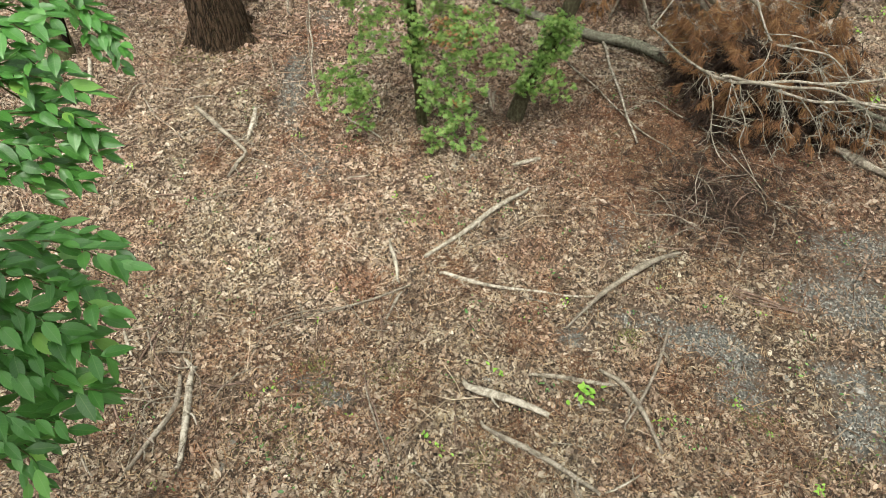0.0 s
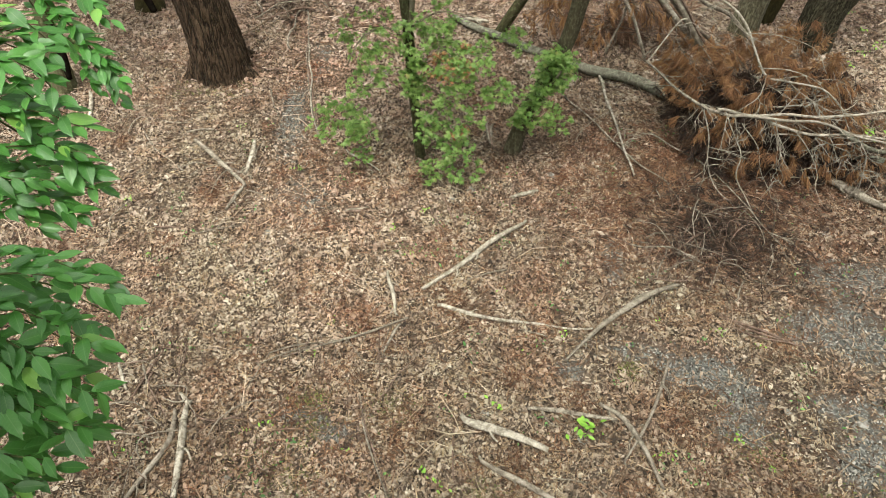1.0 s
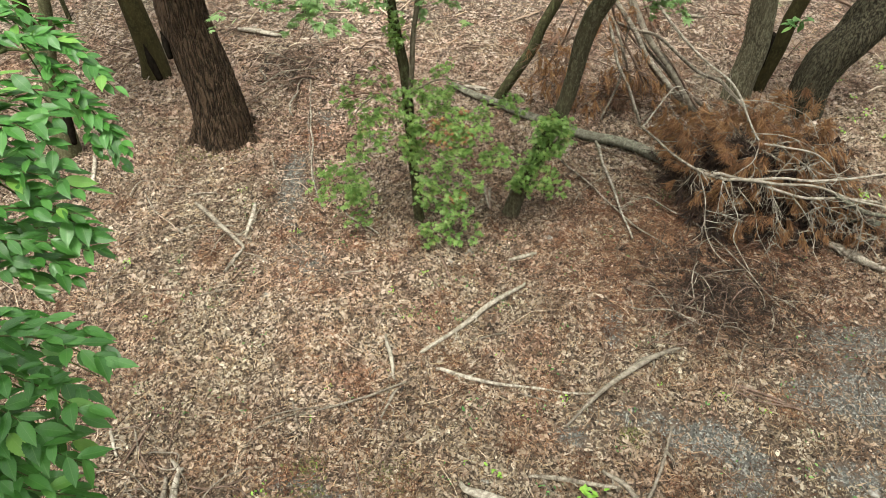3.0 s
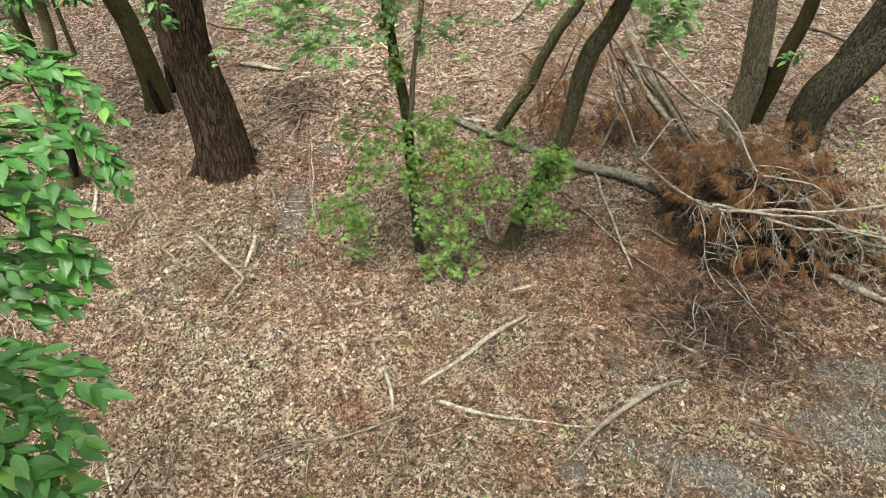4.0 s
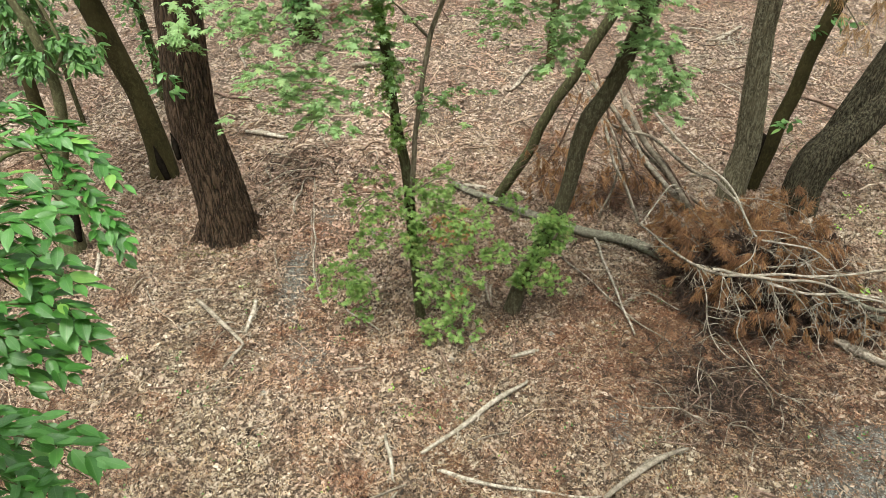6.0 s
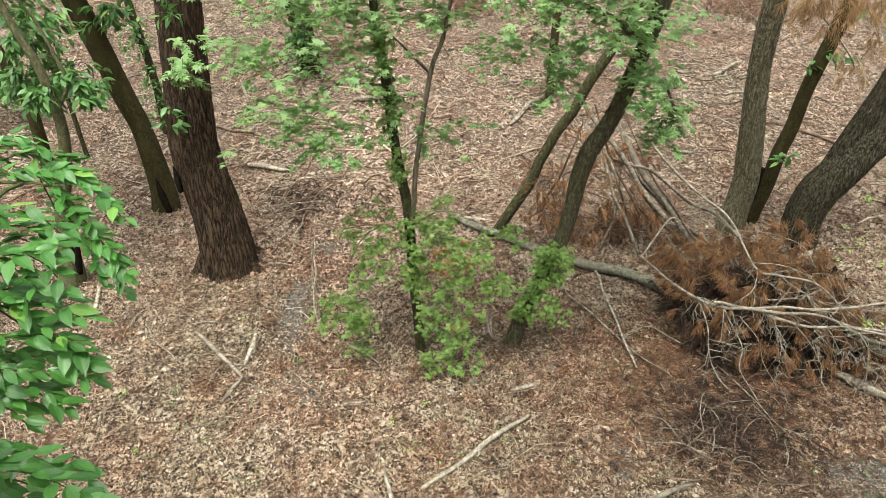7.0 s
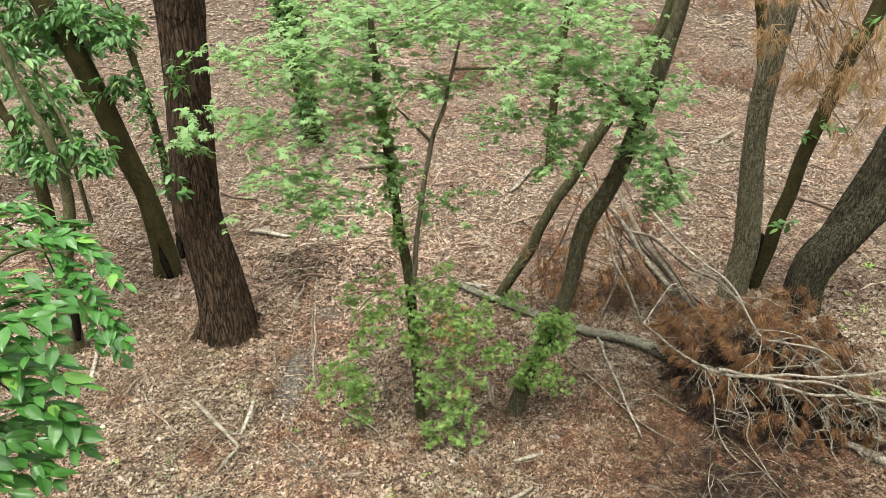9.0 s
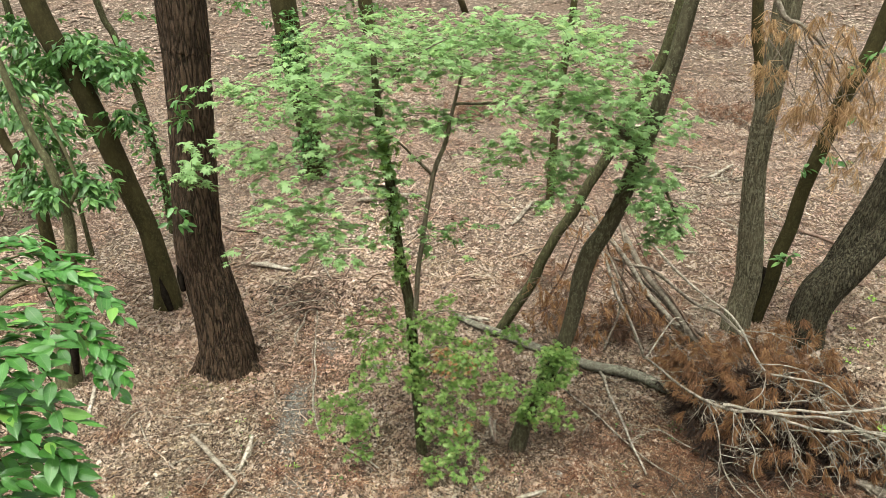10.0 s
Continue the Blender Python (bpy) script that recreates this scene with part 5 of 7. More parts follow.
under(tube_part("branch", [(3.31, 5.58, 0.81), (3.38, 5.5, 0.58), (3.46, 5.4, 0.29), (3.51, 5.3, 0.19)], [0.0060, 0.0030], M_PALE, sides=8, step=0.05, rough=0.3, wobble=0.032, seed=78.0), fallen_pine)
under(tube_part("branch", [(3.51, 5.5, 0.73), (3.71, 5.4, 0.52), (3.83, 5.3, 0.26)], [0.0060, 0.0030], M_PALE, sides=8, step=0.05, rough=0.3, wobble=0.032, seed=79.0), fallen_pine)
under(tube_part("branch", [(3.73, 5.5, 0.66), (3.95, 5.45, 0.55), (4.1, 5.4, 0.53)], [0.0060, 0.0031], M_PALE, sides=8, step=0.05, rough=0.3, wobble=0.032, seed=80.0), fallen_pine)
under(tube_part("branch", [(4.15, 5.5, 0.66), (4.27, 5.4, 0.52), (4.28, 5.35, 0.37), (4.26, 5.25, 0.19)], [0.0060, 0.0046], M_PALE, sides=8, step=0.05, rough=0.3, wobble=0.032, seed=81.0), fallen_pine)
under(tube_part("branch", [(4.25, 5.35, 0.33), (4.43, 5.3, 0.22), (4.55, 5.2, 0.08)], [0.0045, 0.0031], M_PALE, sides=8, step=0.05, rough=0.3, wobble=0.032, seed=82.0), fallen_pine)
under(tube_part("branch", [(2.55, 8.1, 1.63), (3.01, 7.6, 1.24), (3.27, 7, 1.15), (3.32, 6.5, 1.04), (3.32, 6.1, 0.97), (3.46, 5.95, 1), (3.81, 5.85, 0.97), (4.12, 5.75, 0.75)], [0.0174, 0.0078], M_PALE, sides=8, step=0.05, rough=0.3, wobble=0.032, seed=83.0), fallen_pine)
under(tube_part("branch", [(3.32, 6.1, 0.97), (3.27, 6, 0.9), (3.2, 5.9, 0.83), (2.96, 5.75, 0.76)], [0.0062, 0.0032], M_PALE, sides=8, step=0.05, rough=0.3, wobble=0.032, seed=84.0), fallen_pine)
under(tube_part("branch", [(3.25, 6.2, 1.03), (3.53, 6.1, 1.07), (3.81, 6, 0.97), (4.01, 5.85, 0.79)], [0.0062, 0.0032], M_PALE, sides=8, step=0.05, rough=0.3, wobble=0.032, seed=85.0), fallen_pine)
under(tube_part("branch", [(2.2, 6.55, 0.85), (2.55, 6.9, 1.1), (2.7, 7, 1.11)], [0.0091, 0.0071], M_PALE, sides=8, step=0.05, rough=0.3, wobble=0.032, seed=86.0), fallen_pine)
under(tube_part("branch", [(3.22, 5.9, 0.85), (3.31, 5.85, 0.79), (3.6, 5.8, 0.83)], [0.0046, 0.0031], M_PALE, sides=8, step=0.05, rough=0.3, wobble=0.032, seed=87.0), fallen_pine)
under(tube_part("branch", [(3.48, 5.95, 1.04), (3.64, 5.85, 0.93), (3.88, 5.75, 0.79)], [0.0045, 0.0031], M_PALE, sides=8, step=0.05, rough=0.3, wobble=0.032, seed=88.0), fallen_pine)
under(tube_part("branch", [(3.24, 6.7, 1.12), (3.57, 6.6, 1.16), (3.87, 6.4, 1.1), (3.99, 6.2, 0.94)], [0.0049, 0.0033], M_PALE, sides=8, step=0.05, rough=0.3, wobble=0.032, seed=89.0), fallen_pine)
PINE_FACE = [(2.24, 6.75, 0.84), (4.15, 6.75, 1.12), (2.8, 5.5, 0.21), (4.85, 5.3, 0.18)]


def pine_crown():
    """The dead crown: near-black needles paint the shade inside, rusty brushes hang from branchlets outside."""
    n = 620
    u = pine_gen.normal(0, 1, (n, 3)) * (1, 1, 0.9)
    u /= np.linalg.norm(u, axis=1, keepdims=True)
    u[:, 2] = np.abs(u[:, 2])
    p = u * (1.05, 0.7, 0.72) * pine_gen.uniform(0.5, 1.0, (n, 1)) + (3.6, 6.5, 0.04)
    low = np.arange(n) % 3 == 0
    p[low] = (u * (0.85, 0.42, 0.42) * pine_gen.uniform(0.5, 1.0, (n, 1)) + (4.1, 5.85, 0.04))[low]
    p += 0.12 * np.sin(p[:, [1, 2, 0]] * 6.3)
    p[:, 2] = np.maximum(p[:, 2], slope_z(p[:, 0], p[:, 1]) + 0.06)
    aim = u * 0.5 + np.array([0, -0.1, -0.9]) + pine_gen.normal(0, 0.4, (n, 3))
    needle_tufts("needles", p, aim, 30, 0.14, 0.0045, M_SHADENEEDLE, fallen_pine, pine_gen, 0.3)
    hub = np.array([3.55, 6.4, 0.30])
    start = p + (hub - p) * pine_gen.uniform(0.15, 0.5, (n, 1)) + pine_gen.normal(0, 0.06, (n, 3))
    fine = under(link("twig_tangle", rods("twig_tangle", start, p + (0, 0, 0.02), 0.006, 0.02), None, M_BROWNWOOD), fallen_pine)
    fine["kind"] = "stuff"
    face_a, face_b, face_c, face_d = (np.array(q) for q in PINE_FACE)
    # more near-black needles behind the crown's front, painting its dark gaps
    u, v = pine_gen.uniform(0, 1, (420, 1)), pine_gen.uniform(0.25, 1, (420, 1))
    inner = (face_a * (1 - u) + face_b * u) * (1 - v) + (face_c * (1 - u) + face_d * u) * v + np.array([0, 0.14, -0.08]) + pine_gen.normal(0, 0.06, (420, 3))
    inner[:, 2] = np.maximum(inner[:, 2], slope_z(inner[:, 0], inner[:, 1]) + 0.1)
    needle_tufts("needles", inner, np.array([0, -0.2, -0.8]) + pine_gen.normal(0, 0.5, inner.shape), 30, 0.14, 0.005, M_SHADENEEDLE, fallen_pine, pine_gen, 0.4)
    for count, material in ((90, M_DEADNEEDLE), (150, M_ORANGENEEDLE)):
        u, v = pine_gen.uniform(0, 1, (count, 1)), pine_gen.uniform(0, 1, (count, 1)) ** (1.3 if material is M_DEADNEEDLE else 1.6)
        tip = (face_a * (1 - u) + face_b * u) * (1 - v) + (face_c * (1 - u) + face_d * u) * v
        tip = tip + np.array([0, -0.10, 0.27]) * np.sin(math.pi * v) * np.sin(math.pi * u) + pine_gen.normal(0, 0.09, tip.shape)
        tip[:, 2] = np.maximum(tip[:, 2], slope_z(tip[:, 0], tip[:, 1]) + 0.2)
        back = tip + (hub - tip) * pine_gen.uniform(0.15, 0.35, (count, 1)) + pine_gen.normal(0, 0.08, tip.shape)
        twig = under(link("twig_tangle", rods("twig_tangle", back, tip, 0.0055, 0.0), None, M_GREYWOOD), fallen_pine)
        twig["kind"] = "stuff"
        way = (tip - back) / np.linalg.norm(tip - back, axis=1, keepdims=True)
        way = way * 0.5 + np.array([0, -0.1, -0.85]) + pine_gen.normal(0, 0.22, tip.shape)
        k = 6
        hung = np.repeat(tip, k, 0) - np.repeat(tip - back, k, 0) * pine_gen.uniform(0, 0.6, (count * k, 1)) + pine_gen.normal(0, 0.018, (count * k, 3))
        needle_tufts("needles", hung, np.repeat(way, k, 0) + pine_gen.normal(0, 0.16, hung.shape), 22, 0.115, 0.0032, material, fallen_pine, pine_gen, 0.26)


def antlers(parent, count, reach, material, seed):
    """Bare forked twigs along the branches of a dead tree, as one mesh."""
    gen = np.random.default_rng(seed)
    a, b, r = [], [], []
    boughs = [o for o in parent.children if o.name.startswith("branch")]
    for k in range(count):
        bough = boughs[int(gen.integers(len(boughs)))]
        vs = bough.data.vertices
        start = np.array(vs[int(gen.integers(len(vs)))].co)
        d = gen.normal(0, 1, 3) * (1, 0.6, 0.7) + (0.1, -0.25, -0.25)
        d = d / np.linalg.norm(d) * reach * gen.uniform(0.5, 1.2)
        end = start + d
        end[2] = max(end[2], 0.04)
        a.append(start), b.append(end), r.append(0.0058)
        for j in range(3):
            s = start + d * gen.uniform(0.3, 0.95)
            e = s + (d * 0.55 + gen.normal(0, 0.22, 3) * reach * 1.2) * gen.uniform(0.6, 1.1)
            e[2] = max(e[2], 0.03)
            a.append(s), b.append(e), r.append(0.0040)
            q = s + (e - s) * 0.6
            h = q + gen.normal(0, 0.2, 3) * reach
            h[2] = max(h[2], 0.03)
            a.append(q), b.append(h), r.append(0.0028)
    ob = under(link("bare_brushwood", rods("bare_brushwood", np.array(a), np.array(b), np.array(r)), None, material), parent)
    ob["kind"] = "stuff"


antlers(fallen_pine, 105, 0.30, M_PALE, 8)
pine_crown()


def dead_pole(points, radii, material):
    ob = tube_part("dead_pole", points, radii, material, sides=10, step=0.06, rough=0.3, wobble=0.035, seed=points[0][0])
    return tagged(ob, "long dead branch leaning from the ground against the bent trees", "branch", "leaning dead branches")


dead_pole([(3.39, 8.08, 0.07), (2.94, 8.0, 0.57), (2.56, 8.06, 0.97), (2.22, 8.13, 1.48), (1.8, 8.35, 1.97)], [0.04, 0.03], M_PALE)
dead_pole([(3.44, 8.04, 0.07), (3.16, 7.97, 0.44), (2.87, 8.04, 0.83), (2.54, 8.12, 1.22), (2.31, 8.35, 1.64)], [0.044, 0.038], M_GREYWOOD)
dead_pole([(4.14, 7.97, 0.06), (3.92, 7.88, 0.32), (3.63, 7.93, 0.61), (3.24, 7.99, 0.77), (2.97, 8.04, 0.98), (2.66, 8.09, 1.21), (2.37, 8.15, 1.27), (2.12, 8.35, 1.32)], [0.026, 0.018], M_GREYWOOD)
dead_pole([(2.61, 7.8, 0.09), (2.25, 7.83, 0.85), (2.04, 8.02, 1.35), (1.85, 8.35, 1.7)], [0.018, 0.02], M_PALE)
dead_pole([(3.3, 8.07, 0.08), (2.91, 8.02, 0.51), (2.58, 8.11, 0.9), (2.3, 8.35, 1.2)], [0.022, 0.015], M_BROWNWOOD)
dead_pole([(3.68, 8.17, 0.07), (3.15, 8.08, 0.48), (2.67, 8.14, 0.93), (2.35, 8.35, 1.3)], [0.028, 0.018], M_GREYWOOD)
dead_pole([(2.66, 8.65, 0.15), (2.25, 7.9, 1.06), (2.07, 8.1, 1.44)], [0.022, 0.014], M_GREYWOOD)
dead_pole([(2.98, 8.36, 0.13), (2.48, 8, 0.85), (2.18, 8.2, 1.32), (1.93, 8.4, 1.97)], [0.022, 0.013], M_BROWNWOOD)
dead_pole([(3.48, 7.94, 0.11), (2.92, 8, 0.85), (2.68, 8.1, 1.2), (2.2, 8.4, 2.08)], [0.017, 0.010], M_BROWNWOOD)
dead_pole([(2.12, 7.94, 0.11), (2.29, 8, 0.68), (2.31, 8.2, 1.39), (2.17, 8.5, 2.19)], [0.017, 0.010], M_GREYWOOD)
dead_pole([(1.4, 8.96, 0.17), (1.62, 8.3, 1.19), (1.8, 8.4, 1.78)], [0.019, 0.010], M_BROWNWOOD)


# ---------------------------------------------------------------- heaps of brushwood
def brush_heap(x0, y0, sx, sy, parts, fine, high, thick, woods, label, seed, dark=0):
    gen = np.random.default_rng(seed)
    heap = root("brush_heap", (x0, y0, floor_at(x0, y0)), label, "brushwood")
    for k in range(parts):
        x, y = gen.normal(x0, sx), gen.normal(y0, sy)
        a, l = gen.uniform(0, 6.28), gen.uniform(0.3, 0.9)
        z = floor_at(x, y) + 0.02
        pts = [(x - l / 2 * math.cos(a), y - l / 2 * math.sin(a), z), (x + gen.normal(0, 0.08), y + gen.normal(0, 0.08), z + abs(gen.normal(high, high))),
               (x + l / 2 * math.cos(a), y + l / 2 * math.sin(a), z + gen.uniform(0, 1.5 * high))]
        r = gen.uniform(0.4, 1.0) * thick
        under(tube_part("twig", pts, [r, r * 0.8, r * 0.35], woods[k % len(woods)], sides=6, step=0.05, wobble=0.16, seed=k), heap)
    a = np.stack([gen.normal(x0, sx * 1.15, fine), gen.normal(y0, sy * 1.1, fine), np.zeros(fine)], 1)
    a[:, 2] = slope_z(a[:, 0], a[:, 1]) + abs(gen.normal(high * 0.6, high, fine))
    t, l = gen.uniform(0, 6.28, fine), gen.uniform(0.12, 0.5, fine)
    b = a + np.stack([l * np.cos(t), l * np.sin(t), gen.normal(0, 0.04, fine)], 1)
    # near-black needle tufts under the twigs paint the shade in the heap's gaps
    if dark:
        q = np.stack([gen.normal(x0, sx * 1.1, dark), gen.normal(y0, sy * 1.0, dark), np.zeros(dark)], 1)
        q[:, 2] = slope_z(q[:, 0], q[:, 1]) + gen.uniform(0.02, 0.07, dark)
        needle_tufts("shade_needles", q, gen.normal(0, 1, (dark, 3)) * (1, 1, 0.25), 16, 0.12, 0.004, M_SHADENEEDLE, heap, gen, 0.5)
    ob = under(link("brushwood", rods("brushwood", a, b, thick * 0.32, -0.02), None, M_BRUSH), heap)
    ob["kind"] = "stuff"


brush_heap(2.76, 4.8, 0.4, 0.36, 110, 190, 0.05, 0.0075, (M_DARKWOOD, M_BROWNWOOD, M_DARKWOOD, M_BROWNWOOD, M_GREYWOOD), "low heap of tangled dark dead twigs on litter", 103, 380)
brush_heap(2.31, 4.45, 0.25, 0.3, 26, 90, 0.05, 0.009, (M_GREYWOOD, M_BROWNWOOD), "loose grey twigs spilling from the brush heap", 104)
brush_heap(-1.98, 9.16, 0.5, 0.36, 46, 60, 0.07, 0.017, (M_DARKWOOD, M_BROWNWOOD, M_GREYWOOD), "scattered heap of dead sticks on the hillside", 105, 110)
brush_heap(5.43, 13.21, 0.45, 0.4, 14, 60, 0.05, 0.022, (M_PALE, M_GREYWOOD), "small heap of bleached sticks on the hillside", 106)
brush_heap(5.11, 11.69, 0.5, 0.4, 14, 60, 0.06, 0.016, (M_GREYWOOD, M_PALE), "loose dead branches strewn below the bleached sticks", 107)
brush_heap(-2.38, 2.66, 0.28, 0.45, 22, 160, 0.03, 0.01, (M_GREYWOOD, M_BROWNWOOD), "loose bundle of dead twigs on leaf litter", 108)
brush_heap(-0.90, 3.37, 0.5, 0.16, 14, 140, 0.02, 0.007, (M_GREYWOOD, M_BROWNWOOD), "spread of thin dead twigs on leaf litter", 109)
brush_heap(0.77, 5.89, 0.09, 0.07, 7, 160, 0.03, 0.006, (M_DARKWOOD, M_BROWNWOOD), "small mound of dark rotten wood at a tree foot", 110)
brush_heap(-4.46, 9.17, 0.5, 0.3, 8, 90, 0.02, 0.008, (M_BROWNWOOD, M_GREYWOOD), "thin brown twigs strewn below the leaning tree", 111)
brush_heap(-2.42, 5.75, 0.3, 0.3, 18, 150, 0.02, 0.011, (M_GREYWOOD, M_BROWNWOOD, M_GREYWOOD), "loose dead twigs scattered round crossed bleached sticks", 113)
stick([(-2.9, 6.34), (-2.7, 6.37), (-2.53, 6.35)], 0.014, M_GREYWOOD, "short grey dead stick lying below the old tree")
stick([(-3.43, 6.43), (-3.2, 6.1), (-2.96, 5.87)], 0.011, M_GREYWOOD, "thin grey dead stick lying below the old tree")
stick([(-3.23, 6.57), (-2.93, 6.52)], 0.012, M_GREYWOOD, "short grey dead stick lying below the old tree")
stick([(-2.4, 5.64), (-2.28, 5.44)], 0.014, M_BROWNWOOD, "short brown dead stick beside crossed bleached sticks")
stick([(-1.05, 6.04), (-0.65, 5.68)], 0.017, M_PALE, "short bleached stick lying below the maple")
stick([(-0.97, 5.06), (-0.74, 5.13)], 0.018, M_GREYWOOD, "short thick grey stick lying on leaf litter")
brush_heap(-2.66, 6.71, 0.35, 0.3, 8, 120, 0.02, 0.008, (M_BROWNWOOD, M_GREYWOOD), "thin twigs lying below the old tree", 112)
hanging_branch = root("dead_pine_branch", (3.57, 7.9, 4.47), "dead pine branch hung up in the oaks with rusty needles", "branch")
under(tube_part("limb", [(3.22, 8.3, 6.2), (3.57, 7.9, 4.47), (3.83, 7.8, 4.22), (4.07, 7.7, 3.99)], [0.035, 0.03, 0.022, 0.012], M_GREYWOOD, sides=8, step=0.08, wobble=0.03), hanging_branch)
HUNG = [(3.49, 7.7, 3.74), (3.37, 7.7, 4.21), (3.96, 7.7, 3.37), (4.18, 7.7, 3.8), (4.22, 7.7, 4.15), (4.74, 7.7, 3.24), (4.28, 7.7, 3.05), (3.86, 7.7, 3.24), (4.7, 7.7, 3.55), (3.89, 7.7, 4.32), (4.46, 7.7, 3.37), (4.73, 7.7, 3.8), (4.35, 7.7, 3.31), (3.54, 7.7, 4.26), (4.41, 7.7, 3.31), (4.81, 7.7, 2.96), (4.62, 7.7, 2.66), (3.46, 7.7, 3.8), (3.83, 7.7, 3.4), (4.06, 7.7, 3.34), (4.19, 7.7, 3.62), (4.76, 7.7, 3.37), (4.48, 7.7, 3.8), (3.96, 7.7, 3.94)]

for k, place in enumerate(HUNG):
    q = Vector(place)
    s = Vector(HUNG[max(0, k - 1)]) if k % 3 else Vector((3.83, 7.8, 4.22))
    under(tube_part("side_twig", [s, (s + q) / 2 + Vector((0, 0, 0.06)), q], [0.008, 0.006, 0.003], M_GREYWOOD, sides=6, step=0.06, wobble=0.03, seed=k), hanging_branch)
    p = np.array(place) + pine_gen.normal(0, 0.085, (9, 3))
    needle_tufts("needles", p, np.array([0, 0, -1.0]) + pine_gen.normal(0, 0.3, (9, 3)), 24, 0.16, 0.0036, M_DRYNEEDLE, hanging_branch, pine_gen, 0.34)

rusty_branch = root("dead_pine_branch", (1.64, 8.05, 1), "rusty dead pine twigs caught among the leaning branches", "branch")
RUSTY = [(1.38, 8.05, 1.04), (1.48, 8.05, 0.67), (1.93, 8.05, 1.78), (1.64, 8.05, 1), (2.63, 8.05, 0.55), (2.42, 8.05, 0.76), (2.04, 8.05, 0.55), (2.97, 8.05, 0.21), (1.29, 8.05, 0.63), (2.19, 8.05, 1.28), (3.19, 8.05, 0.29), (1.91, 8.05, 0.29)]

for k, place in enumerate(RUSTY):
    q = Vector(place)
    s = Vector(RUSTY[max(0, k - 1)])
    under(tube_part("branch", [s, (s + q) / 2 + Vector((0, 0, 0.06)), q + Vector((0.03, 0, 0.05))], [0.008, 0.006, 0.003], M_BROWNWOOD, sides=6, step=0.06, wobble=0.03, seed=k), rusty_branch)
    p = np.array(place) + pine_gen.normal(0, 0.17, (16, 3))
    p[:, 2] = np.maximum(p[:, 2], slope_z(p[:, 0], p[:, 1]) + 0.1)
    needle_tufts("needles", p, np.array([0, 0, -1.0]) + pine_gen.normal(0, 0.4, (16, 3)), 24, 0.15, 0.0042, M_ORANGENEEDLE, rusty_branch, pine_gen, 0.3)
antlers(rusty_branch, 60, 0.4, M_BROWNWOOD, 9)


def needle_drift(x, y, reach, bunches, seed):
    """A dead pine bough that lies on the hillside and still holds its rusty needles."""
    g = np.random.default_rng(seed)
    z = floor_at(x, y)
    drift = root("dead_pine_bough", (x, y, z), "dead pine bough with rusty needles lying on the hillside", "branch", "pine boughs on the hillside")
    for k in range(4):
        a = g.uniform(0, 6.28)
        u, v = x + reach * math.cos(a), y + reach * math.sin(a)
        under(tube_part("branch", [(x, y, z + 0.05), ((x + u) / 2, (y + v) / 2, floor_at((x + u) / 2, (y + v) / 2) + 0.16), (u, v, floor_at(u, v) + 0.05)], [0.016, 0.011, 0.005], M_GREYWOOD, sides=7, step=0.12, wobble=0.06, seed=k + x), drift)
    p = np.array([x, y, 0]) + g.normal(0, 0.5, (bunches, 3)) * (reach, reach * 0.7, 0)
    p[:, 2] = slope_z(p[:, 0], p[:, 1]) + g.uniform(0.06, 0.26, bunches)
    needle_tufts("needles", p, g.normal(0, 0.6, (bunches, 3)) + (0, -0.2, -0.3), 24, 0.17, 0.006, M_RUSTDRIFT, drift, g, 0.45)


for k, (x, y, reach, bunches) in enumerate([(7.9, 20.9, 0.9, 60), (0.64, 16.2, 0.6, 60), (5.5, 17.2, 0.8, 40), (6.6, 15.9, 0.9, 70), (-1.95, 14.1, 0.5, 36), (5.6, 19.2, 0.7, 30), (2.9, 10.3, 0.5, 36), (1.6, 9.8, 0.45, 36), (2.35, 8.35, 0.4, 44), (3.0, 8.75, 0.45, 40), (1.75, 8.6, 0.3, 24)]):
    needle_drift(x, y, reach, bunches, 300 + k)


# ---------------------------------------------------------------- broad-leaved tree close to the camera
near_gen = np.random.default_rng(77)
near_tree = root("broadleaf_tree", (-2.9, 0.5, floor_at(-2.9, 0.5)), "broad-leaved tree with long sprays of glossy green toothed leaves", "tree")
under(tube_part("trunk", [(-2.9, 0.5, -0.1), (-2.95, 0.55, 2.0), (-2.9, 0.6, 4.0), (-2.95, 0.6, 6.5)], [0.13, 0.11, 0.09, 0.05], M_BARK_DARK, sides=20, step=0.08, rough=0.08, flare=0.3, flare_height=0.2), near_tree)
NEAR_LEAVES = []
for k in range(4):
    v, f = toothed_leaf(0.37 + 0.02 * k, 0.10 + 0.07 * k, 0.05 + 0.07 * k)
    mesh = fast_mesh("leaf", v, f, True)
    mesh.materials.append(M_LEAF_NEAR)
    NEAR_LEAVES.append(mesh)


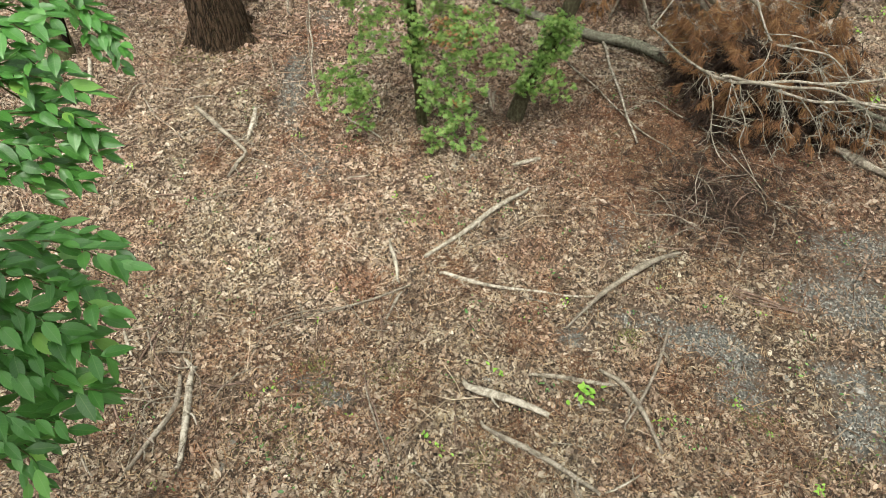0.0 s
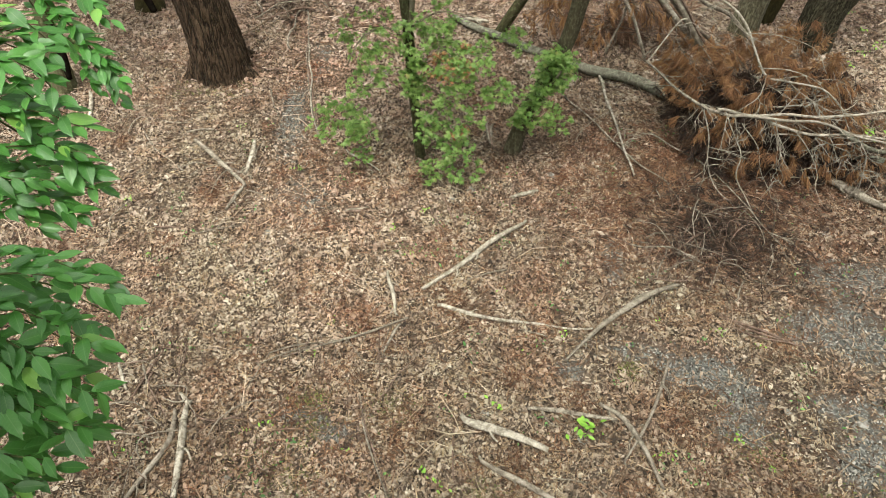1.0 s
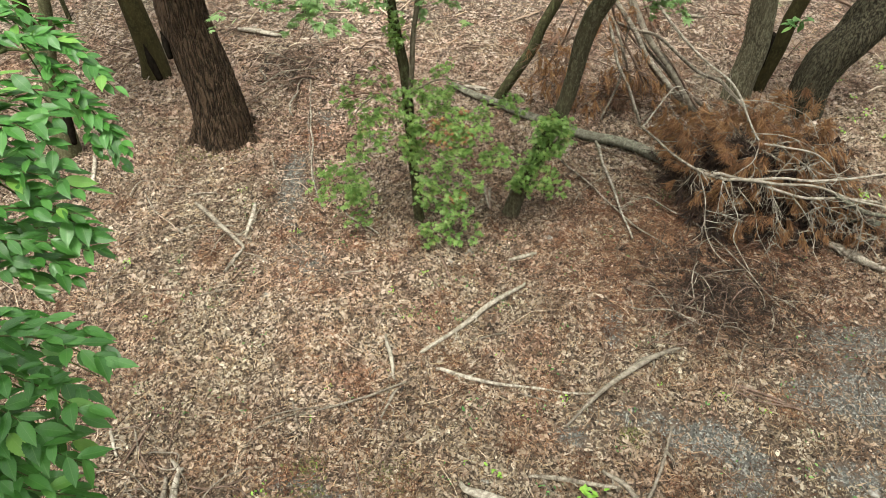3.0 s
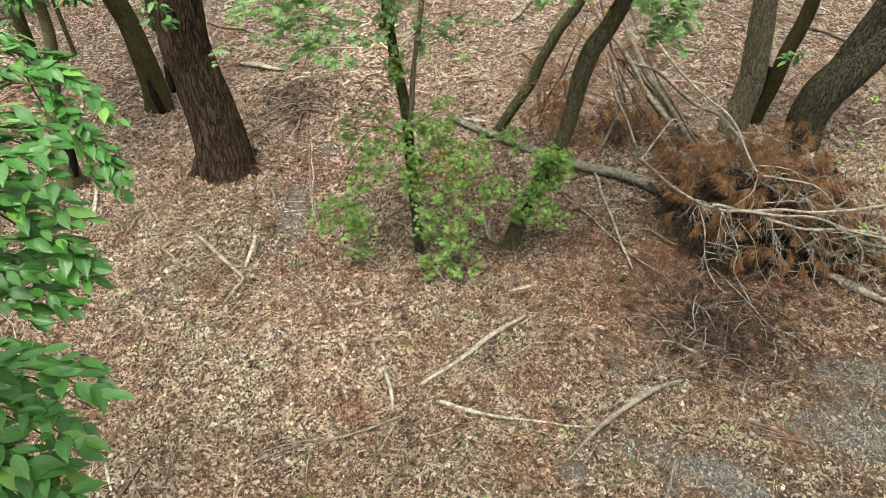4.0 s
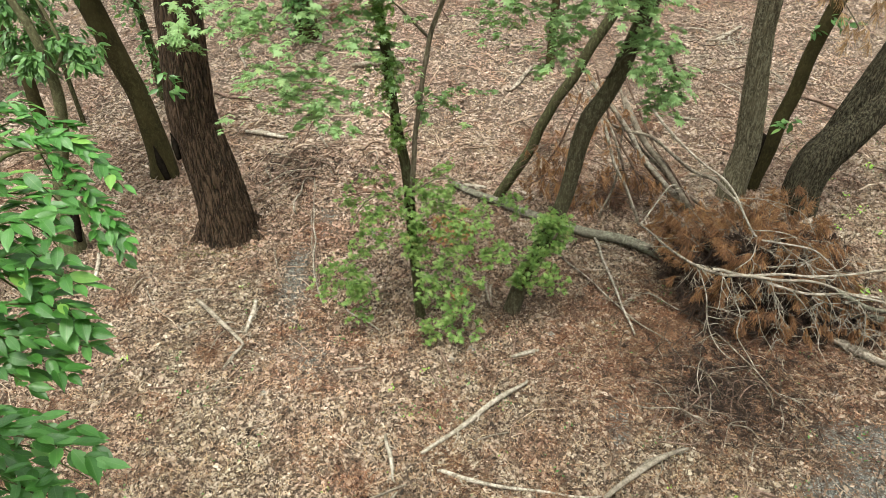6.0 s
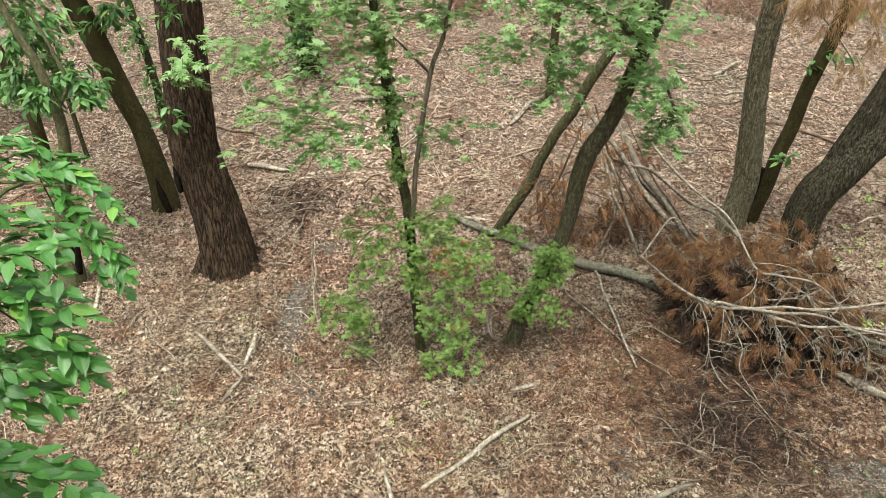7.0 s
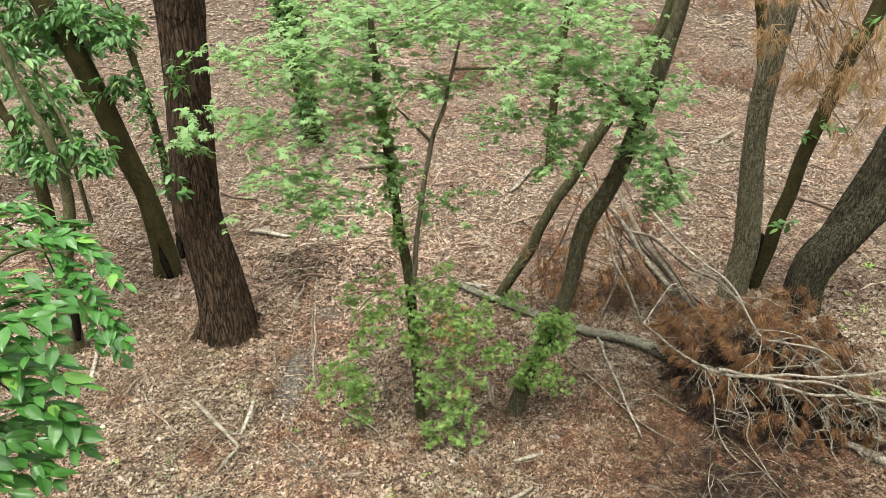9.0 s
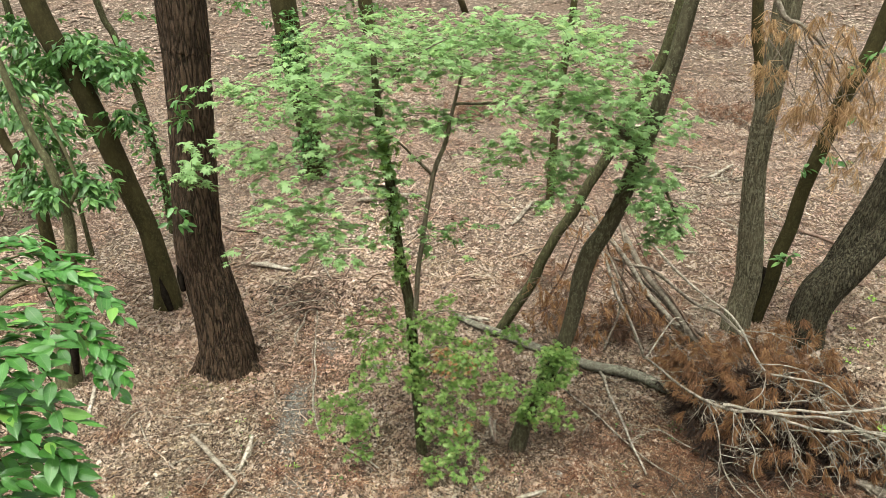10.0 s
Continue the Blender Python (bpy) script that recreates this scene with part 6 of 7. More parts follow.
def leafy_twig(points, size, spacing, view_fill=True):
    """One twig of the spray with leaves set alternately along it; low sprays get a second, set back from the camera."""
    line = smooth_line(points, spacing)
    branch = under(tube_part("twig", points, [0.004, 0.003, 0.0015], M_TWIG_GREEN, sides=6, step=0.06, wobble=0.01, seed=points[0][2] * 7), near_tree)
    for i, q in enumerate(line[1:], 1):
        d = (line[min(i + 1, len(line) - 1)] - line[i - 1]).normalized()
        heading = math.atan2(d.y, d.x) - math.pi / 2
        side = (1 if i % 2 else -1) * near_gen.uniform(0.3, 0.8) if i < len(line) - 1 else 0.0
        ob = new("leaf", NEAR_LEAVES[int(near_gen.integers(4))])
        s = size * near_gen.uniform(0.72, 1.15)
        turn = Euler((near_gen.normal(-0.10, 0.24), near_gen.normal(0, 0.26), heading + side + near_gen.normal(0, 0.2)), "XYZ").to_matrix().to_4x4()
        ob.matrix_basis = Matrix.Translation(q + Vector(near_gen.normal(0, 0.008, 3)) + Vector((0, 0, 0.008))) @ turn @ Matrix.Diagonal((s, s, s, 1))
        ob.parent = branch
    # second twig moved away along the camera's view to fill gaps behind the first
    if view_fill and points[0][1] < 1.5:
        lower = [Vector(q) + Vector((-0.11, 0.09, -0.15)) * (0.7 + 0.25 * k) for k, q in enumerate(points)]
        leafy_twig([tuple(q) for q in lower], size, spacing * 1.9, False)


leafy_twig([(-2.09, 2.76, 3.65), (-1.75, 2.78, 3.68), (-1.53, 2.77, 3.66)], 0.096, 0.022)
leafy_twig([(-2.09, 2.76, 3.65), (-1.93, 3.03, 3.66), (-1.7, 3.01, 3.63)], 0.096, 0.022)
leafy_twig([(-1.75, 2.78, 3.68), (-1.53, 2.74, 3.62), (-1.37, 2.66, 3.51)], 0.096, 0.022)
leafy_twig([(-1.75, 2.78, 3.68), (-1.68, 2.95, 3.59), (-1.51, 2.87, 3.47)], 0.096, 0.022)
leafy_twig([(-1.7, 2.74, 3.63), (-1.48, 2.62, 3.45), (-1.39, 2.52, 3.32)], 0.096, 0.022)
leafy_twig([(-1.7, 2.74, 3.63), (-1.62, 2.74, 3.32), (-1.53, 2.64, 3.18)], 0.096, 0.022)
leafy_twig([(-1.75, 2.77, 3.67), (-1.62, 2.7, 3.57), (-1.55, 2.64, 3.49)], 0.096, 0.022)
leafy_twig([(-1.75, 2.77, 3.67), (-1.77, 2.86, 3.42), (-1.69, 2.8, 3.33)], 0.096, 0.022)
leafy_twig([(-2.04, 2.83, 3.75), (-1.84, 2.87, 3.81), (-1.72, 2.82, 3.73)], 0.096, 0.022)
leafy_twig([(-2.04, 2.83, 3.75), (-1.99, 3.06, 3.68), (-1.86, 3, 3.59)], 0.096, 0.022)
leafy_twig([(-1.55, 2.62, 3.46), (-1.4, 2.56, 3.38), (-1.34, 2.5, 3.3)], 0.096, 0.022)
leafy_twig([(-1.55, 2.62, 3.46), (-1.46, 2.61, 3.28), (-1.4, 2.55, 3.19)], 0.096, 0.022)
leafy_twig([(-1.6, 1.97, 3.84), (-1.36, 2.01, 3.9), (-1.23, 1.97, 3.84)], 0.096, 0.022)
leafy_twig([(-1.6, 1.97, 3.84), (-1.52, 2.23, 3.72), (-1.38, 2.18, 3.66)], 0.096, 0.022)
leafy_twig([(-1.6, 1.89, 3.73), (-1.34, 1.93, 3.79), (-1.21, 1.87, 3.7)], 0.096, 0.022)
leafy_twig([(-1.6, 1.89, 3.73), (-1.51, 2.18, 3.7), (-1.37, 2.11, 3.6)], 0.096, 0.022)
leafy_twig([(-1.6, 1.83, 3.64), (-1.32, 1.84, 3.66), (-1.14, 1.81, 3.61)], 0.096, 0.022)
leafy_twig([(-1.6, 1.83, 3.64), (-1.44, 1.96, 3.63), (-1.25, 1.93, 3.58)], 0.096, 0.022)
leafy_twig([(-1.6, 1.76, 3.55), (-1.31, 1.77, 3.57), (-1.11, 1.73, 3.51)], 0.096, 0.022)
leafy_twig([(-1.6, 1.76, 3.55), (-1.4, 1.85, 3.43), (-1.19, 1.8, 3.36)], 0.096, 0.022)
leafy_twig([(-1.6, 1.72, 3.49), (-1.27, 1.71, 3.48), (-1.11, 1.69, 3.45)], 0.096, 0.022)
leafy_twig([(-1.6, 1.72, 3.49), (-1.42, 1.93, 3.36), (-1.25, 1.91, 3.33)], 0.096, 0.022)
leafy_twig([(-1.53, 1.68, 3.43), (-1.31, 1.68, 3.43), (-1.19, 1.64, 3.37)], 0.096, 0.022)
leafy_twig([(-1.53, 1.68, 3.43), (-1.48, 1.89, 3.33), (-1.35, 1.84, 3.26)], 0.096, 0.022)
leafy_twig([(-1.56, 1.65, 3.39), (-1.4, 1.65, 3.39), (-1.31, 1.61, 3.34)], 0.096, 0.022)
leafy_twig([(-1.56, 1.65, 3.39), (-1.56, 1.86, 3.25), (-1.46, 1.82, 3.2)], 0.096, 0.022)
leafy_twig([(-1.52, 1.87, 3.7), (-1.31, 1.81, 3.61), (-1.18, 1.76, 3.55)], 0.096, 0.022)
leafy_twig([(-1.52, 1.87, 3.7), (-1.46, 2, 3.42), (-1.32, 1.95, 3.35)], 0.096, 0.022)
leafy_twig([(-1.56, 1.93, 3.79), (-1.4, 1.91, 3.76), (-1.29, 1.86, 3.69)], 0.096, 0.022)
leafy_twig([(-1.56, 1.93, 3.79), (-1.57, 2.09, 3.6), (-1.45, 2.03, 3.52)], 0.096, 0.022)
leafy_twig([(-1.44, 1.29, 3.47), (-1.18, 1.31, 3.49), (-1.05, 1.29, 3.47), (-0.9, 1.24, 3.43)], 0.096, 0.022)
leafy_twig([(-1.44, 1.29, 3.47), (-1.3, 1.46, 3.41), (-1.16, 1.43, 3.39), (-1, 1.38, 3.34)], 0.096, 0.022)
leafy_twig([(-1.44, 1.24, 3.43), (-1.18, 1.22, 3.42), (-0.96, 1.14, 3.35)], 0.096, 0.022)
leafy_twig([(-1.44, 1.24, 3.43), (-1.28, 1.35, 3.34), (-1.04, 1.26, 3.26)], 0.096, 0.022)
leafy_twig([(-1.44, 1.14, 3.34), (-1.18, 1.1, 3.31), (-0.97, 1.04, 3.26)], 0.096, 0.022)
leafy_twig([(-1.44, 1.14, 3.34), (-1.36, 1.28, 3.14), (-1.12, 1.22, 3.08)], 0.096, 0.022)
leafy_twig([(-1.44, 1.04, 3.26), (-1.2, 1, 3.23), (-0.98, 0.97, 3.21)], 0.096, 0.022)
leafy_twig([(-1.44, 1.04, 3.26), (-1.37, 1.1, 2.96), (-1.13, 1.08, 2.94)], 0.096, 0.022)
leafy_twig([(-1.44, 0.96, 3.2), (-1.21, 0.91, 3.15), (-1.08, 0.9, 3.14)], 0.096, 0.022)
leafy_twig([(-1.44, 0.96, 3.2), (-1.38, 0.97, 2.91), (-1.24, 0.95, 2.9)], 0.096, 0.022)
leafy_twig([(-1.41, 0.85, 3.1), (-1.23, 0.85, 3.1), (-1.15, 0.79, 3.06)], 0.096, 0.022)
leafy_twig([(-1.41, 0.85, 3.1), (-1.4, 0.92, 2.82), (-1.31, 0.85, 2.77)], 0.096, 0.022)
leafy_twig([(-1.42, 1.19, 3.39), (-1.23, 1.16, 3.36), (-1.1, 1.1, 3.31)], 0.096, 0.022)
leafy_twig([(-1.42, 1.19, 3.39), (-1.34, 1.2, 3.24), (-1.2, 1.13, 3.19)], 0.096, 0.022)
leafy_twig([(-1.42, 1.07, 3.29), (-1.23, 1.05, 3.27), (-1.11, 1.01, 3.24)], 0.096, 0.022)
leafy_twig([(-1.42, 1.07, 3.29), (-1.34, 1.07, 3.13), (-1.22, 1.03, 3.09)], 0.096, 0.022)
under(tube_part("limb", [(-2.92, 0.56, 4.40), (-2.0, 2.06, 3.69), (-1.81, 2.75, 3.64)], [0.034, 0.017, 0.008], M_TWIG_GREEN, sides=12, step=0.06, wobble=0.02, seed=0.0), near_tree)
under(tube_part("side_twig", [(-1.81, 2.75, 3.64), (-1.95, 2.75, 3.65), (-2.09, 2.76, 3.65)], [0.008, 0.006, 0.005], M_TWIG_GREEN, sides=7, step=0.06, wobble=0.01), near_tree)
under(tube_part("side_twig", [(-1.81, 2.75, 3.64), (-1.75, 2.75, 3.64), (-1.7, 2.74, 3.63)], [0.008, 0.006, 0.005], M_TWIG_GREEN, sides=7, step=0.06, wobble=0.01), near_tree)
under(tube_part("side_twig", [(-1.81, 2.75, 3.64), (-1.92, 2.79, 3.7), (-2.04, 2.83, 3.75)], [0.008, 0.006, 0.005], M_TWIG_GREEN, sides=7, step=0.06, wobble=0.01), near_tree)
under(tube_part("limb", [(-2.92, 0.56, 3.60), (-2.0, 1.36, 3.67), (-1.57, 1.81, 3.62)], [0.034, 0.017, 0.008], M_TWIG_GREEN, sides=12, step=0.06, wobble=0.02, seed=1.0), near_tree)
under(tube_part("side_twig", [(-1.57, 1.81, 3.62), (-1.59, 1.89, 3.73), (-1.6, 1.97, 3.84)], [0.008, 0.006, 0.005], M_TWIG_GREEN, sides=7, step=0.06, wobble=0.01), near_tree)
under(tube_part("side_twig", [(-1.57, 1.81, 3.62), (-1.59, 1.85, 3.68), (-1.6, 1.89, 3.73)], [0.008, 0.006, 0.005], M_TWIG_GREEN, sides=7, step=0.06, wobble=0.01), near_tree)
under(tube_part("side_twig", [(-1.57, 1.81, 3.62), (-1.59, 1.77, 3.56), (-1.6, 1.72, 3.49)], [0.008, 0.006, 0.005], M_TWIG_GREEN, sides=7, step=0.06, wobble=0.01), near_tree)
under(tube_part("side_twig", [(-1.57, 1.81, 3.62), (-1.55, 1.75, 3.53), (-1.53, 1.68, 3.43)], [0.008, 0.006, 0.005], M_TWIG_GREEN, sides=7, step=0.06, wobble=0.01), near_tree)
under(tube_part("side_twig", [(-1.57, 1.81, 3.62), (-1.57, 1.73, 3.5), (-1.56, 1.65, 3.39)], [0.008, 0.006, 0.005], M_TWIG_GREEN, sides=7, step=0.06, wobble=0.01), near_tree)
under(tube_part("side_twig", [(-1.57, 1.81, 3.62), (-1.55, 1.84, 3.66), (-1.52, 1.87, 3.7)], [0.008, 0.006, 0.005], M_TWIG_GREEN, sides=7, step=0.06, wobble=0.01), near_tree)
under(tube_part("side_twig", [(-1.57, 1.81, 3.62), (-1.57, 1.87, 3.71), (-1.56, 1.93, 3.79)], [0.008, 0.006, 0.005], M_TWIG_GREEN, sides=7, step=0.06, wobble=0.01), near_tree)
under(tube_part("limb", [(-2.92, 0.56, 2.80), (-2.0, 0.82, 3.36), (-1.43, 1.1, 3.31)], [0.034, 0.017, 0.008], M_TWIG_GREEN, sides=12, step=0.06, wobble=0.02, seed=2.0), near_tree)
under(tube_part("side_twig", [(-1.43, 1.1, 3.31), (-1.44, 1.19, 3.39), (-1.44, 1.29, 3.47)], [0.008, 0.006, 0.005], M_TWIG_GREEN, sides=7, step=0.06, wobble=0.01), near_tree)
under(tube_part("side_twig", [(-1.43, 1.1, 3.31), (-1.44, 1.17, 3.37), (-1.44, 1.24, 3.43)], [0.008, 0.006, 0.005], M_TWIG_GREEN, sides=7, step=0.06, wobble=0.01), near_tree)
under(tube_part("side_twig", [(-1.43, 1.1, 3.31), (-1.44, 1.03, 3.25), (-1.44, 0.96, 3.2)], [0.008, 0.006, 0.005], M_TWIG_GREEN, sides=7, step=0.06, wobble=0.01), near_tree)
under(tube_part("side_twig", [(-1.43, 1.1, 3.31), (-1.42, 0.97, 3.21), (-1.41, 0.85, 3.1)], [0.008, 0.006, 0.005], M_TWIG_GREEN, sides=7, step=0.06, wobble=0.01), near_tree)
under(tube_part("side_twig", [(-1.43, 1.1, 3.31), (-1.43, 1.14, 3.35), (-1.42, 1.19, 3.39)], [0.008, 0.006, 0.005], M_TWIG_GREEN, sides=7, step=0.06, wobble=0.01), near_tree)


# unseen crown added to the tree, over and behind the camera, to shade the near floor
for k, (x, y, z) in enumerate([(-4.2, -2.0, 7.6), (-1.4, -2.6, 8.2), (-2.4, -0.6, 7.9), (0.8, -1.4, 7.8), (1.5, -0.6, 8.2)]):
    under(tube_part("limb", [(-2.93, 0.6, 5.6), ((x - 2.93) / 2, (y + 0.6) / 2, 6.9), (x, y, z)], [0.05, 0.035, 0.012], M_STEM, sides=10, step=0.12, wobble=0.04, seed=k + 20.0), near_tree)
# unseen bough added above the view to shade the lower leaf sprays
foliage("shade_bough_leaves", [(-1.35, 0.3, 5.5, 0.6, 0.5, 0.12, 260), (-1.0, 0.55, 5.7, 0.5, 0.35, 0.12, 160), (-1.75, 0.6, 4.5, 0.4, 0.4, 0.12, 320), (-1.55, 0.9, 4.6, 0.4, 0.3, 0.1, 240)], OVATE, 0.12, M_LEAF_FAR, near_tree, near_gen, M_STEM, 1.5, 0.4)
under(tube_part("limb", [(-2.93, 0.6, 5.0), (-2.0, 0.45, 5.4), (-1.2, 0.4, 5.55)], [0.04, 0.025, 0.008], M_STEM, sides=10, step=0.1, wobble=0.03, seed=41.0), near_tree)
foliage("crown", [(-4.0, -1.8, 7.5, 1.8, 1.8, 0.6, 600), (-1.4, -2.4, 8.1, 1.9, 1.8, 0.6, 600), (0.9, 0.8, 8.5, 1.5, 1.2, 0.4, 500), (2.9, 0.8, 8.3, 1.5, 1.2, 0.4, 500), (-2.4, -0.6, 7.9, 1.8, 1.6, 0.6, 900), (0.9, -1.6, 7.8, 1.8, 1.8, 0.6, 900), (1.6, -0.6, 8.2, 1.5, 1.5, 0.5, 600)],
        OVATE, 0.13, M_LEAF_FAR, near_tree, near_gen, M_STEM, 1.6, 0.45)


# ---------------------------------------------------------------- seedlings and stones
def seedling(x, y, size, leaves, seed):
    gen = np.random.default_rng(seed)
    z = floor_at(x, y)
    top = root("seedling", (x, y, z), "small bright green seedling growing through leaf litter", "plant", "seedlings")
    under(tube_part("stem", [(x, y, z - 0.02), (x + 0.01, y, z + size * 0.5), (x + 0.01, y + 0.01, z + size)], [0.004, 0.003, 0.002], M_SPROUT, sides=6, step=0.03), top)
    p = np.array([x, y, z]) + gen.normal(0, 1, (leaves, 3)) * (size * 0.55, size * 0.55, size * 0.2) + (0, 0, size * 0.75)
    p[:, 2] = np.maximum(p[:, 2], z + 0.02)
    n = leaves
    mesh = mass("leaves", *OVATE, p, turns_from(gen.uniform(0, 6.28, n), gen.normal(-0.2, 0.3, n), gen.normal(0, 0.3, n)), size * gen.uniform(0.5, 0.8, n))
    under(link("leaves", mesh, None, M_SPROUT), top)


def stone(x, y, size, seed):
    bm = bmesh.new()
    bmesh.ops.create_icosphere(bm, subdivisions=2, radius=size)
    for v in bm.verts:
        v.co *= 1 + 0.5 * noise.noise(v.co / size * 0.9 + Vector((seed, 0, 0)))
        v.co.z *= 0.5
    ob = part("stone", bm, M_STONE, None)
    ob.location = (x, y, floor_at(x, y) + size * 0.15)
    ob.rotation_euler.z = seed
    tagged(ob, "pale grey stone half sunk in leaf litter", "stone", "stones on the forest floor")


seedling(1.13, 2.64, 0.1, 22, 1)
seedling(0.46, 2.85, 0.06, 9, 2)
seedling(1.70, 2.45, 0.05, 7, 3)
seedling(-0.13, 2.32, 0.06, 7, 4)
seedling(-0.98, 2.92, 0.04, 6, 5)
seedling(0.19, 2.95, 0.035, 4, 6)
seedling(2.33, 2.59, 0.05, 7, 7)
seedling(1.08, 3.54, 0.05, 7, 8)
seedling(-0.96, 3.72, 0.04, 5, 9)
seedling(2.76, 1.91, 0.06, 8, 10)
seedling(-1.09, 3.35, 0.05, 6, 11)
seedling(2.45, 3.57, 0.05, 6, 12)
seedling(0.66, 3.39, 0.03, 4, 13)
seedling(-1.35, 2.71, 0.05, 7, 14)
seedling(-1.53, 2.64, 0.04, 5, 15)
seedling(-2.10, 1.90, 0.04, 4, 16)
seedling(-2.45, 2.48, 0.04, 5, 17)
seedling(-0.02, 2.19, 0.05, 6, 18)
seedling(2.50, 2.33, 0.04, 5, 19)
seedling(1.92, 3.70, 0.04, 5, 20)
seedling(0.56, 4.07, 0.04, 5, 21)
seedling(-0.17, 5.10, 0.05, 7, 22)
seedling(-0.30, 4.51, 0.04, 5, 23)
seedling(-0.43, 3.86, 0.04, 4, 24)
seedling(-0.72, 2.49, 0.04, 4, 25)
seedling(-2.30, 6.40, 0.06, 6, 26)
seedling(5.72, 8.07, 0.08, 9, 27)
seedling(5.43, 7.93, 0.07, 8, 28)
seedling(5.62, 8.92, 0.09, 9, 29)
seedling(6.33, 9.14, 0.09, 10, 30)
seedling(5.64, 8.42, 0.06, 7, 31)
seedling(5.66, 7.54, 0.07, 8, 32)
seedling(5.17, 7.67, 0.06, 7, 33)
seedling(-2.81, 4.50, 0.05, 6, 34)
seedling(2.73, 3.42, 0.04, 5, 35)
seedling(-0.47, 4.85, 0.05, 7, 36)
seedling(-1.55, 5.73, 0.05, 7, 37)
seedling(-3.24, 5.25, 0.05, 6, 38)
seedling(4.84, 6.3, 0.14, 12, 52)
stone(1.17, 5.63, 0.06, 39)
stone(0.12, 5.28, 0.05, 40)
stone(0.32, 5.42, 0.05, 41)
stone(3.85, 4.79, 0.05, 42)
stone(3.34, 2.71, 0.05, 43)
stone(2.78, 2.81, 0.03, 44)
stone(0.35, 2.81, 0.035, 45)
stone(1.10, 2.57, 0.045, 46)
stone(-1.65, 2.07, 0.04, 47)
stone(-1.60, 2.25, 0.035, 48)
stone(-0.88, 7.60, 0.05, 49)
stone(-0.70, 7.56, 0.06, 50)
stone(-1.72, 4.80, 0.04, 51)


# ---------------------------------------------------------------- undergrowth and litter, too many to count
shrub = root("undergrowth", (UNDER_PADS[0][0], UNDER_PADS[0][1], floor_at(UNDER_PADS[0][0], UNDER_PADS[0][1])), "dark green leafy undergrowth on the hillside", "shrub")
foliage("leaves", UNDER_PADS[:2], OVATE, 0.13, M_LEAF_FAR, shrub, gen, M_STEM, 1.2, 0.6)
far_shrub = root("undergrowth", (UNDER_PADS[2][0], UNDER_PADS[2][1], floor_at(UNDER_PADS[2][0], UNDER_PADS[2][1])), "pale green far undergrowth on the hillside", "shrub")
foliage("leaves", UNDER_PADS[2:], OVATE, 0.16, M_LEAF_FAR, far_shrub, gen, M_STEM, 1.2, 0.6)


def floor_places(n, x0, x1, y0, y1, gen, bare=1.0):
    """Places on the floor, fewer where the gravel is bare and round the pine and brush."""
    x, y = gen.uniform(x0, x1, n), gen.uniform(y0, y1, n)
    # fewer leaves by pine and brush: needle mat, and bared soil darkens their shade
    thin = 0.36 * np.exp(-((x - 2.75) / 1.3) ** 2 - ((y - 5.4) / 0.95) ** 2) + 0.45 * np.exp(-((x - 2.7) / 0.5) ** 2 - ((y - 4.8) / 0.45) ** 2) + 0.35 * np.exp(-((x - 3.7) / 0.9) ** 2 - ((y - 5.7) / 0.5) ** 2)
    keep = gen.uniform(0, 1, n) > thin + bare * np.clip(gravel_amount(x, y) * 1.6, 0, 0.9)
    x, y = x[keep], y[keep]
    return np.stack([x, y, slope_z(x, y)], 1)


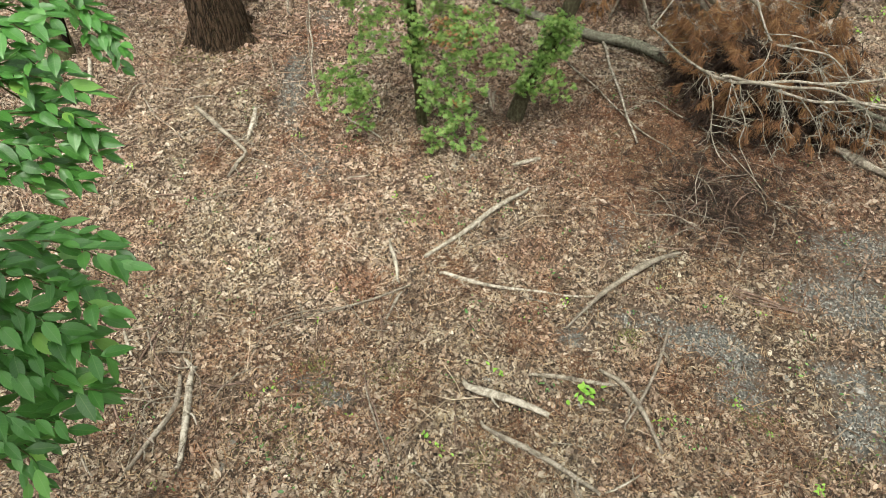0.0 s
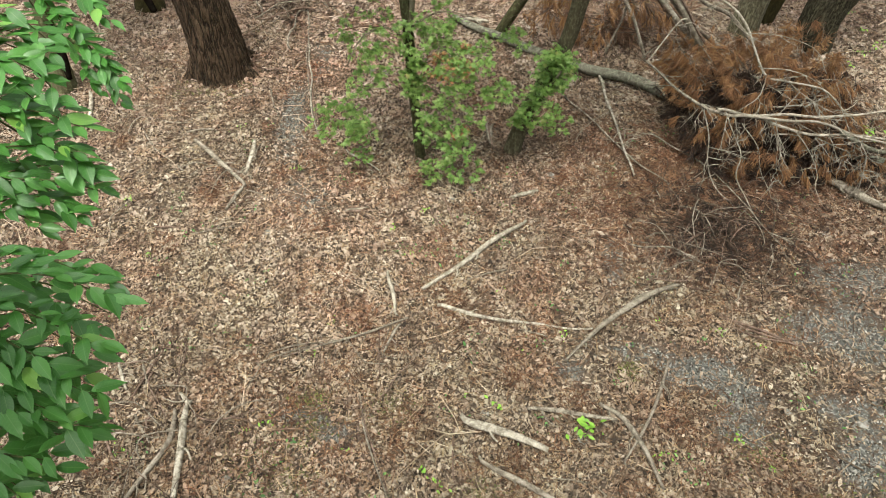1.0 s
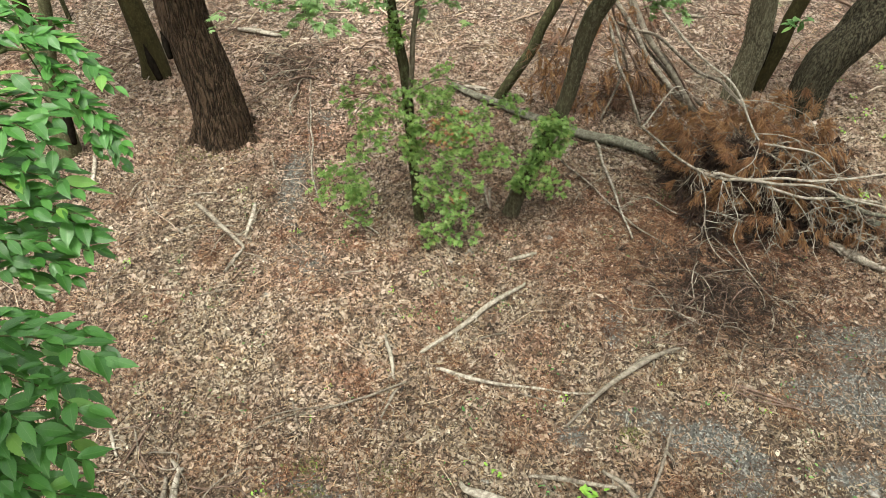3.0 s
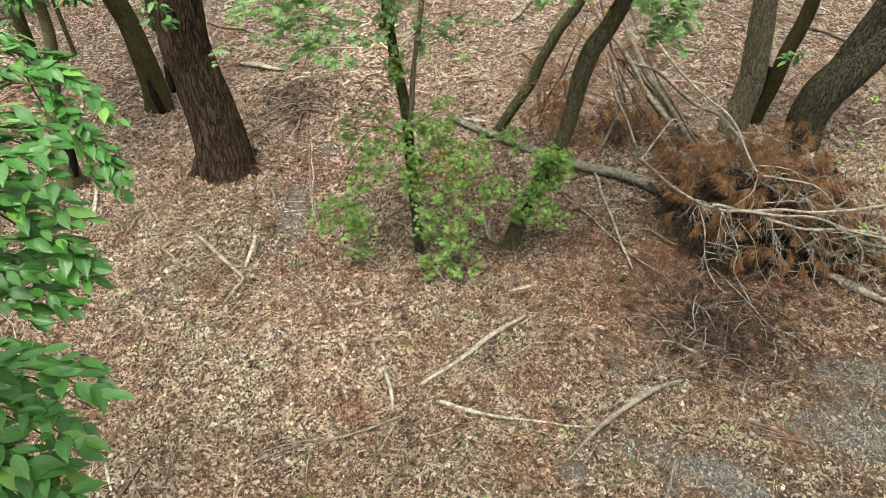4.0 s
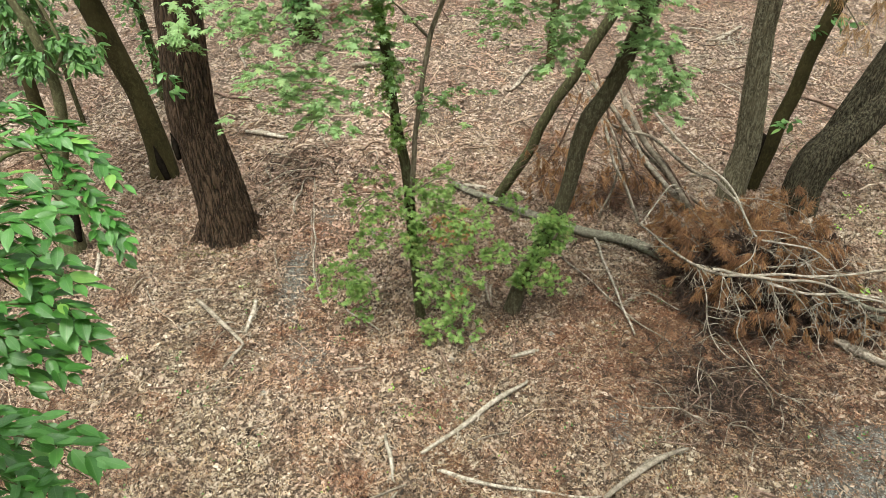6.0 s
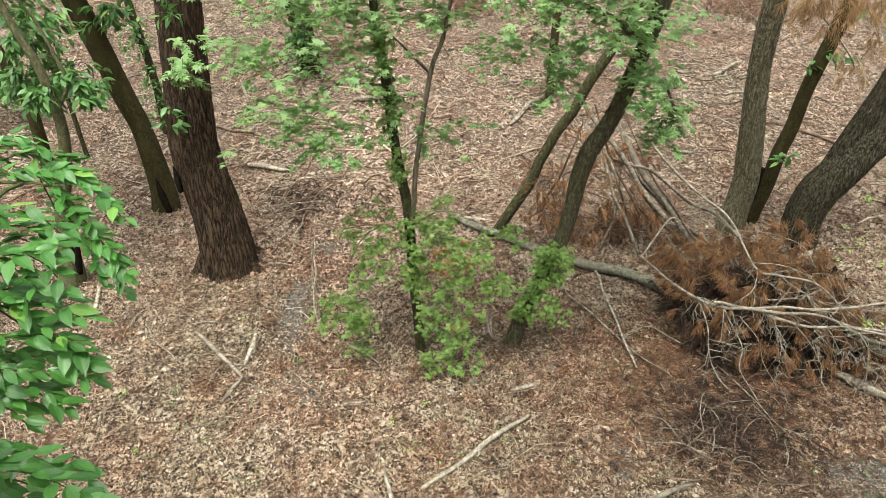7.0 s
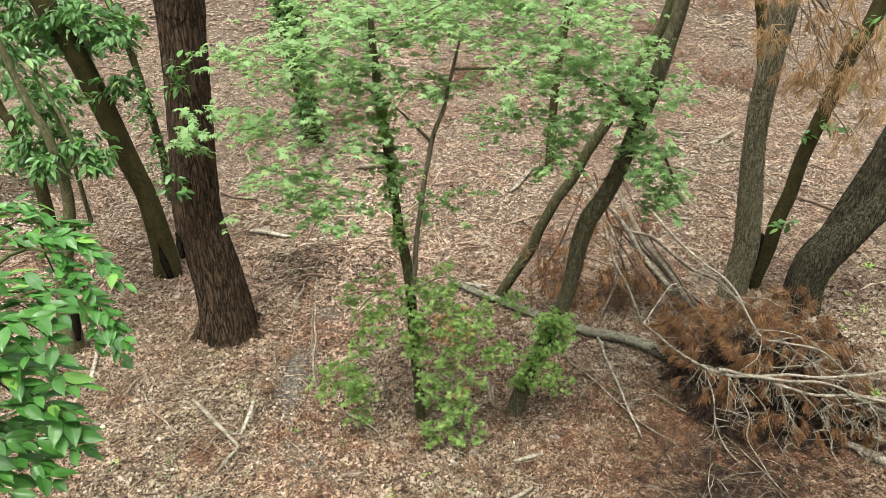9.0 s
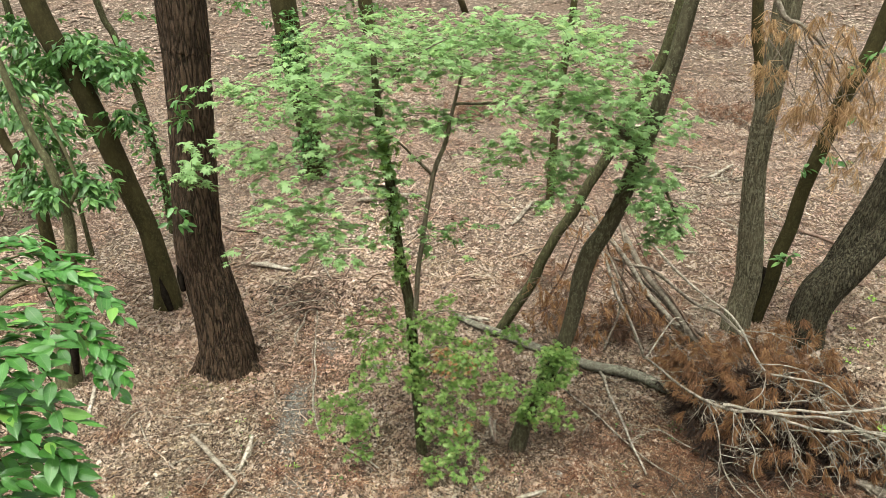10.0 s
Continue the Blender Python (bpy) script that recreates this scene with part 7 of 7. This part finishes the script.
def litter_leaves():
    gen = np.random.default_rng(101)
    near = floor_places(370000, -7.0, 7.6, 1.2, 9.5, gen)
    near = near[(np.abs(near[:, 0] - 0.2) < 2.9 + 0.45 * near[:, 1]) | (gen.uniform(0, 1, len(near)) < 0.3)]
    crumbs = floor_places(150000, -5.5, 6.2, 1.2, 7.5, gen)
    far = floor_places(330000, -12, 13, 9.5, 18.5, gen)
    distant = floor_places(60000, -17, 17, 18.5, 30, gen)
    behind = np.stack([gen.normal(0, 4.0, 90000), 1.25 - np.abs(gen.normal(0, 2.4, 90000))], 1)
    behind = np.column_stack([behind, slope_z(behind[:, 0], behind[:, 1])])
    # a leaf curled up along its midrib, one bent and torn, and a flat scrap
    curl = np.array([(-0.06, 0, 0.0), (0.06, 0, 0.0), (-0.27, 0.3, 0.16), (0.02, 0.32, 0.02), (0.25, 0.36, 0.13), (-0.24, 0.72, 0.10), (0.0, 0.7, 0.03), (0.22, 0.66, 0.17), (-0.03, 1.0, 0.14), (0.04, 1.0, 0.12)]) - (0, 0.5, 0)
    cf = np.array([(0, 1, 3, 2), (1, 4, 6, 3), (2, 3, 6, 5), (4, 7, 9, 6), (5, 6, 9, 8)])
    bent = np.array([(-0.30, 0.22, 0.14), (0.03, 0, 0.02), (0.27, 0.34, 0.12), (0.2, 0.8, 0.18), (-0.05, 1, 0.02), (-0.26, 0.7, 0.02)]) - (0, 0.5, 0)
    bf = np.array([(0, 1, 4, 5), (1, 2, 3, 4)])
    plain, pf = np.array([(-0.28, 0.1, 0.1), (0.15, 0, 0), (0.3, 0.8, 0.12), (-0.2, 1, 0)]) - (0, 0.5, 0), np.array([(0, 1, 2, 3)])
    hill = gen.uniform(6.5, 9.5, len(near)) < near[:, 1]
    upper, near = near[hill], near[~hill]
    close = (near[:, 1] < 6.5) & (gen.uniform(0, 1, len(near)) < 0.55)
    curled, folded = near[close], np.concatenate([near[~close], behind])
    for v, fc, tilt, p, size in ((curl, cf, 0.55, curled, 0.008 + gen.gamma(3, 0.0074, len(curled))), (bent, bf, 0.55, folded, 0.006 + gen.gamma(3, 0.0078, len(folded))), (plain, pf, 0.6, crumbs, gen.gamma(3, 0.0055, len(crumbs))),
                                 (bent, bf, 0.45, upper, 0.008 + gen.gamma(3, 0.0085, len(upper))), (plain, pf, 0.24, far, gen.gamma(4, 0.0086, len(far))), (plain, pf, 0.15, distant, gen.gamma(6, 0.0145, len(distant)))):
        n = len(p)
        p[:, 2] += gen.uniform(0.0, 0.03, n)
        turns = turns_from(gen.uniform(0, 6.28, n), gen.normal(0, tilt, n), gen.normal(0, tilt, n))
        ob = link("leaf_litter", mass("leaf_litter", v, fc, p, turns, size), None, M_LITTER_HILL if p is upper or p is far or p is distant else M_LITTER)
        tagged(ob, "dry curled pink-brown and tan leaves covering the floor", "leaf litter", kind="stuff")


def litter_needles():
    gen = np.random.default_rng(102)
    p = floor_places(60000, -6.5, 7.5, 1.2, 12, gen, 0.6)
    keep = (np.sin(1.7 * p[:, 0] + 0.8) * np.sin(1.9 * p[:, 1] + 0.4) + gen.normal(0, 0.5, len(p))) > 0.1
    core = np.stack([gen.normal(2.75, 0.9, 22000), gen.normal(5.4, 0.65, 22000), np.zeros(22000)], 1)
    # small mats of matted needles and moss here and there
    mats = np.repeat(np.stack([gen.uniform(-3.8, 3.4, 110), gen.uniform(1.6, 8.0, 110), gen.uniform(0.05, 0.16, 110)], 1), 110, 0)
    mats[:, :2] += gen.normal(0, 1, (len(mats), 2)) * mats[:, 2:]
    p = np.concatenate([p[keep], core, mats])
    p[:, 2] = slope_z(p[:, 0], p[:, 1])
    n = len(p)
    p[:, 2] += gen.uniform(0.012, 0.04, n)
    t, l = gen.uniform(0, 6.28, n), gen.uniform(0.05, 0.13, n)
    q = p + np.stack([l * np.cos(t), l * np.sin(t), gen.normal(0, 0.01, n)], 1)
    u = np.stack([-np.sin(t), np.cos(t), gen.normal(0, 0.6, n)], 1) * 0.0017
    v = np.stack([p - u, p + u, q + u, q - u], 1).reshape(-1, 3)
    ob = link("needle_litter", fast_mesh("needle_litter", v, np.arange(4 * n).reshape(-1, 4)), None, M_NEEDLE_LITTER)
    tagged(ob, "rust-brown fallen pine needles strewn over the leaves", "needle litter", kind="stuff")


def litter_straw():
    gen = np.random.default_rng(107)
    p = np.concatenate([floor_places(130000, -6.5, 7.2, 1.2, 10.5, gen, 0.8), floor_places(26000, -11, 12, 10.5, 20, gen)])
    n = len(p)
    wide = np.where(p[:, 1] > 10.5, 1.9, 1.0)
    p[:, 2] += gen.uniform(0.015, 0.04, n)
    t, l = gen.uniform(0, 6.28, n), gen.gamma(4, 0.012, n) * wide
    q = p + np.stack([l * np.cos(t), l * np.sin(t), gen.normal(0, 0.008, n) + RISE * l * np.sin(t) * (p[:, 1] > 10.5)], 1)
    u = wide[:, None] * np.stack([-np.sin(t), np.cos(t), gen.normal(0, 0.5, n)], 1) * gen.uniform(0.001, 0.0042, (n, 1))
    v = np.stack([p - u, p + u, q + 0.6 * u, q - 0.6 * u], 1).reshape(-1, 3)
    ob = link("straw_litter", fast_mesh("straw_litter", v, np.arange(4 * n).reshape(-1, 4)), None, M_STRAW)
    tagged(ob, "dry straw, leaf stalks and shreds strewn over the leaves", "straw litter", kind="stuff")


def litter_twigs():
    gen = np.random.default_rng(103)
    p = np.concatenate([floor_places(9500, -6.5, 7.5, 1.3, 10, gen, 0.5), floor_places(3600, -10, 11, 8.5, 24, gen)])
    n = len(p)
    p[:, 2] += 0.022
    t, l = gen.uniform(0, 6.28, n), gen.gamma(3, 0.075, n) * np.where(p[:, 1] > 9.5, 1.6, 1)
    q = p + np.stack([l * np.cos(t), l * np.sin(t), gen.normal(0, 0.02, n)], 1)
    q[:, 2] = np.maximum(q[:, 2], slope_z(q[:, 0], q[:, 1]) + 0.012)
    ob = link("twig_litter", rods("twig_litter", p, q, gen.gamma(4, 0.0008, n) * np.where(p[:, 1] > 9.5, 2, 1)), None, M_TWIG)
    tagged(ob, "thin grey-brown broken twigs scattered on the leaves", "twigs", kind="stuff")


def moss_patches():
    """Thin yellow-green moss and seedlings between the leaves of the open front."""
    gen = np.random.default_rng(109)
    p = np.concatenate([np.stack([gen.normal(x, a, 240), gen.normal(y, b, 240), np.zeros(240)], 1) for x, y, a, b in [(-1.37, 2.4, 0.22, 0.12), (-1.01, 2.67, 0.1, 0.08), (-1.13, 2.24, 0.12, 0.08), (2.41, 2.46, 0.16, 0.1), (1.56, 3.19, 0.05, 0.05), (-0.43, 2.86, 0.12, 0.08), (0.3, 2.14, 0.1, 0.08), (2.92, 2.03, 0.15, 0.08), (-1.04, 2.92, 0.1, 0.06)]])
    p[:, 2] = slope_z(p[:, 0], p[:, 1]) + gen.uniform(0.02, 0.045, len(p))
    n = len(p)
    mesh = mass("moss", *OVATE, p, turns_from(gen.uniform(0, 6.28, n), gen.normal(0, 0.4, n), gen.normal(0, 0.4, n)), gen.gamma(4, 0.0035, n))
    tagged(link("moss", mesh, None, M_MOSS), "thin yellow-green moss between the fallen leaves", "moss", kind="stuff")


def gravel_stones():
    gen = np.random.default_rng(104)
    x, y = gen.uniform(-3, 5.5, 90000), gen.uniform(1.5, 8, 90000)
    keep = gen.uniform(0.1, 1, len(x)) < gravel_amount(x, y) * 1.1
    x, y = x[keep], y[keep]
    n = len(x)
    p = np.stack([x, y, slope_z(x, y) + 0.002], 1)
    v = np.array([(1, 0, 0), (-0.9, 0.1, 0), (0.1, 1, 0), (0, -0.9, 0.1), (0.1, 0, 0.8), (0, 0.1, -0.8)])
    f = np.array([(0, 2, 4), (2, 1, 4), (1, 3, 4), (3, 0, 4)])
    mesh = mass("gravel", v, f, p, turns_from(gen.uniform(0, 6.28, n), gen.normal(0, 0.4, n), gen.normal(0, 0.4, n)), gen.gamma(5, 0.0016, n))
    tagged(link("gravel", mesh, None, M_GRAVEL), "blue-grey gravel of an old track showing through leaves", "gravel", kind="stuff")


def far_sticks():
    gen = np.random.default_rng(105)
    p = floor_places(760, -12, 13, 8.3, 24, gen)
    n = len(p)
    p[:, 2] += 0.03
    t, l = gen.uniform(0, 6.28, n), gen.gamma(3, 0.17, n)
    q = p + np.stack([l * np.cos(t), l * np.sin(t), 0 * t], 1)
    q[:, 2] = slope_z(q[:, 0], q[:, 1]) + gen.uniform(0.02, 0.09, n)
    ob = link("branch_litter", rods("branch_litter", p, q, gen.uniform(0.006, 0.02, n)), None, M_TWIG)
    tagged(ob, "pale broken sticks strewn over the hillside", "branches", kind="stuff")


def green_specks():
    gen = np.random.default_rng(106)
    c = np.concatenate([np.stack([gen.uniform(-3, 4, 110), gen.uniform(1.6, 6.5, 110)], 1), np.stack([gen.uniform(5, 8, 40), gen.uniform(7, 11, 40)], 1)])
    xy = np.repeat(c, 9, 0) + gen.normal(0, 0.06, (1350, 2))
    n = len(xy)
    p = np.stack([xy[:, 0], xy[:, 1], slope_z(xy[:, 0], xy[:, 1]) + gen.uniform(0.02, 0.05, n)], 1)
    mesh = mass("ground_cover", *OVATE, p, turns_from(gen.uniform(0, 6.28, n), gen.normal(0, 0.3, n), gen.normal(0, 0.3, n)), gen.gamma(6, 0.0042, n))
    tagged(link("ground_cover", mesh, None, M_LEAF_FAR), "tiny green sprouts between the fallen leaves", "ground cover", kind="stuff")


far_sticks()
green_specks()
litter_leaves()
litter_needles()
litter_straw()
litter_twigs()
gravel_stones()
moss_patches()
